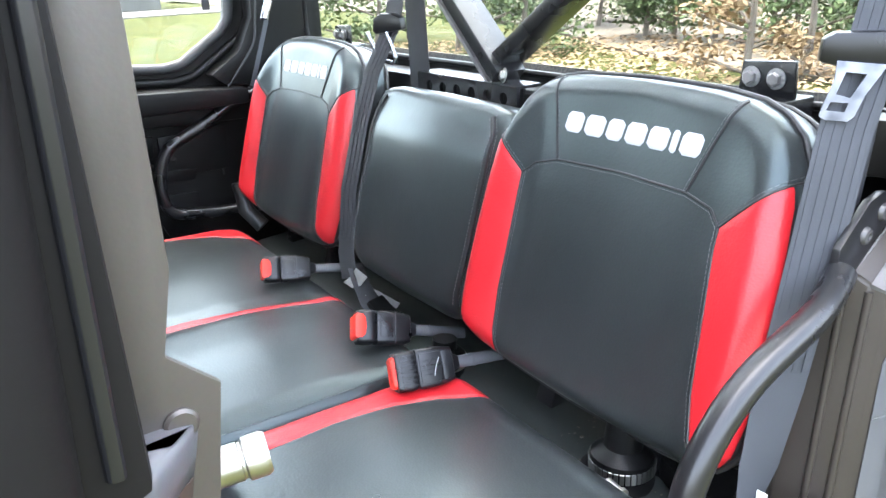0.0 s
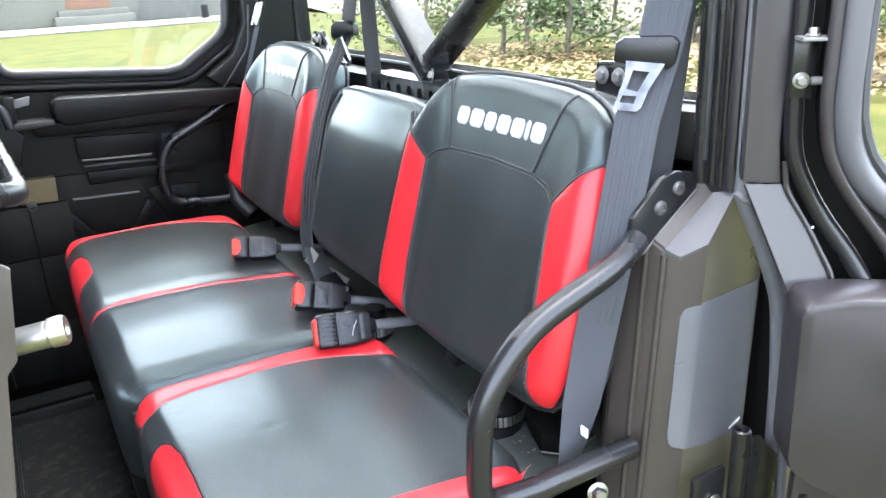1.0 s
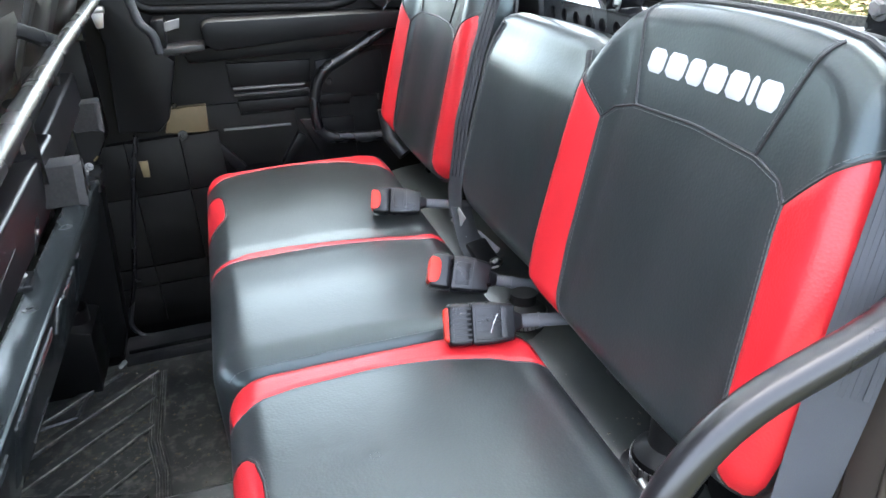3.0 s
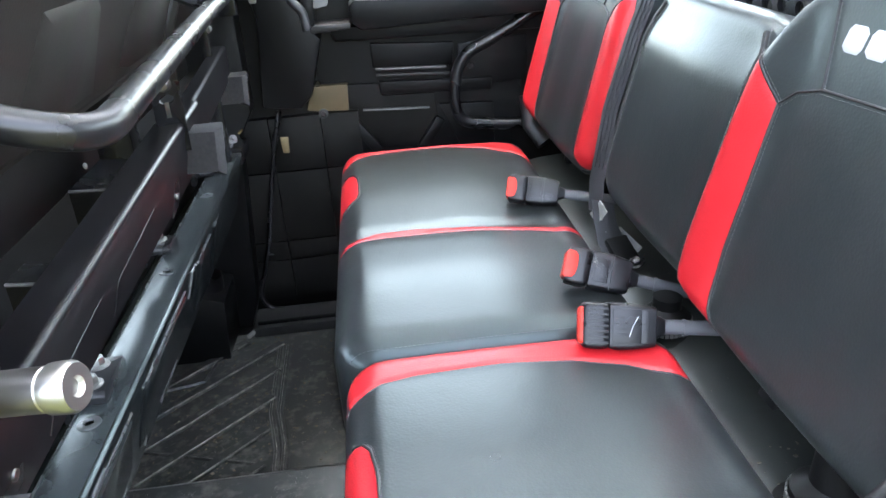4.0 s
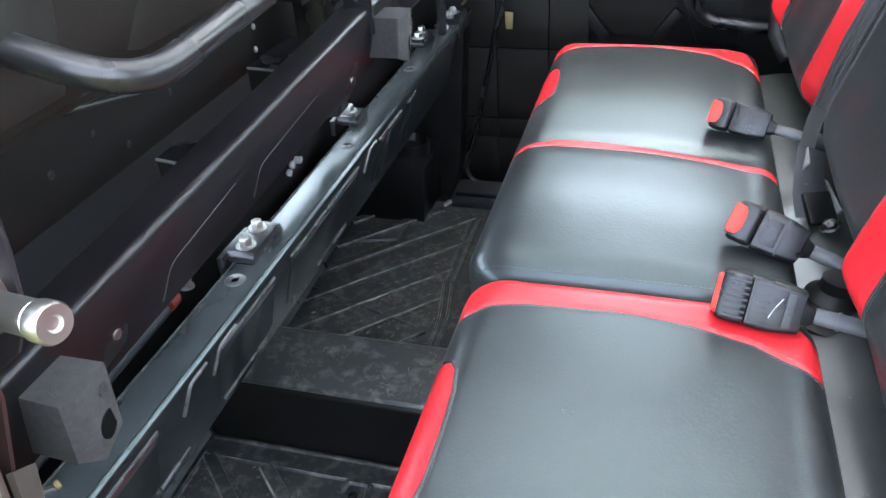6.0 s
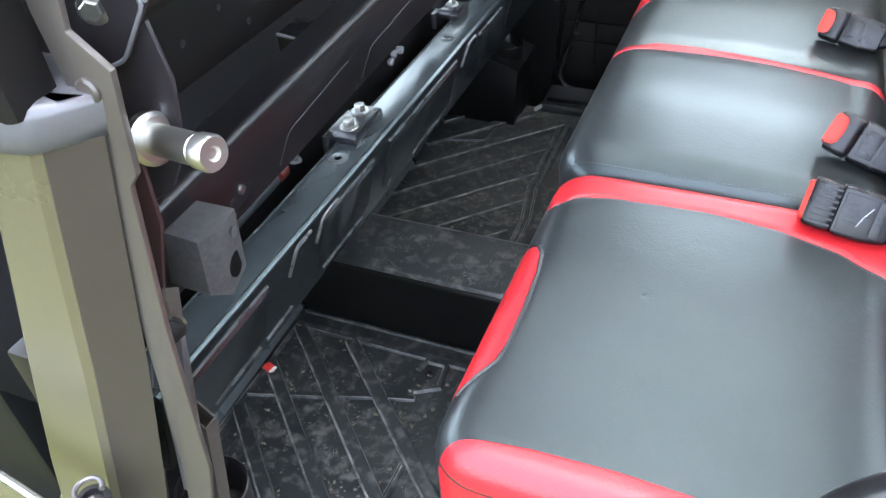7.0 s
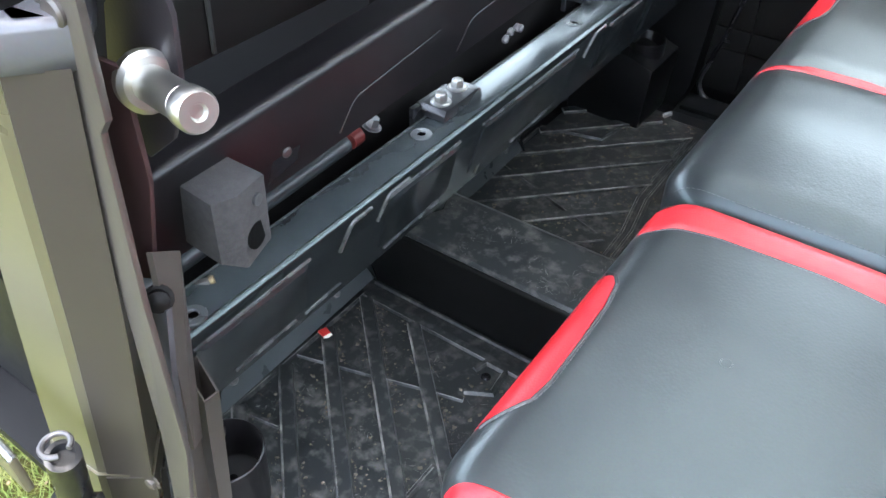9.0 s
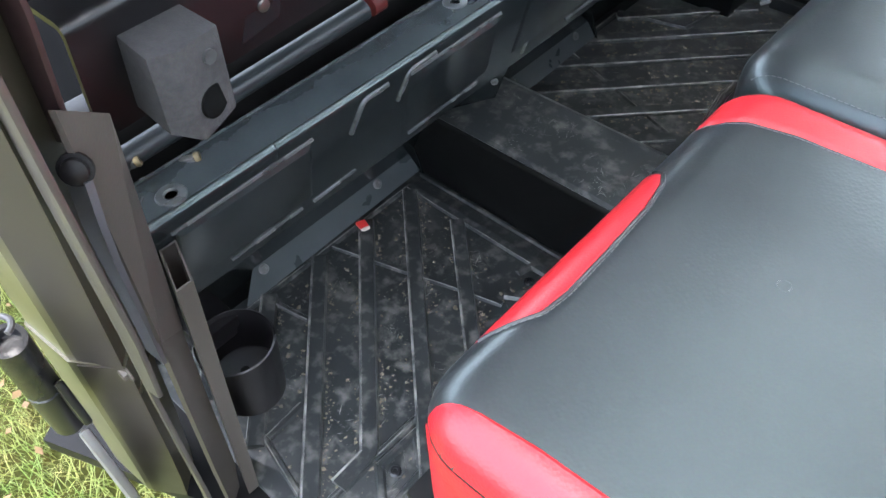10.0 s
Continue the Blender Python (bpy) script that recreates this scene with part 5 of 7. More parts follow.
FOOT_TOPS = [1.240, 1.255, 1.262, 1.252, 1.245, 1.257]


def foot_at(k, z):
    x, y = FOOT_COLS[k]
    return Vector((x - (1.25 - z) * 0.075, y, z))


def folded_sheet(faces, thick=0.003, bev=0.0025):
    """A sheet of flat facets that share their fold lines, given a thickness inwards."""
    bm = bmesh.new()
    seen = {}
    for face in faces:
        vs = []
        for p in face:
            key = tuple(round(c, 4) for c in p)
            if key not in seen:
                seen[key] = bm.verts.new(p)
            vs.append(seen[key])
        bm.faces.new(vs)
    bmesh.ops.recalc_face_normals(bm, faces=bm.faces[:])
    if bev:
        folds = [e for e in bm.edges if len(e.link_faces) == 2]
        bmesh.ops.bevel(bm, geom=folds, offset=bev, segments=3, affect="EDGES")
    bmesh.ops.solidify(bm, geom=bm.faces[:], thickness=thick)
    bmesh.ops.recalc_face_normals(bm, faces=bm.faces[:])
    return bm


foot = thing("pillar_foot", (0.78, 0.29, 0.62), "brown and olive painted sheet-metal pillar foot with a grey film", "pillar foot")
tops = [foot_at(k, z) for k, z in enumerate(FOOT_TOPS)]
lows = [foot_at(k, 0.62) for k in range(6)]
roof_a, roof_b, roof_c = Vector((0.806, 0.340, 1.318)), Vector((0.808, 0.321, 1.301)), Vector((0.797, 0.291, 1.303))
roof_in = Vector((0.806, 0.385, 1.270))
faces = [[lows[k], lows[k + 1], tops[k + 1], tops[k]] for k in range(5)]
faces += [[tops[1], tops[2], roof_a, roof_in], [tops[0], tops[1], roof_in], [tops[2], tops[3], roof_b, roof_a]]
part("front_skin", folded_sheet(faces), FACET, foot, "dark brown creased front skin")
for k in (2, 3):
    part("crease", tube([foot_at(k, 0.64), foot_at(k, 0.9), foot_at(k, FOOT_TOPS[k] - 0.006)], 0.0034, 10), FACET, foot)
part("outer_skin", slab_of([lows[5], Vector((0.815, 0.291, 0.62)), Vector((0.838, 0.291, 0.98)), Vector((0.846, 0.291, 1.215)), roof_c, tops[5]], (0, 0.003, 0)), OLIVE, foot, "olive painted outer skin")
up = Vector((-0.0009, -0.0006, 0.0016))
# Top facet of the foot, painted lighter as the sky lights it.
part("top_flange", bevelled(slab_of([p + up for p in (tops[3], tops[4], tops[5], roof_c, roof_b)], (0.001, 0.001, -0.004)), 0.0012), TOP_FACET, foot, "smooth top facet coloured pale for sky light")
# Black box added in the open gap to stand for its shade.
part("gap_shade", box(0.849, 0.868, 0.298, 0.33, 0.62, 1.23, 0.002), POST_BLACK, foot)
part("rear_skin", box(0.869, 0.99, 0.300, 0.305, 0.62, 1.225, 0.002), OLIVE, foot, "olive body side behind the gap")
# the film laps round the last fold
run = [foot_at(4, 1.25).lerp(foot_at(5, 1.25), f) for f in (0.2, 0.3, 0.45, 0.7, 0.97)] + [Vector((x, 0.291, 1.25)) for x in (0.768, 0.775, 0.79, 0.81, 0.83, 0.838, 0.841)]
film = bmesh.new()
cols = []
for k, p in enumerate(run):
    f = k / (len(run) - 1)
    tuck = (0.011, 0.003)[k] if k < 2 else 0.0
    zs = np.linspace(1.038 - 0.018 * f + tuck, 1.190 + 0.014 * f - tuck * 0.7, 6)
    cols.append([film.verts.new(Vector((p.x - (1.25 - z) * (0.075 if k < 5 else 0.075 - 0.055 * (p.x - 0.764) / 0.077), p.y - 0.0014 - 0.0008 * math.sin(3 * f + 14 * z), z))) for z in zs])
for a, b in zip(cols, cols[1:]):
    for i in range(5):
        film.faces.new((a[i], b[i], b[i + 1], a[i + 1]))
bmesh.ops.recalc_face_normals(film, faces=film.faces[:])
bmesh.ops.solidify(film, geom=film.faces[:], thickness=0.0006)
part("film", film, STICKER, foot, "grey protective film")
part("film_nick", beam((0.733, 0.2965, 1.132), (0.744, 0.2915, 1.134), 0.0010, 0.0012, 0.0003), SEAL_GREY, foot, "pale nick in the film")
for k in range(3):
    part("film_scratch", beam((0.815 + 0.005 * k, 0.2885, 1.032 + 0.002 * k), (0.821 + 0.005 * k, 0.2885, 1.037 + 0.002 * k), 0.0012, 0.001, 0.0002), STICKER_PALE, foot)

door = thing("open_rear_door", (0.83, 0.20, 0.70), "dark grey open rear door with a window, hinged at the rear pillar", "car door")
dm = Matrix.Translation((0.79, 0.205, 0)) @ pose(0, 0, 0, 0, 0, -36.9)
dhole = [(0.033, 1.88), (0.031, 1.42), (0.034, 1.385), (0.044, 1.358), (0.060, 1.336), (0.085, 1.315), (0.12, 1.300), (0.17, 1.292), (0.72, 1.292), (0.74, 1.33), (0.74, 1.88)]
inner = [(0.004, 1.93), (0.004, 1.395), (0.010, 1.360), (0.022, 1.335), (0.045, 1.303), (0.070, 1.272), (0.09, 1.235), (0.09, 0.70), (0.80, 0.70), (0.80, 1.93)]
part("inner_skin", prism(inner, "y", 0.004, 0.030, 0.0, holes=[dhole], m=dm), PLASTIC, door)
part("window_frame", tube([dm @ Vector((x - 0.012, 0.003, z - 0.010)) for x, z in fillet_flat(dhole[:8])], 0.012, 12), PILLAR_GREY, door, "smooth blue-grey window frame")
part("frame_rim", tube([dm @ Vector((x, 0.001, z)) for x, z in fillet_flat(inner[:7])], 0.006, 12), GUSSET, door)
part("window_seal", tube([dm @ Vector((x, 0.004, z)) for x, z in resample(dhole + dhole[:1], 140)[:-1]], 0.006, 8, closed=True), RUBBER, door)
pane = part("pane", prism(dhole, "y", 0.016, 0.019, m=dm), GLASS, door, "clear window pane")
pane.visible_shadow = False
# recess behind the frame: jamb, its sloping shelf, glossy seal and latch bracket
part("recess", prism([(-0.050, 1.93), (-0.050, 1.33), (-0.010, 1.265), (0.045, 1.21), (0.055, 0.70), (0.15, 0.70), (0.15, 1.20), (0.05, 1.30), (0.03, 1.36), (0.03, 1.93)], "y", 0.050, 0.070, 0.0, m=dm), PLASTIC, door)
part("jamb", prism([(-0.052, 1.93), (-0.050, 1.325), (-0.016, 1.323), (-0.020, 1.36), (-0.021, 1.93)], "y", 0.034, 0.050, 0.003, m=dm), JAMB, door, "brown-grey jamb face")
shelf = [dm @ Vector(p) for p in ((-0.049, 0.028, 1.325), (-0.015, 0.034, 1.323), (0.006, 0.022, 1.287), (0.027, 0.010, 1.245), (0.024, 0.004, 1.226), (-0.006, 0.008, 1.222))]
part("jamb_shelf", slab_of(shelf, dm.to_3x3() @ Vector((0, 0.006, -0.003))), JAMB, door, "sloping shelf of the jamb")
part("shelf_bead", tube([dm @ Vector(p) for p in ((-0.016, 0.030, 1.345), (-0.013, 0.030, 1.320), (0.008, 0.020, 1.284), (0.028, 0.007, 1.244), (0.029, 0.003, 1.224))], 0.0026, 8, round_by=0.01), GUSSET, door)
part("tick", beam(dm @ Vector((0.004, 0.022, 1.283)), dm @ Vector((0.011, 0.018, 1.287)), 0.0014, 0.002, 0.0003), STICKER_PALE, door)
part("edge_seal", tube([dm @ Vector(p) for p in ((-0.014, 0.030, 1.93), (-0.013, 0.030, 1.39), (-0.010, 0.030, 1.350), (0.013, 0.026, 1.302), (0.044, 0.016, 1.260), (0.064, 0.006, 1.222))], 0.0082, 14, round_by=0.03), METAL_BLACK, door, "glossy black edge seal")
part("armrest", prism([(-0.012, 1.085), (-0.008, 1.072), (0.012, 1.056), (0.12, 1.00), (0.60, 0.96), (0.60, 1.232), (0.03, 1.245), (-0.006, 1.240), (-0.014, 1.228)], "y", -0.05, 0.003, 0.010, m=dm), GUSSET, door, "black moulded door pocket")
part("lower_skin", prism([(0.0, 0.72), (0.60, 0.72), (0.60, 0.99), (0.10, 1.0), (0.01, 1.05)], "y", -0.012, 0.003, 0.004, m=dm), GUSSET, door)
for k in range(4):
    part("lower_rib", beam(dm @ Vector((0.02 + 0.02 * k, -0.013, 0.75)), dm @ Vector((0.02 + 0.02 * k, -0.013, 1.02 - 0.01 * k)), 0.006, 0.006, 0.001), METAL_BLACK, door)
part("latch_bracket", prism([(-0.021, 1.404), (-0.003, 1.402), (-0.001, 1.454), (-0.021, 1.455)], "y", 0.020, 0.024, 0.001, m=dm), METAL_BLACK, door)
part("bracket_lip", prism([(-0.021, 1.452), (0.006, 1.452), (0.006, 1.455), (-0.021, 1.455)], "y", 0.000, 0.024, 0.001, m=dm), METAL_GREY, door)
part("latch_bolt", bolt(dm @ Vector((-0.013, 0.0195, 1.418)), dm.to_3x3() @ Vector((0, -1, 0)), 0.0048, 0.004), BOLT_STEEL, door)
part("latch_bolt", bolt(dm @ Vector((-0.009, 0.012, 1.4555)), (0, 0, 1), 0.0042, 0.005), ZINC, door)
part("latch_pin", tube([dm @ Vector((-0.006, 0.016, 1.418)), dm @ Vector((0.016, 0.014, 1.418))], 0.0036, 10), METAL_GREY, door)
part("latch_hook", tube([dm @ Vector((0.006, 0.012, 1.418)), dm @ Vector((0.008, 0.012, 1.426)), dm @ Vector((0.014, 0.012, 1.436))], 0.0022, 8, round_by=0.004), METAL_GREY, door)
hinge = part("hinge", lathe([(0.008, 0), (0.0095, 0.003), (0.0095, 0.10), (0.0075, 0.1015), (0.006, 0.095), (0, 0.095)], (0.786, 0.250, 0.962), (0, 0, 1), 18), METAL_BLACK, door, "black rolled steel hinge")
part("leaf", box(0.735, 0.782, 0.262, 0.268, 0.955, 1.012, 0.002), METAL_BLACK, hinge)
part("leaf", prism([(0.792, 0.960), (0.835, 0.950), (0.835, 1.020), (0.815, 1.040), (0.806, 1.052), (0.792, 1.056)], "y", 0.240, 0.245, 0.002), METAL_BLACK, hinge)
part("bolt", bolt((0.765, 0.261, 0.975), (0, -1, 0), 0.006, 0.005), BOLT_STEEL, hinge)





# ---- behind the front seats: kick panel, rail, beam, tube, shells ----
kick = tagged(link("kick_panel", prism([(0.004, 1.0500), (0.004, 1.0520), (0.046, 1.0520), (0.0495, 1.0485), (0.0495, 1.044), (0.0225, 0.940), (0.019, 0.938), (-0.070, 0.936), (-0.236, 0.604), (-0.250, 0.604), (-0.084, 0.950), (0.006, 0.950), (0.036, 1.0440)], "y", 0.446, 1.52, 0.0012), RAIL_METAL), "dark sheet-metal kick panel below the front seats", "kick panel", kind="structure")
part("near_length", prism([(0.006, 1.0500), (0.006, 1.0520), (0.046, 1.0520), (0.0495, 1.0485), (0.0495, 1.044), (0.0225, 0.940), (0.019, 0.938), (-0.070, 0.936), (-0.236, 0.604), (-0.250, 0.604), (-0.084, 0.950), (0.006, 0.950), (0.036, 1.0440)], "y", 0.322, 0.4455, 0.0012), RAIL_METAL, kick)


def face_x(z, proud=0.0):
    """The leaning front face of the rail at a height."""
    return 0.0495 - 0.2596 * (1.044 - z) + proud


def bead(pts, r=0.0024):
    """A pressed bead along the kick face; pts: (y, z)."""
    return tube([(face_x(z, 0.0004), y, z) for y, z in pts], r, 8, round_by=0.006)


def pressed_field(y0, y1, z0=0.962, z1=1.034):
    """A shallow pressed field on the kick face, with sloping sides."""
    bm = bmesh.new()
    lo = [(y0, z0), (y1, z0), (y1 - 0.003, z1), (y0 + 0.003, z1)]
    a = [bm.verts.new((face_x(z, 0.0003), y, z)) for y, z in lo]
    cy = (y0 + y1) / 2
    b = [bm.verts.new((face_x(z + dz, 0.0042), y + (0.006 if y < cy else -0.006), z + dz)) for (y, z), dz in zip(lo, (0.006, 0.006, -0.005, -0.005))]
    for k in range(4):
        bm.faces.new((a[k], a[(k + 1) % 4], b[(k + 1) % 4], b[k]))
    bm.faces.new(b)
    bevelled(bm, 0.0012)
    return bm


# Beads take the paler metal as their painted highlight.
for y0, y1 in ((0.346, 0.481), (0.588, 0.712), (0.752, 0.975), (1.06, 1.17), (1.20, 1.25)):
    part("pressed_field", pressed_field(y0, y1), RAIL_METAL, kick)
    part("bead", bead([(y0 + 0.002, 1.0345), (y1 - 0.002, 1.0355)], 0.0016), BEAD, kick)
for y0 in (0.522, 1.005):
    part("bead", bead([(y0, 1.010), (y0 + 0.012, 1.041), (y0 + 0.040, 1.041)]), BEAD, kick)
part("bead", bead([(0.577, 1.012), (0.588, 1.040), (0.62, 1.041)]), BEAD, kick)
part("bead", bead([(0.773, 0.950), (0.780, 0.978)], 0.0020), BEAD, kick)
for y0, y1 in ((0.392, 0.468), (0.481, 0.531), (0.60, 0.70), (0.85, 0.95)):
    part("slot_bead", bead([(y0, 0.953), (y1, 0.955)], 0.0017), BEAD, kick)
# Thin lighter face added over the flange to paint it lit.
part("flange_face", box(0.0055, 0.0445, 0.330, 1.515, 1.0505, 1.0526, 0.0004), FLANGE, kick, "teal-grey rail top, lightened for light from above")
part("step_line", tube([(0.005, 0.335, 1.0530), (0.005, 1.50, 1.0530)], 0.0012, 6), BEAD, kick, "pale back edge of the rail")
for y0, y1 in ((0.486, 0.828), (1.02, 1.30)):
    m = prism([(y0, 0.606), (y0 + 0.046, 0.654), (y1 - 0.026, 0.668), (y1 - 0.014, 0.676), (y1, 0.612)], "x", -0.003, 0.0, 0.0006)
    for v in m.verts:
        v.co.x += -0.1990 - 0.50 * (v.co.z - 0.606)
    part("foot_strip", m, STRIP, kick, "bolted dark foot strip")
    end = slab_of([(-0.197, y1 + 0.001, 0.606), (-0.232, y1 + 0.001, 0.606), (-0.226, y1 + 0.001, 0.682), (-0.222, y1 + 0.001, 0.682)], (0, 0.002, 0))
    part("strip_end", end, RAIL_METAL, kick)
for y in (0.531, 0.748, 1.07, 1.25):
    part("bolt", cap_screw((-0.2125, y, 0.634), (1, 0, 0.5), 0.0075, 0.004), METAL_GREY, kick)
part("tunnel_bracket", slab_of([(-0.146, 0.836, 0.752), (-0.112, 0.900, 0.752), (-0.095, 0.905, 0.806), (-0.128, 0.835, 0.806)], (-0.003, 0.0015, 0.0)), RAIL_METAL, kick, "small bolted bracket on the tunnel")
for p in ((-0.128, 0.848, 0.780), (-0.106, 0.890, 0.788)):
    part("bolt", cap_screw(p, (0.85, -0.45, -0.25), 0.0055, 0.004), METAL_GREY, kick)
for x, y in ((0.034, 0.364), (0.022, 0.676), (0.022, 1.005), (0.022, 1.30)):
    part("rivet", lathe([(0.012, 0), (0.011, 0.0018), (0.0055, 0.0024), (0.0045, 0.0006), (0, 0.0006)], (x, y, 1.052), (0, 0, 1), 18), BEAD, kick)
part("cut_line", beam((0.020, 0.350, 1.0525), (0.038, 0.330, 1.0525), 0.0012, 0.0012, 0.0), RUBBER, kick)
bm = bmesh.new()
for k, (y, z) in enumerate(((0.905, 1.056), (0.92, 1.060), (0.938, 1.058), (0.95, 1.052))):
    merge(bm, lathe([(0.003, 0), (0.005, 0.003), (0.004, 0.008), (0.002, 0.010)], (-0.022 - 0.002 * k, y, z - 0.004), (0.3, 0.4, 1), 8))
part("clip_nuts", bm, METAL_GREY, kick, "small grey clips behind the rail")


def seat_stop(x, y, label, pair=True):
    """A black stop block with zinc flange bolts, on the rail."""
    top = thing("rail_bracket", (x, y, 1.052), label, "bracket", "brackets on the rail")
    l = 0.036 if pair else 0.022
    part("block", prism([(y - l, 1.053), (y + l, 1.053), (y + l, 1.058), (y + l - 0.004, 1.066), (y - l + 0.004, 1.066), (y - l, 1.060)], "x", x - 0.016, x + 0.018, 0.0018), METAL_BLACK, top)
    part("tail", box(x - 0.022, x - 0.014, y - l - 0.01, y + 0.02, 1.040, 1.064, 0.002), METAL_BLACK, top)
    for dy in ((-0.020, 0.016) if pair else (0.002,)):
        q = (x + (0.002 if dy < 0 else -0.002), y + dy, 1.066)
        part("washer", lathe([(0.0115, 0), (0.0115, 0.0012), (0.0098, 0.0026)], q, (0, 0, 1), 20), BOLT_STEEL, top, "dull zinc washer")
        part("bolt", lathe([(0.0074, 0.002), (0.0074, 0.0085), (0.006, 0.0105), (0.002, 0.0098)], q, (0, 0, 1), 6), BOLT_STEEL, top, "dull zinc hex bolt")
    return top


seat_stop(0.012, 0.742, "black bracket with two zinc bolts on the rail")
seat_stop(-0.002, 1.085, "black bracket with a zinc bolt on the rail", False)
seat_stop(0.0, 1.44, "black bracket with two zinc bolts at the rail's far end")

cross_beam = thing("cross_beam", (0.07, 0.68, 1.14), "long black steel cross beam behind the front seats", "beam")


def folded_beam(top, y0, y1, x0, x1, low, high, flange=0.034, lean=0.0):
    """A folded steel channel seen from behind: a face with a round bend into a top flange."""
    prof = [(-flange, 0.0), (-0.006, 0.0), (-0.0025, -0.0012), (-0.0006, -0.0035), (0.0, -0.007), (0.0, -1.0), (-0.004, -1.0), (-0.004, -0.008), (-0.0065, -0.004), (-flange, -0.004)]
    rings = []
    for f in (0.0, 0.33, 0.67, 1.0):
        y, x = y0 + (y1 - y0) * f, x0 + (x1 - x0) * f
        zt, zb = high[0] + (high[1] - high[0]) * f, low[0] + (low[1] - low[0]) * f
        rings.append([(x + px - (lean if pz == -1.0 else 0.0), y, zb if pz == -1.0 else zt + pz) for px, pz in prof])
    bm = bmesh.new()
    vs = [[bm.verts.new(p) for p in r] for r in rings]
    for a, b in zip(vs, vs[1:]):
        for k in range(len(prof)):
            bm.faces.new((a[k], a[(k + 1) % len(prof)], b[(k + 1) % len(prof)], b[k]))
    bm.faces.new(vs[0][::-1])
    bm.faces.new(vs[-1])
    return part("channel", bm, BEAM_BLACK, top)


folded_beam(cross_beam, 0.325, 1.050, 0.0930, 0.0965, (1.150, 1.180), (1.228, 1.265), 0.034, 0.016)


def beam_x(y, z):
    """The leaning rear face of the beam at a place."""
    f = (y - 0.325) / 0.725
    top, low = 1.228 + 0.037 * f, 1.150 + 0.030 * f
    return 0.0930 + 0.0035 * f - 0.016 * (top - z) / (top - low)


for y0, y1, z in ((0.50, 0.62, 1.166), (0.655, 0.80, 1.172)):
    bead_line = [(beam_x(*q) + 0.0002, *q) for q in ((y0, z), (y0 + 0.014, z + 0.026), (y1, z + 0.040))]
    part("bead", tube(bead_line, 0.0010, 6, round_by=0.008), BEAM_BLACK, cross_beam)
for y, z in ((0.441, 1.182), (0.910, 1.187)):
    ring = [(y - 0.018, z - 0.020), (y + 0.012, z - 0.014), (y + 0.018, z + 0.024), (y - 0.010, z + 0.014)]
    part("recess", slab_of([(beam_x(*q) + 0.0006, *q) for q in ring], (-0.001, 0, 0)), METAL_BLACK, cross_beam)
    part("rivet", lathe([(0.0042, 0), (0.0040, 0.0016), (0.0022, 0.0022), (0, 0.0022)], (beam_x(y, z) + 0.001, y, z), (1, 0, -0.2), 14), BOLT_STEEL, cross_beam, "bright rivet")
far_beam = thing("cross_beam", (0.06, 1.35, 1.2), "short black steel cross beam at the far seat", "beam")
folded_beam(far_beam, 1.175, 1.545, 0.062, 0.055, (1.178, 1.200), (1.238, 1.258), 0.022)


def foam_block(x, y, z, w, label):
    """A grey foam stop with a bolt well; x, y, z: the middle of its top."""
    top = thing("foam_stop", (x, y, z - 0.06), label, "foam block", "foam stops")
    h = w / 2
    bm = prism([(x - 0.022, y - h + 0.002), (x + 0.020, y - h - 0.001), (x + 0.026, y - h * 0.3), (x + 0.022, y + h), (x - 0.022, y + h)], "z", z - 0.060, z, 0.0015)
    for v in bm.verts:
        if v.co.z < z - 0.03:
            v.co.x -= 0.004
            v.co.z += 0.010 * smooth(y - h * 0.2, y - h, v.co.y) + 0.006 * smooth(y, y + h, v.co.y)
    part("block", bm, FOAM, top)
    # No hole is cut; a flat black disc paints the well's shade.
    part("well", lathe([(0.0100, -0.002), (0.0100, 0.0003), (0, 0.0003)], (x + 0.0216, y + h * 0.34, z - 0.040), (1, 0.28, -0.06), 22), MATT_CLOTH, top, "flat dark disc for the shaded bolt well")
    part("bolt_head", lathe([(0.0030, 0), (0.0026, 0.0016), (0, 0.0016)], (x + 0.0215, y + h * 0.10, z - 0.0355), (1, 0.28, 0), 12), OLD_BRASS, top)
    part("pin_hole", lathe([(0.0040, -0.001), (0.0042, 0.0012), (0.0034, 0.0012), (0, 0.0004)], (x + 0.0235, y + h * 0.5, z - 0.013), (1, 0.2, 0.0), 12), RUBBER, top)
    return top


foam_block(0.100, 0.368, 1.210, 0.040, "grey foam stop block with a bolt well, beside the pillar")
foam_block(0.106, 0.996, 1.242, 0.046, "grey foam stop block on the cross beam")
foam_block(0.062, 1.530, 1.206, 0.048, "grey foam stop block at the far beam")


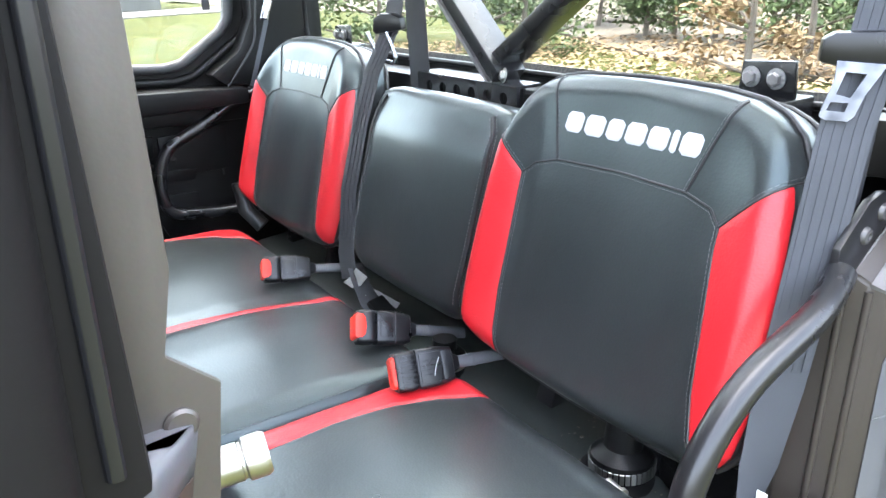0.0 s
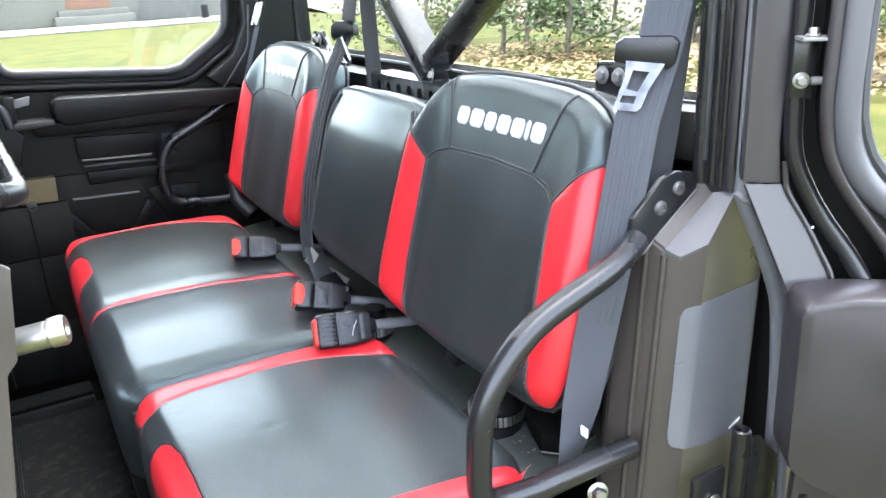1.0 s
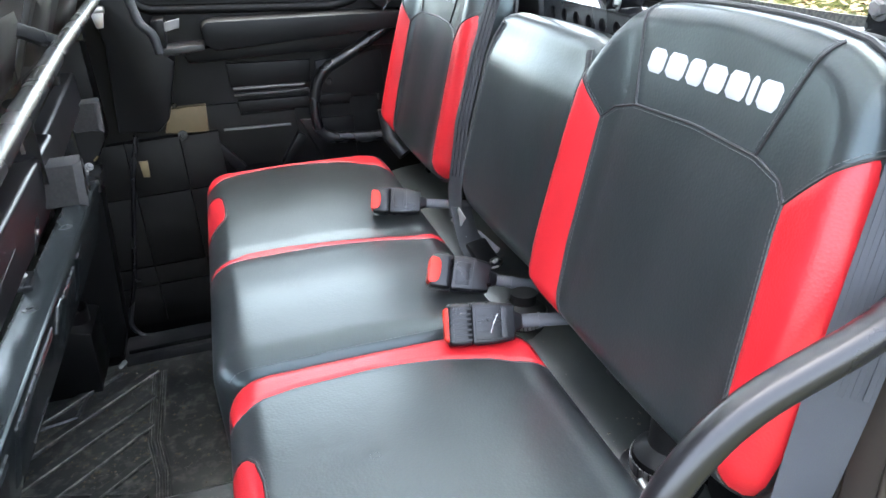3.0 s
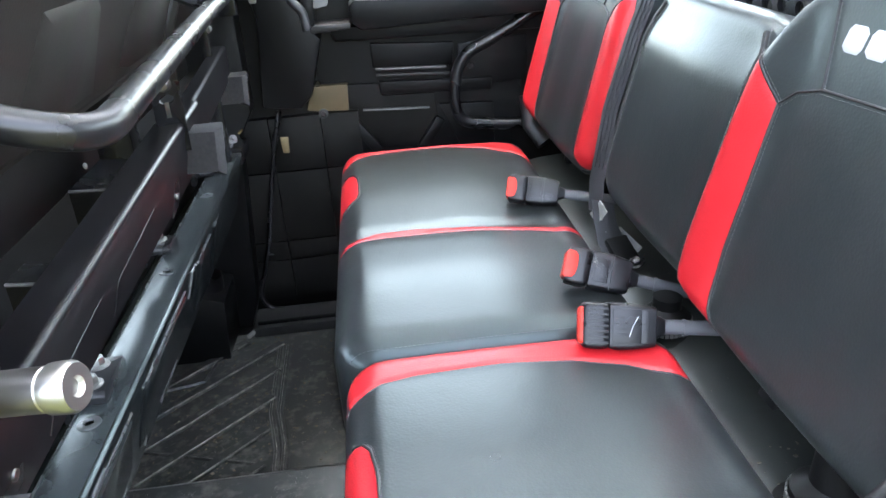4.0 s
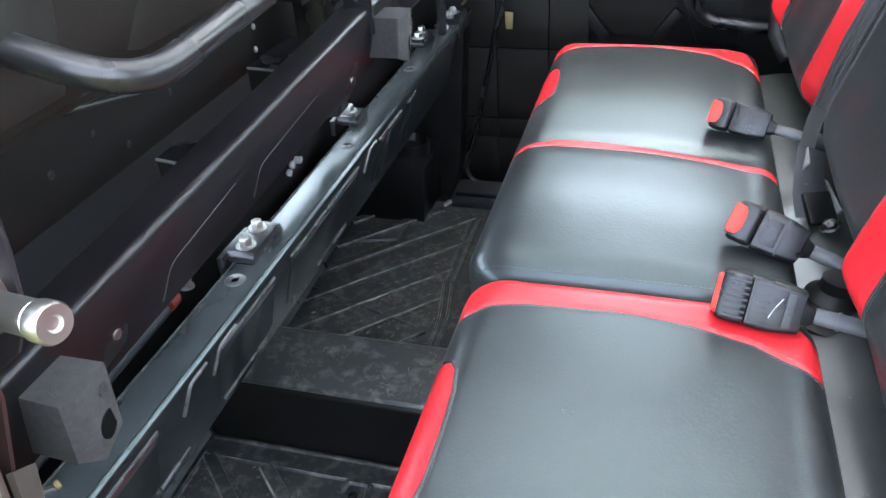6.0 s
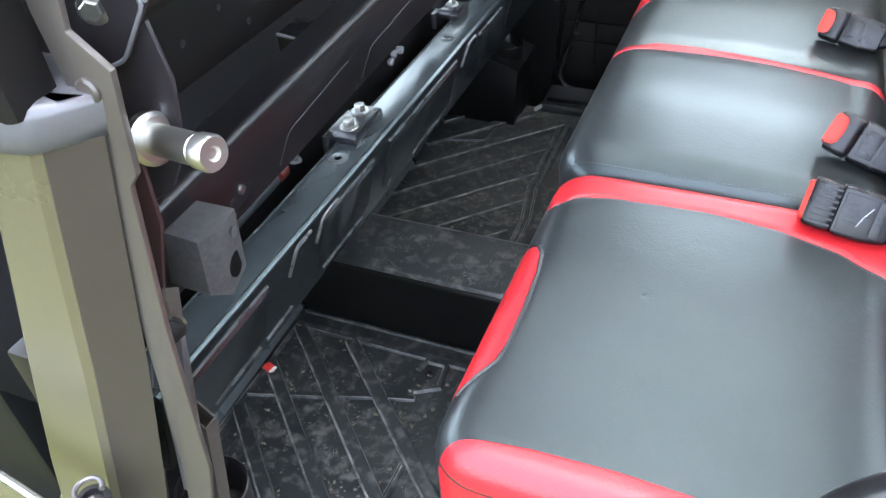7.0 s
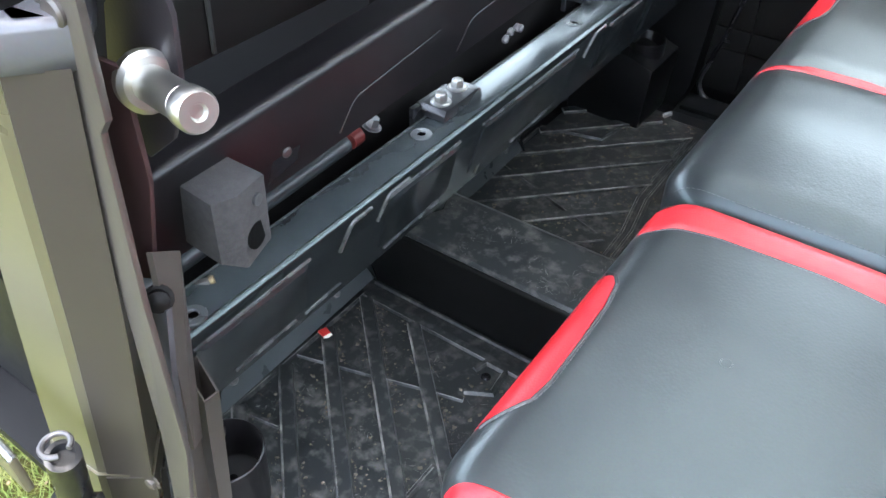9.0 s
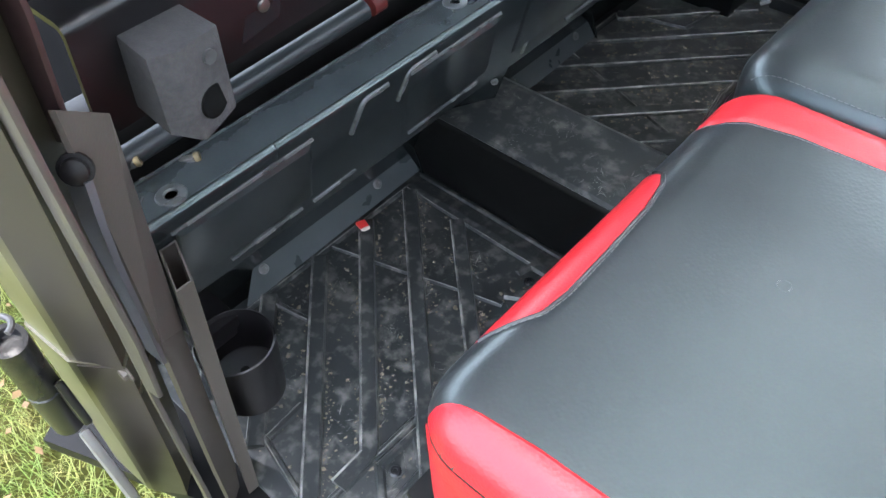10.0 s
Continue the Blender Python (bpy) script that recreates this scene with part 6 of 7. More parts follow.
def hoop_tab(x, y, z, wide, deep, label):
    """A bent sheet tab standing up behind the beam; x, y, z: the near rear corner of its top."""
    top = thing("sheet_tab", (x, y, z - 0.06), label, "metal tab", "tabs behind the beam")
    part("top_leaf", slab_of([(x, y, z), (x - deep, y + 0.006, z + 0.001), (x - deep, y + wide, z + 0.001), (x, y + wide - 0.004, z - 0.002)], (0, 0, -0.0025)), METAL_BLACK, top)
    part("front_leaf", slab_of([(x + 0.0008, y, z - 0.001), (x + 0.0008, y + wide - 0.004, z - 0.003), (x + 0.003, y + wide - 0.004, z - 0.065), (x + 0.003, y, z - 0.065)], (-0.0022, 0, 0)), POST_BLACK, top)
    part("side_leaf", slab_of([(x, y - 0.0004, z - 0.002), (x - deep, y + 0.0055, z - 0.002), (x - deep, y + 0.0055, z - 0.062), (x, y - 0.0004, z - 0.062)], (0, 0.0022, 0)), POST_BLACK, top)
    part("worn_edge", tube([(x - deep, y + 0.006, z), (x, y, z - 0.0003), (x + 0.001, y + wide - 0.004, z - 0.0025)], 0.0015, 6, round_by=0.004), METAL_GREY, top, "worn bright bend")
    return top


hoop_tab(0.068, 0.592, 1.236, 0.042, 0.036, "bent black sheet tab with worn edges")
hoop_tab(0.060, 0.800, 1.238, 0.110, 0.050, "wide bent black sheet tab with worn edges")
hoop_tab(0.046, 0.880, 1.348, 0.085, 0.050, "raised bent black sheet tab with worn edges")

# grab tube behind the front backrests
rail_tube = thing("grab_tube", (0.18, 0.88, 1.39), "satin black grab tube along the front backrests", "grab tube")
part("tube", tube([(0.132, 0.386, 1.411), (0.196, 0.398, 1.387), (0.170, 0.84, 1.392), (0.142, 1.40, 1.392), (0.098, 1.452, 1.42)], 0.0086, 16, round_by=0.04), METAL_BLACK, rail_tube, "satin black bent tube")
part("weld_flange", lathe([(0.013, 0), (0.014, 0.004), (0.0105, 0.008)], (0.130, 0.3855, 1.412), (0.9, 0.2, -0.35), 18), METAL_BLACK, rail_tube)
part("arm", beam((0.124, 0.826, 1.424), (0.160, 0.884, 1.394), 0.011, 0.013, 0.002), METAL_BLACK, rail_tube, "flat welded arm")
part("arm_knob", lathe([(0.006, 0), (0.0075, 0.004), (0.006, 0.010), (0, 0.011)], (0.122, 0.824, 1.420), (0.2, -0.3, 1), 12), METAL_GREY, rail_tube)


front_seat = thing("front_bench", (-0.3, 1.0, 0.6), "dark grey front bench with plastic back shells", "bench")
part("base", box(-0.60, -0.26, 0.36, 1.64, 0.60, 0.92, 0.01), PLASTIC, front_seat)
part("cushion", box(-0.70, -0.10, 0.34, 1.66, 0.92, 1.02, 0.03), MATT_CLOTH, front_seat)


def shell(y0, y1, label, fields):
    """The back shell of a front backrest: a bright lip, a leaning face with raised fields."""
    top = part("back_shell", prism([(0.145, 1.452), (0.152, 1.450), (0.150, 1.442), (0.128, 1.392), (0.116, 1.362), (0.104, 1.348), (0.094, 1.350), (0.108, 1.366), (0.122, 1.40), (0.140, 1.446)], "y", y0, y1, 0.0015), SHELL, front_seat, label)
    part("lip", tube([(0.1475, y0, 1.4518), (0.1475, y1, 1.4518)], 0.0026, 10), STEEL_LIP, top, "pale worn top lip")
    for fy0, fy1 in fields:
        bm = bmesh.new()
        lo = [Vector((0.1185, fy0 - 0.022, 1.370)), Vector((0.1185, fy1 + 0.020, 1.370)), Vector((0.1460, fy1 + 0.004, 1.436)), Vector((0.1460, fy0 - 0.004, 1.436))]
        n = Vector((0.93, 0, -0.36))
        a = [bm.verts.new(p - n * 0.0008) for p in lo]
        ins = ((0.010, 0.0), (-0.010, 0.0), (-0.007, -0.010), (0.007, -0.010))
        b = [bm.verts.new(p + Vector((dz * 0.42, dy, dz)) + n * 0.0062) for p, (dy, dz) in zip(lo, ins)]
        for k in range(4):
            bm.faces.new((a[k], a[(k + 1) % 4], b[(k + 1) % 4], b[k]))
        bm.faces.new(b)
        bevelled(bm, 0.0028, 3)
        part("raised_field", bm, SHELL, top)
    return top


STEEL_LIP = material("worn_pale_edge", (0.20, 0.21, 0.22), 0.3, second=(0.14, 0.15, 0.16), stain=20)
shell(0.33, 0.862, "dark grey plastic back shell of the front seat", ((0.350, 0.418), (0.514, 0.606), (0.722, 0.815)))
shell(0.905, 1.47, "dark grey plastic back shell of the far front seat", ((0.93, 1.0), (1.10, 1.20), (1.30, 1.40)))
for y0, y1, top_z in ((0.30, 0.77, 1.433), (0.90, 1.40, 1.425)):
    pad_line = [(y0, 1.30), (y1, 1.30), (y1 - 0.002, top_z - 0.038), (y1 - 0.010, top_z - 0.020), (y1 - 0.035, top_z - 0.005), (y1 - 0.13, top_z), (y0 + 0.10, top_z - 0.001), (y0, top_z - 0.012)]
    rest = part("backrest", prism(pad_line, "x", -0.11, 0.006, 0.012), PLASTIC_GREY, front_seat, "dark grey backrest with a rounded top")
    part("seam", tube([(0.0065, y, z + 0.004) for y, z in pad_line[2:7]], 0.0022, 6), PIPING, rest)
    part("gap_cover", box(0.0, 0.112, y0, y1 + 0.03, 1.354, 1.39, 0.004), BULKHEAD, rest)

# dark hollow below the shells: black sheets added to stand for its shade
hollow = tagged(link("bulkhead", box(-0.075, -0.045, 0.30, 1.655, 1.195, 1.34, 0.004), BULKHEAD), "black sheet added for the dark hollow behind the front seats", "bulkhead", kind="structure")
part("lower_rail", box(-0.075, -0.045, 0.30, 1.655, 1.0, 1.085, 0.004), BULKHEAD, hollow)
part("pan_rim", tube([(-0.043, 0.492, 1.200), (-0.043, 0.498, 1.273), (-0.043, 0.513, 1.290), (-0.043, 0.545, 1.289), (-0.043, 0.600, 1.275), (-0.043, 0.690, 1.254)], 0.0022, 8, round_by=0.02), PLASTIC_GREY, hollow, "rolled rim of the seat pan")
for y, z, r in ((0.56, 1.235, 0.004), (0.62, 1.245, 0.003), (0.66, 1.215, 0.0035), (0.74, 1.235, 0.004)):
    part("rivet", lathe([(r, 0), (r * 0.8, 0.0012), (0, 0.0016)], (-0.0448, y, z), (1, 0, 0), 12), PLASTIC_GREY, hollow)
part("brown_box", box(-0.02, 0.03, 0.43, 0.60, 1.318, 1.352, 0.006), BRICK_RED, hollow, "oxide red painted box")
post = thing("perforated_post", (0.08, 0.95, 1.2), "black perforated steel post behind the front seats", "post", "posts behind the front seats")
pm, _ = frame_from((0.080, 0.966, 1.225), (0.096, 0.915, 1.402), (0.28, -0.95, 0.1))
holes = [[(0.024 + x + 0.0065 * math.cos(a), 0.0085 * math.sin(a)) for a in np.linspace(0, 2 * math.pi, 11)[:-1]] for x in (0.045, 0.085, 0.125)]
part("strip", prism([(0.0, -0.015), (0.172, -0.015), (0.184, -0.006), (0.184, 0.010), (0.176, 0.015), (0.0, 0.015)], "z", -0.002, 0.002, 0.0, holes=holes, m=pm), METAL_BLACK, post)
for s in (-1, 1):
    part("flange", box(0.0, 0.172, s * 0.0155 - 0.0009, s * 0.0155 + 0.0009, -0.010, 0.004, 0.0005, pm), METAL_BLACK, post)
for x, y in ((0.088, 0.001), (0.152, 0.0)):
    part("bolt", bolt(pm @ Vector((x, y, 0.002)), pm.to_3x3() @ Vector((0, 0, 1)), 0.0062, 0.005), BOLT_STEEL, post, "dull zinc bolt")
part("slot_plate", box(0.046, 0.066, -0.0015, 0.0035, 0.002, 0.0036, 0.0006, pm), BOLT_STEEL, post, "bright slotted plate")
post2 = thing("perforated_post", (0.04, 0.985, 1.1), "broad black steel post behind the front seats", "post", "posts behind the front seats")
part("strip", box(-0.020, 0.022, 0.990, 1.030, 1.10, 1.47, 0.003), METAL_BLACK, post2)
part("face_edge", tube([(0.0225, 0.990, 1.11), (0.0225, 0.990, 1.46)], 0.0012, 6), METAL_BLACK, post2)
post3 = thing("perforated_post", (0.03, 1.46, 1.1), "slender black steel post at the far seat", "post", "posts behind the front seats")
part("strip", box(0.030, 0.044, 1.455, 1.470, 1.06, 1.44, 0.002), METAL_BLACK, post3)
part("cap_nut", bolt((0.046, 1.46, 1.30), (1, -0.3, 0), 0.005, 0.005), ZINC, post3)
junction = thing("bolt_cluster", (0.02, 1.60, 1.06), "cluster of zinc bolts at the far end of the rail", "bolts")
for p in ((0.030, 1.500, 1.062), (0.024, 1.560, 1.066), (0.040, 1.530, 1.084)):
    part("bolt", bolt(p, (0.5, -0.6, 0.6), 0.0055, 0.006), METAL_GREY, junction)
part("plate", box(0.0, 0.050, 1.53, 1.64, 1.030, 1.056, 0.003), METAL_BLACK, junction)
part("yellow_clip", beam((0.04, 1.60, 1.075), (0.046, 1.612, 1.080), 0.005, 0.003, 0.001), BRASS, junction)
gas_tube = thing("gas_strut", (0.02, 0.6, 1.10), "grey steel strut with a red cap under the beam", "strut")
part("rod", tube([(-0.008, 0.34, 1.066), (-0.012, 0.598, 1.0695)], 0.0088, 18), STRUT, gas_tube)
part("cap", tube([(-0.012, 0.604, 1.0695), (-0.012, 0.618, 1.070)], 0.0090, 16), DARK_RED, gas_tube, "red end cap")
part("fitting", bolt((-0.014, 0.640, 1.067), (0.3, 0.2, 1), 0.007, 0.010), CAP_GREY, gas_tube)
loom = thing("wire_connector", (0.0, 0.37, 1.05), "brassy wire connectors behind the pillar", "connector")
for x, y, z, dy in ((-0.004, 0.352, 1.062, 0.010), (0.002, 0.360, 1.044, 0.012), (0.012, 0.390, 1.050, 0.008)):
    part("plug", beam((x - 0.006, y, z), (x + 0.004, y + dy, z + 0.003), 0.007, 0.006, 0.002), BOLT_STEEL, loom)
    part("collar", lathe([(0.0042, 0), (0.0046, 0.002), (0.0036, 0.004)], (x + 0.003, y + dy, z + 0.003), (0.6, 1, 0.3), 10), OLD_BRASS, loom)
part("red_sleeve", tube([(-0.010, 0.330, 1.068), (0.0, 0.352, 1.070)], 0.005, 10), BRICK_RED, loom, "dark red sleeve")


wire_chain = thing("clip_chain", (0.0, 0.74, 1.25), "short chain of steel clips on the bulkhead edge", "chain")
for k, (dz, dy) in enumerate(((0.0, 0.012), (-0.014, 0.002), (-0.023, -0.001), (-0.034, 0.0), (-0.060, 0.0), (-0.082, -0.002))):
    part("clip", lathe([(0.0010, 0), (0.0022, 0.002), (0.0022, 0.0045), (0.0010, 0.006)], (0.052 - 0.001 * k, 0.770 + dy, 1.358 + dz), (0.1, -0.2 if k else 0.9, -1), 8), METAL_GREY, wire_chain)


def cup_holder(x, y, z, r, label):
    """A round cup holder on a bracket, open at the top."""
    top = thing("cup_holder", (x, y, z - 0.09), label, "cup holder", "cup holders")
    part("cup", lathe([(0, -0.085), (r * 0.86, -0.085), (r * 0.99, -0.003), (r, 0), (r * 0.96, 0.0012), (r * 0.93, -0.001), (r * 0.91, -0.020), (r * 0.86, -0.023), (r * 0.82, -0.055), (0, -0.055)], (x, y, z), (0, 0, 1), 40), BEAM_BLACK, top)
    part("base_disc", lathe([(r * 0.78, 0), (r * 0.76, 0.0016), (0, 0.0016)], (x, y, z - 0.0552), (0, 0, 1), 32), RUBBER, top, "dull grey base disc")
    part("drain", lathe([(0.0052, 0), (0.0044, 0.0006), (0, 0.0006)], (x - 0.002, y, z - 0.0534), (0, 0, 1), 14), MATT_CLOTH, top)
    part("arm", beam((x - r * 0.7, y, z - 0.02), (x - 0.12, y, z - 0.01), 0.05, 0.03, 0.004), BEAM_BLACK, top)
    return top


cup_holder(-0.022, 0.385, 0.800, 0.041, "dark grey plastic cup holder by the doorway")
cup_holder(-0.085, 1.585, 0.775, 0.038, "black plastic cup holder at the far side")
side_box = thing("far_side_trim", (-0.08, 1.6, 0.6), "black plastic side trim at the far footwell", "trim panel")
part("panel", prism([(-0.22, 0.60), (-0.02, 0.60), (0.0, 0.66), (0.03, 1.05), (0.06, 1.10), (0.06, 1.32), (-0.22, 1.32)], "y", 1.66, 1.735, 0.006), PLASTIC, side_box)
part("panel", prism([(-0.22, 0.60), (-0.05, 0.60), (-0.04, 0.74), (-0.10, 0.76), (-0.22, 0.76)], "y", 1.52, 1.66, 0.006), PLASTIC, side_box)
part("sill_cover", box(-0.01, 0.24, 1.60, 1.70, 0.60, 0.625, 0.006), PLASTIC_GREY, side_box)
part("sill_clip", beam((-0.022, 1.588, 0.612), (-0.006, 1.596, 0.622), 0.010, 0.008, 0.003), TAG_GREY, side_box, "pale worn clip")
part("sill_ridge", box(0.0, 0.24, 1.615, 1.625, 0.624, 0.632, 0.002), PLASTIC, side_box)
striker_far = thing("door_striker", (0.10, 1.62, 1.35), "zinc door striker on the far pillar", "striker", "door strikers")
part("pin", tube([(0.07, 1.64, 1.352), (0.12, 1.64, 1.350)], 0.007, 10), ZINC, striker_far)
part("clip", prism([(0.095, 1.345), (0.118, 1.345), (0.112, 1.318), (0.100, 1.318)], "y", 1.632, 1.64, 0.001), ZINC, striker_far)
part("bracket", box(0.04, 0.075, 1.62, 1.66, 1.30, 1.40, 0.003), METAL_BLACK, striker_far)

# near front pillar at the doorway
def pillar_ring(z, grow=0.0):
    """The folded box section of the painted pillar at a height."""
    k = [(0.60, -0.075, 0.06, 0.034), (0.75, -0.02, 0.058, 0.032), (0.95, 0.034, 0.056, 0.030), (1.075, 0.071, 0.053, 0.028), (1.163, 0.097, 0.046, 0.026), (1.27, 0.126, 0.035, 0.0225), (1.357, 0.150, 0.027, 0.0195), (1.37, 0.1525, 0.026, 0.0195)]
    i = max(j for j in range(len(k) - 1) if k[j][0] <= z + 1e-9)
    f = (z - k[i][0]) / (k[i + 1][0] - k[i][0])
    e, wl, wr = (k[i][c] + f * (k[i + 1][c] - k[i][c]) for c in (1, 2, 3))
    pts = [(e - wl - 0.04, 0.300), (e - wl - 0.004, 0.249), (e - wl, 0.2465), (e - 0.005, 0.2505), (e, 0.2540), (e + wr, 0.2715), (e + wr - 0.028, 0.300)]
    cx, cy = e - 0.03, 0.27
    return [(x + (grow if x > cx else -grow), y + (grow if y > cy else -grow), z) for x, y in pts]


def ring_loft(rings):
    bm = bmesh.new()
    vs = [[bm.verts.new(p) for p in r] for r in rings]
    n = len(vs[0])
    for a, b in zip(vs, vs[1:]):
        for k in range(n):
            bm.faces.new((a[k], a[(k + 1) % n], b[(k + 1) % n], b[k]))
    bm.faces.new(vs[0][::-1])
    bm.faces.new(vs[-1])
    return bm


near_pillar = tagged(link("pillar_front", ring_loft([pillar_ring(z) for z in (0.975, 1.05, 1.17, 1.27, 1.352)]), OLIVE, sharp=12), "olive painted front door pillar", "pillar", kind="structure")
rows = [pillar_ring(z) for z in (0.975, 1.05, 1.17, 1.27, 1.344)]
# Same pillar paint, laid on darker here for the facet's shade.
part("inner_facet", ring_loft([[r[4], (r[4][0] + 0.0015, r[4][1] - 0.0005, r[4][2]), (r[5][0] + 0.0015, r[5][1], r[5][2]), (r[5][0] - 0.004, r[5][1], r[5][2])] for r in rows]), FACET, near_pillar, "inner pillar facet with its shade put into the colour", 12)
lower = part("lower_length", ring_loft([pillar_ring(z, 0.0018) for z in (0.62, 0.70, 0.80, 0.90, 0.983)]), OLIVE, near_pillar, "olive lower pillar length below a folded seam", 12)
rows = [pillar_ring(z, 0.0018) for z in (0.62, 0.70, 0.80, 0.90, 0.980)]
# The lower facet's shade is likewise put into a darker colour.
part("inner_facet", ring_loft([[r[4], (r[4][0] + 0.0015, r[4][1] - 0.0005, r[4][2]), (r[5][0] + 0.0015, r[5][1], r[5][2]), (r[5][0] - 0.004, r[5][1], r[5][2])] for r in rows]), FACET, lower, "inner pillar facet with its shade put into the colour", 12)
caps = [(1.342, 0.0004), (1.343, 0.0022), (1.352, 0.0030), (1.3605, 0.0026), (1.365, 0.0006), (1.3665, -0.0030), (1.3665, -0.0110)]
part("cap", ring_loft([pillar_ring(z, g) for z, g in caps]), PILLAR_GREY, near_pillar, "smooth pale grey folded cap", 60)
bm = prism([(0.156, 1.97), (0.172, 1.97), (0.172, 1.52), (0.1725, 1.424), (0.1660, 1.393), (0.1835, 1.377), (0.1755, 1.322), (0.1685, 1.314), (0.1525, 1.21), (0.138, 1.065), (0.116, 0.985), (0.098, 0.975), (0.095, 0.955), (0.068, 0.76), (0.046, 0.66), (0.030, 0.66), (0.058, 0.76), (0.088, 0.95), (0.112, 1.06), (0.122, 1.13), (0.139, 1.253), (0.155, 1.355), (0.150, 1.40), (0.152, 1.52)], "y", 0.2735, 0.2775, 0.001)
part("plate", bm, EDGE_PLATE, near_pillar, "dull tan-brown edge plate")
part("upper_post", prism([(0.06, 1.345), (0.151, 1.36), (0.149, 1.52), (0.150, 1.97), (0.06, 1.97), (0.07, 1.5)], "y", 0.2455, 0.273, 0.005), POST_BLACK, near_pillar, "dark rubber-faced upper post")
# Two glossy beads added to give the post its vertical sheen streaks.
for x, r in ((0.140, 0.0035), (0.098, 0.003)):
    part("sheen_bead", tube([(x + 0.004, 0.2455, 1.97), (x + 0.003, 0.2455, 1.52), (x, 0.2455, 1.372)], r, 10), METAL_BLACK, near_pillar)
part("door_seal", tube([(0.115, 0.248, 1.97), (0.120, 0.248, 1.52), (0.112, 0.246, 1.36)], 0.018, 12), POST_BLACK, near_pillar)
part("rivet", lathe([(0.0064, 0), (0.0064, 0.0014), (0.0052, 0.0026), (0, 0.003)], (0.167, 0.2735, 1.366), (0, -1, 0), 20), EDGE_PLATE, near_pillar)
part("gusset", prism([(0.128, 1.350), (0.153, 1.361), (0.1755, 1.391), (0.160, 1.418), (0.150, 1.45), (0.115, 1.45), (0.118, 1.38)], "y", 0.312, 0.316, 0.0008), GUSSET, near_pillar, "dark plum gusset plate")
part("gusset_rim", tube([(0.150, 0.311, 1.45), (0.160, 0.311, 1.418), (0.1755, 0.311, 1.391), (0.153, 0.311, 1.361), (0.133, 0.311, 1.352)], 0.0011, 8, round_by=0.004), SEAL_GREY, near_pillar, "paler folded rim")
part("gusset_bolt", bolt((0.145, 0.3115, 1.4085), (0.5, -1, 0.1), 0.0055, 0.006), BOLT_STEEL, near_pillar)
part("gusset_bolt", bolt((0.145, 0.3115, 1.3865), (0.5, -1, 0.1), 0.0055, 0.006), BOLT_STEEL, near_pillar)
part("gusset_foot", prism([(0.125, 1.344), (0.150, 1.366), (0.168, 1.380), (0.173, 1.350), (0.166, 1.310), (0.150, 1.282), (0.125, 1.262), (0.100, 1.280)], "y", 0.3165, 0.3195, 0.0008), GUSSET, near_pillar)
slab = lambda ring, off: ring_loft([ring, [Vector(q) + Vector(off) for q in ring]])
part("inner_plate", slab([(0.140, 0.2935, 1.222), (0.106, 0.2945, 1.017), (0.0735, 0.3195, 0.977), (0.119, 0.321, 1.193)], (-0.0025, -0.002, 0.0)), DRAB, near_pillar, "dull brown inner plate", 12)
part("plate_bolt", lathe([(0.0085, 0), (0.0085, 0.002), (0.0065, 0.0022), (0.0063, 0.005), (0.0045, 0.0065), (0, 0.0068)], (0.1345, 0.2915, 1.187), (0.75, -0.55, 0.3), 18), POST_BLACK, near_pillar, "black domed bolt")
part("wedge", ring_loft([[(0.112, 0.290, 1.172), (0.141, 0.290, 1.182), (0.141, 0.294, 1.182), (0.112, 0.294, 1.172)], [(0.108, 0.287, 1.135), (0.1345, 0.288, 1.150), (0.1345, 0.292, 1.150), (0.108, 0.291, 1.135)], [(0.102, 0.287, 1.105), (0.124, 0.288, 1.112), (0.124, 0.292, 1.112), (0.102, 0.291, 1.105)], [(0.090, 0.289, 1.050), (0.110, 0.290, 1.050), (0.110, 0.293, 1.050), (0.090, 0.293, 1.050)], [(0.076, 0.290, 0.985), (0.096, 0.291, 0.985), (0.096, 0.294, 0.985), (0.076, 0.294, 0.985)]]), PILLAR_GREY, near_pillar, "smooth curved grey wedge", 12)
part("red_strip", prism([(0.125, 1.33), (0.156, 1.33), (0.152, 1.27), (0.126, 1.192), (0.088, 1.175), (0.115, 1.27)], "y", 0.297, 0.300, 0.001), BRICK_RED, near_pillar, "oxide red strip")
part("plate_bolt", bolt((0.070, 0.2735, 0.972), (0, -1, 0), 0.0055, 0.004), DRAB, near_pillar)
part("lower_plate", slab([(0.098, 0.296, 1.012), (0.072, 0.297, 0.905), (0.040, 0.297, 0.735), (0.010, 0.300, 0.603), (-0.005, 0.320, 0.603), (0.024, 0.320, 0.700), (0.047, 0.320, 0.852), (0.069, 0.320, 0.972)], (-0.003, -0.0025, 0.0)), DRAB, near_pillar, "dull brown lower plate", 12)


def tube_ring(z, inset):
    n = 0.089 + (z - 1.029) * 0.183
    i = inset
    return [(n - i, 0.3215 + i, z), (n + 0.001 - i, 0.335 - i * 0.6, z + 0.001), (n - 0.040 + i, 0.349 - i, z + 0.001), (n - 0.041 + i, 0.3355 + i * 0.6, z)]


bm = bmesh.new()
rings = [[bm.verts.new(q) for q in tube_ring(z, i)] for z, i in ((0.603, 0.0), (0.82, 0.0), (1.029, 0.0), (1.029, 0.0019), (0.82, 0.0019), (0.605, 0.0019))]
for a, b in zip(rings, rings[1:]):
    for k in range(4):
        bm.faces.new((a[k], a[(k + 1) % 4], b[(k + 1) % 4], b[k]))
bm.faces.new(rings[-1])
part("square_tube", bm, DRAB, near_pillar, "open-ended rectangular tube", 12)
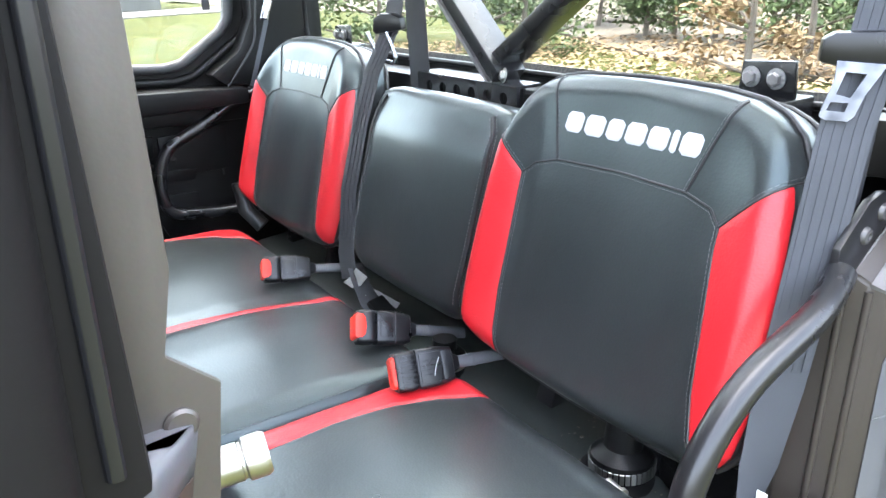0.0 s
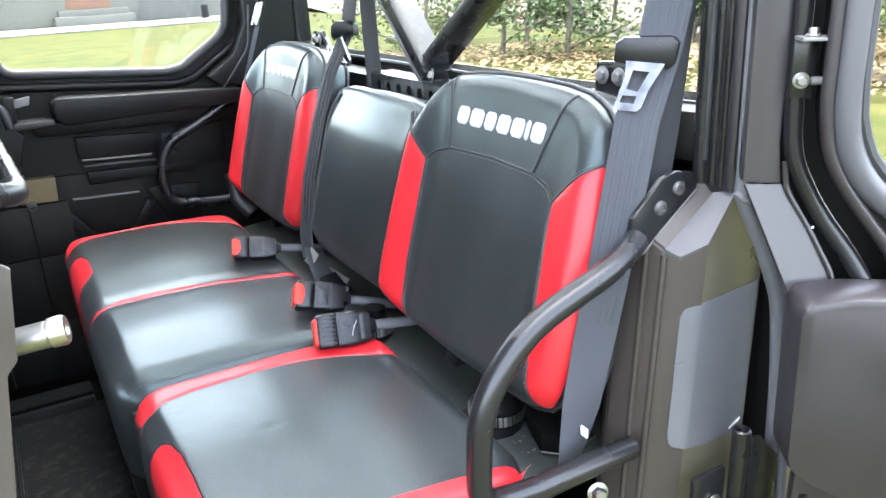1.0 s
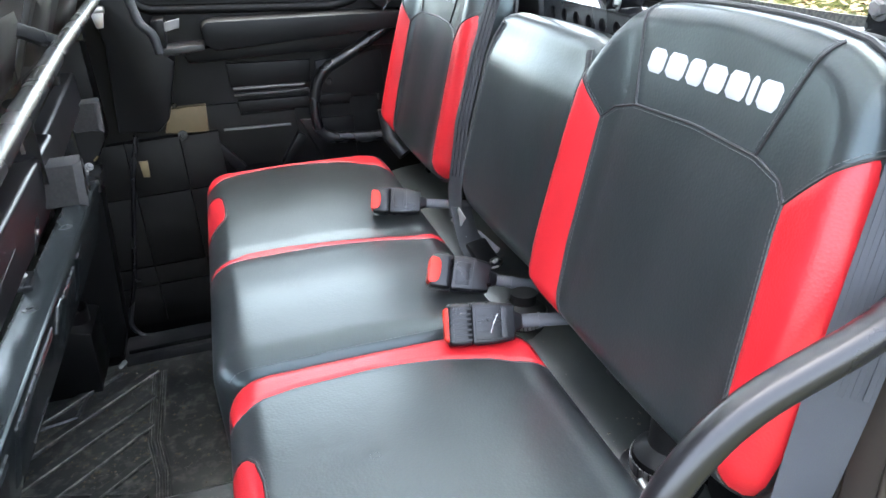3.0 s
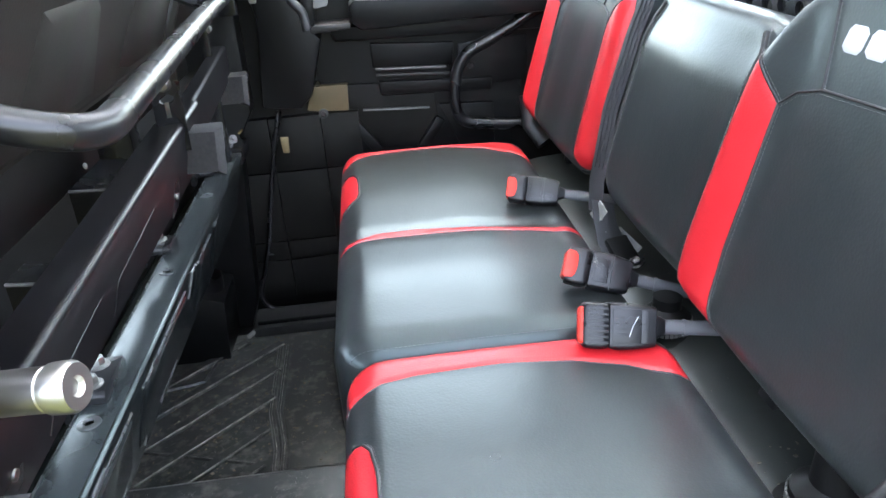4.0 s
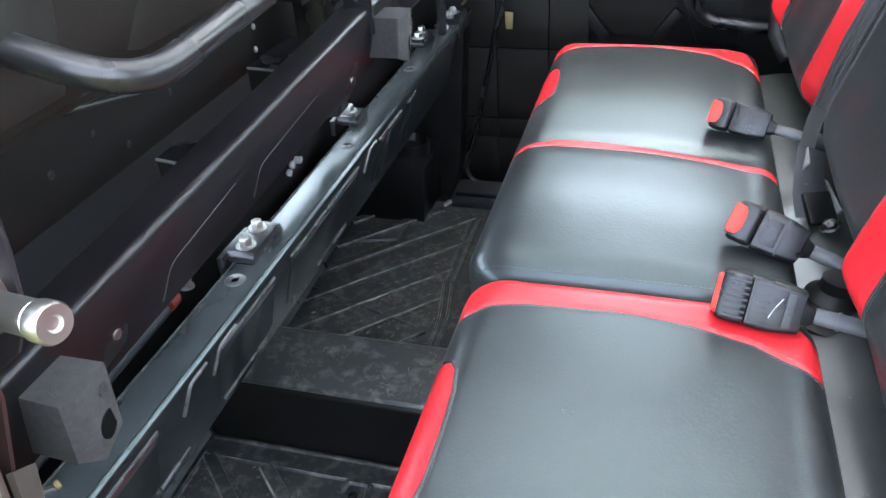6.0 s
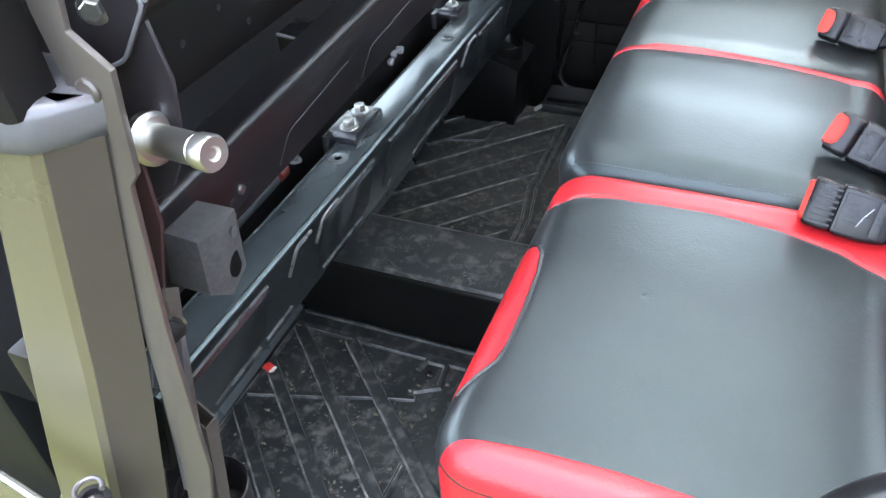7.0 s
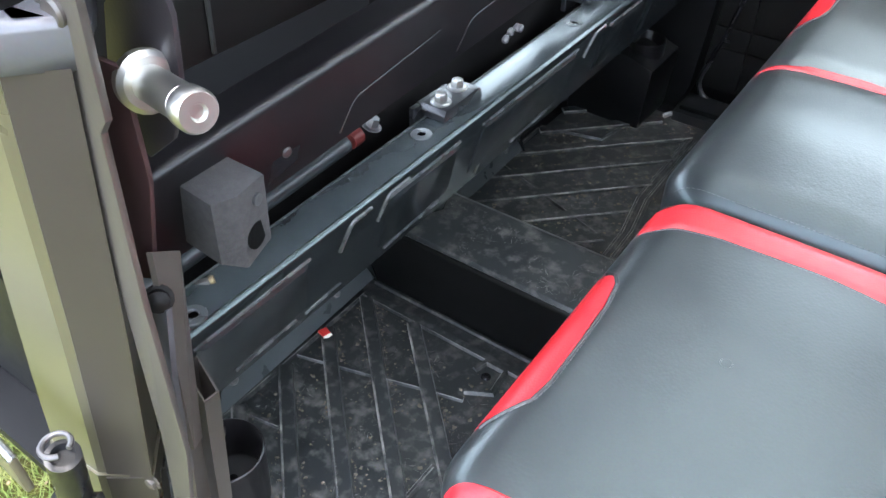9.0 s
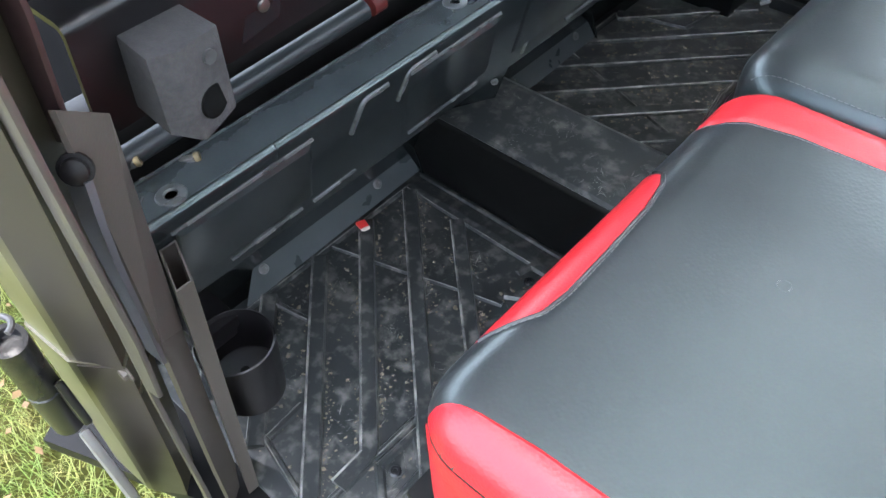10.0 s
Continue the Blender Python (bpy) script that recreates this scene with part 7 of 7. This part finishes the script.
striker = thing("door_striker", (0.168, 0.298, 1.335), "bright zinc door striker pin on the pillar plate", "striker", "door strikers")
part("flange", lathe([(0.014, 0), (0.0145, 0.002), (0.0145, 0.006), (0.012, 0.008)], (0.153, 0.3085, 1.319), (1, -0.22, 0.12), 24), ZINC, striker)
part("pin", lathe([(0.0085, 0), (0.0085, 0.040), (0.0080, 0.0405), (0.0080, 0.0415), (0.0095, 0.0425), (0.0097, 0.050), (0.0085, 0.052), (0.004, 0.052), (0.003, 0.050), (0, 0.050)], (0.154, 0.3083, 1.3191), (1, -0.22, 0.12), 24), ZINC, striker)
near_hinge = part("hinge", lathe([(0.0115, 0), (0.0115, 0.075), (0.0105, 0.076), (0.0105, 0.078), (0.0115, 0.079), (0.0115, 0.155), (0.008, 0.1555), (0.007, 0.148), (0, 0.148)], (0.027, 0.227, 0.915), (0.045, 0.0, 0.143), 18), METAL_BLACK, near_pillar, "black rolled steel hinge")
part("leaf", prism([(0.035, 0.97), (0.075, 1.01), (0.070, 0.95), (0.030, 0.92)], "y", 0.232, 0.238, 0.002), METAL_BLACK, near_hinge)
part("rolled_end", tube([(0.077 + 0.0092 * math.cos(a), 0.2255 + 0.0092 * math.sin(a), 1.0785) for a in np.linspace(0.4, 5.9, 18)], 0.0020, 8), CAP_GREY, near_hinge, "pale rolled end")
part("strap", prism([(0.070, 1.083), (0.070, 1.050), (-0.06, 1.10), (-0.06, 1.165)], "y", 0.200, 0.206, 0.002), OLIVE, near_hinge, "painted hinge strap")
part("strap_edge", tube([(0.070, 0.203, 1.084), (-0.06, 0.203, 1.166)], 0.0032, 8), CHROME, near_hinge)
part("pale_guard", prism([(0.03, 0.90), (0.055, 0.93), (0.04, 0.80), (-0.05, 0.60), (-0.08, 0.60)], "y", 0.226, 0.234, 0.003), METAL_GREY, near_hinge)

# ---- front cab beyond ----
fhole = [(-0.90, 1.40), (-0.86, 1.362), (-0.16, 1.362), (-0.14, 1.40), (-0.14, 1.90), (-0.80, 1.90)]
front_side = tagged(link("wall_front_far", prism([(-1.60, 0.60), (-0.10, 0.60), (-0.10, 1.97), (-1.60, 1.97)], "y", 1.72, 1.76, 0.0, holes=[fhole]), DOOR_GREY), "blue-grey inner side of the closed front door", "door panel", kind="structure")
part("window_seal", tube([(x, 1.715, z) for x, z in resample(fhole + fhole[:1], 100)[:-1]], 0.012, 8, closed=True), DOOR_GREY, front_side)
pane = part("pane", prism(fhole, "y", 1.738, 1.742), GLASS, front_side, "clear window pane")
pane.visible_shadow = False
part("lower_panel", box(-1.2, -0.11, 1.700, 1.722, 0.62, 1.255, 0.006), PLASTIC, front_side, "black lower door lining")
part("door_lever", box(-0.86, -0.80, 1.695, 1.72, 1.285, 1.315, 0.006), PAPER, front_side, "pale door lever")
part("lever_well", box(-0.88, -0.79, 1.714, 1.722, 1.27, 1.33, 0.004), PLASTIC, front_side)
part("belt_strap", box(-0.42, -0.385, 1.65, 1.655, 1.30, 1.97, 0.001), WEBBING_DARK, front_side)
part("post", tube([(-0.33, 1.62, 1.32), (-0.18, 1.66, 1.60)], 0.02, 12), DOOR_GREY, front_side)
dash = tagged(link("dashboard", prism([(-1.55, 0.62), (-1.15, 0.62), (-1.05, 1.10), (-1.12, 1.25), (-1.55, 1.30)], "y", 0.30, 1.715, 0.02), PLASTIC_GREY), "dark front dashboard", "dashboard", kind="structure")
part("windscreen_frame", box(-1.60, -1.56, 0.26, 1.76, 1.28, 1.34, 0.004), PLASTIC, dash)
red_case = thing("red_case", (-0.9, 1.45, 1.0), "bright red plastic case on the front seat", "case")
part("body", prism([(-1.14, 0.92), (-0.74, 0.92), (-0.74, 1.22), (-0.80, 1.315), (-0.86, 1.335), (-1.14, 1.345)], "y", 1.34, 1.60, 0.014), RED_PLASTIC, red_case)
part("ridge", prism([(-1.02, 1.335), (-0.87, 1.328), (-0.88, 1.352), (-1.01, 1.36)], "y", 1.40, 1.55, 0.008), RED_PLASTIC, red_case)
# ---- outside: house, path, woods ----
HOUSE = material("pale_siding", (0.14, 0.133, 0.1225), 0.9, second=(0.119, 0.112, 0.1015), stain=0.8, amount=0.6, grain=0.15, grain_scale=30)
house = thing("house", (4.0, 38, 0), "pale house with a brown door and stone steps", "house")
part("wall", box(-30, 10, 38, 44, GROUND, 3.0, 0.02), HOUSE, house)
part("door", box(3.4, 5.2, 37.93, 38.0, 0.75, 2.7, 0.02), material("brown_door", (0.16, 0.07, 0.05), 0.6, stain=4), house)
part("step", box(2.8, 6.0, 36.7, 38.0, GROUND, 0.5, 0.03), GRAVEL, house)
part("step", box(3.0, 5.8, 37.3, 38.0, 0.5, 0.75, 0.03), GRAVEL, house)
part("roof", prism([(37.2, 3.0), (44.5, 3.0), (41, 4.9)], "x", -30.5, 10.5, 0.0), material("dark_shingles", (0.06, 0.055, 0.05), 0.9, stain=3), house)
path = tagged(link("path", box(-32, 12, 31.5, 36.5, GROUND - 0.02, GROUND + 0.035, 0.01), GRAVEL), "pale concrete path before the house", "path", kind="structure")

BARK = material("grey_bark", (0.11, 0.085, 0.065), 0.95, second=(0.17, 0.14, 0.11), stain=5, amount=0.8, grain=0.5, grain_scale=60, bump=0.8, bump_scale=60)
LEAF_GREEN = material("evergreen_foliage", (0.0375, 0.0675, 0.0165), 0.8, second=(0.0975, 0.1275, 0.0375), stain=3, amount=0.9, grain=0.4, grain_scale=30)
LEAF_TAN = material("dry_beech_leaves", (0.14, 0.0805, 0.0315), 0.8, second=(0.196, 0.126, 0.056), stain=4, amount=0.9, grain=0.3, grain_scale=30)
LITTER = material("leaf_litter", (0.051, 0.036, 0.0216), 0.95, second=(0.102, 0.0768, 0.048), stain=1.5, amount=0.9, grain=0.6, grain_scale=30, bump=0.9, bump_scale=30)


def leaf_cloud(rnd, centre, size, count, leaf):
    """Many small folded leaves round a place."""
    verts, faces = [], []
    for _ in range(count):
        d = Vector((rnd.gauss(0, 1), rnd.gauss(0, 1), rnd.gauss(0, 1)))
        d = d.normalized() * rnd.random() ** 0.45
        c = Vector(centre) + Vector((d.x * size[0], d.y * size[1], d.z * size[2]))
        a = Vector((rnd.gauss(0, 1), rnd.gauss(0, 1), rnd.gauss(0, 0.6))).normalized()
        b = a.cross(Vector((rnd.gauss(0, 1), rnd.gauss(0, 1), rnd.gauss(0, 1)))).normalized()
        s = leaf * rnd.uniform(0.6, 1.4)
        k = len(verts)
        verts += [c - a * s, c + b * s * 0.45, c + a * s, c - b * s * 0.45]
        faces += [(k, k + 1, k + 2), (k, k + 2, k + 3)]
    return verts, faces


def cloud_part(name, clouds, mat_, parent, label=""):
    me = bpy.data.meshes.new(name)
    vs, fs = [], []
    for v, f in clouds:
        k = len(vs)
        vs += v
        fs += [tuple(i + k for i in t) for t in f]
    me.from_pydata(vs, [], fs)
    me.materials.append(mat_)
    ob = new(name, me)
    ob.parent = parent
    ob.matrix_parent_inverse = parent.matrix_world.inverted()
    if label:
        ob["label"] = label
    return ob


def tree(x, y, height, spread, leaf_mat, label, rnd, bushy=False, count=900):
    top = thing("bush" if bushy else "tree", (x, y, GROUND), label, "bush" if bushy else "tree", "trees and bushes at the edge of the lawn")
    bm = tube([(x, y, GROUND - 0.05), (x + 0.1 * spread, y, height * 0.4), (x - 0.05 * spread, y + 0.1, height)], 0.05 if bushy else 0.14, 8)
    for v in bm.verts:
        f = 1 - 0.75 * (v.co.z - GROUND) / height
        v.co.x, v.co.y = x + (v.co.x - x) * f, y + (v.co.y - y) * f
    part("trunk", bm, BARK, top)
    limbs = bmesh.new()
    clouds = []
    for k in range(9 if bushy else 12):
        z = height * rnd.uniform(0.12 if bushy else 0.3, 0.95)
        a = rnd.uniform(0, 2 * math.pi)
        r = spread * rnd.uniform(0.4, 1.0) * (1.15 - 0.7 * z / height)
        e = Vector((x + r * math.cos(a), y + r * math.sin(a), z + 0.15 * r))
        merge(limbs, tube([(x, y, z - 0.2 * r), ((x + e.x) / 2, (y + e.y) / 2, z), e], 0.02, 5))
        clouds.append(leaf_cloud(rnd, e * 0.75 + Vector((x, y, z)) * 0.25, (r * 0.6, r * 0.6, r * 0.4), count // 10, 0.05 if bushy else 0.08))
    part("limbs", limbs, BARK, top)
    cloud_part("crown", clouds, leaf_mat, top)
    return top


rnd = random.Random(11)
wood = tagged(link("wood_floor", prism([(8.6, -12), (8.2, 3), (8.6, 6), (9.4, 9), (12.0, 14), (12.6, 18), (14, 26), (22, 45), (60, 60), (60, -30)], "z", GROUND - 0.02, GROUND + 0.05), LITTER), "brown leaf litter under the trees", "leaf litter", kind="structure")
slope = bmesh.new()
g = [[slope.verts.new((13 + i * 3, -25 + j * 4, GROUND + 0.03 + 0.16 * (i * 3) + 0.4 * noise.noise(Vector((i, j * 0.7, 3))))) for j in range(24)] for i in range(9)]
for a, b in zip(g, g[1:]):
    for k in range(23):
        slope.faces.new((a[k], b[k], b[k + 1], a[k + 1]))
tagged(link("bank", slope, LITTER), "brown wooded bank rising behind the lawn", "bank", kind="structure")
for k in range(14):
    x = rnd.uniform(17, 27)
    y = rnd.uniform(2, 30)
    evergreen = rnd.random() < 0.75
    tree(x, y, rnd.uniform(5, 8), rnd.uniform(1.2, 2.2), LEAF_GREEN if evergreen else LEAF_TAN, "evergreen tree at the wood's edge" if evergreen else "young beech with dry tan leaves", rnd, count=1400)
for k in range(15):
    a = radians(24 + 2.6 * k + rnd.uniform(-0.8, 0.8))
    r = rnd.uniform(13.0, 17.5)
    tree(r * math.cos(a), r * math.sin(a), rnd.uniform(2.0, 3.2), rnd.uniform(1.1, 1.7), LEAF_GREEN, "spreading evergreen bush at the wood's edge", rnd, True, 3200)
for x, y, h, s in ((7.9, 5.5, 2.2, 0.8), (8.6, 5.2, 1.9, 0.6), (11.5, 16.0, 1.6, 0.5)):
    tree(x, y, h, s, LEAF_TAN, "beech bush with dry tan leaves", rnd, True, 1300)
for k in range(22):
    x, y = rnd.uniform(15, 34), rnd.uniform(-8, 34)
    tr = thing("tree", (x, y, GROUND), "bare grey tree trunk in the wood", "tree", "bare trunks in the wood")
    hgt = rnd.uniform(6, 11)
    bm = lathe([(0.16, 0), (0.12, hgt * 0.4), (0.05, hgt)], (x, y, GROUND - 0.1), (rnd.uniform(-0.08, 0.08), rnd.uniform(-0.08, 0.08), 1), 8)
    part("trunk", bm, BARK, tr)

# grass blades by the doorway
verts, faces = [], []
for _ in range(30000):
    x, y = rnd.uniform(-1.6, 0.6), rnd.uniform(-0.7, 0.5)
    c = Vector((x, y, GROUND - 0.01))
    a = rnd.uniform(0, 2 * math.pi)
    lean = Vector((math.cos(a), math.sin(a), 0)) * rnd.uniform(0.01, 0.06)
    side = Vector((-math.sin(a), math.cos(a), 0)) * rnd.uniform(0.0006, 0.0015)
    h = rnd.uniform(0.015, 0.05)
    k = len(verts)
    verts += [c - side, c + side, c + lean * 0.4 + Vector((0, 0, h * 0.7)) + side * 0.7, c + lean * 0.4 + Vector((0, 0, h * 0.7)) - side * 0.7, c + lean + Vector((0, 0, h))]
    faces += [(k, k + 1, k + 2, k + 3), (k + 3, k + 2, k + 4)]
me = bpy.data.meshes.new("grass")
me.from_pydata(verts, [], faces)
BLADE = material("grass_blades", (0.095, 0.155, 0.018), 0.7, second=(0.24, 0.22, 0.06), stain=18, amount=0.9, grain=0.2)
me.materials.append(BLADE)
tagged(new("grass", me), "yellow-green grass blades with dry stalks", "grass", kind="stuff")

# fallen leaves at the lawn's edge and on the grass by the doorway
verts, faces = [], []
for k in range(9000):
    if k < 8650:
        a, r = radians(rnd.uniform(20, 66)), rnd.uniform(8.6, 15)
        x, y, size = r * math.cos(a), r * math.sin(a), rnd.uniform(0.025, 0.06)
        z = GROUND + 0.06
    else:
        x, y, size, z = rnd.uniform(-1.6, 0.5), rnd.uniform(-0.6, 0.4), rnd.uniform(0.006, 0.014), GROUND + rnd.uniform(0.02, 0.05)
    t = rnd.uniform(0, 6.28)
    d, e = Vector((math.cos(t), math.sin(t), rnd.uniform(-0.3, 0.5))) * size, Vector((-math.sin(t), math.cos(t), rnd.uniform(-0.3, 0.5))) * size * 0.6
    c, i = Vector((x, y, z)), len(verts)
    verts += [c - d, c - e, c + d, c + e]
    faces += [(i, i + 1, i + 2), (i, i + 2, i + 3)]
me = bpy.data.meshes.new("fallen_leaves")
me.from_pydata(verts, [], faces)
me.materials.append(LEAF_TAN)
tagged(new("fallen_leaves", me), "dry tan leaves scattered on the grass", "leaves", kind="stuff")
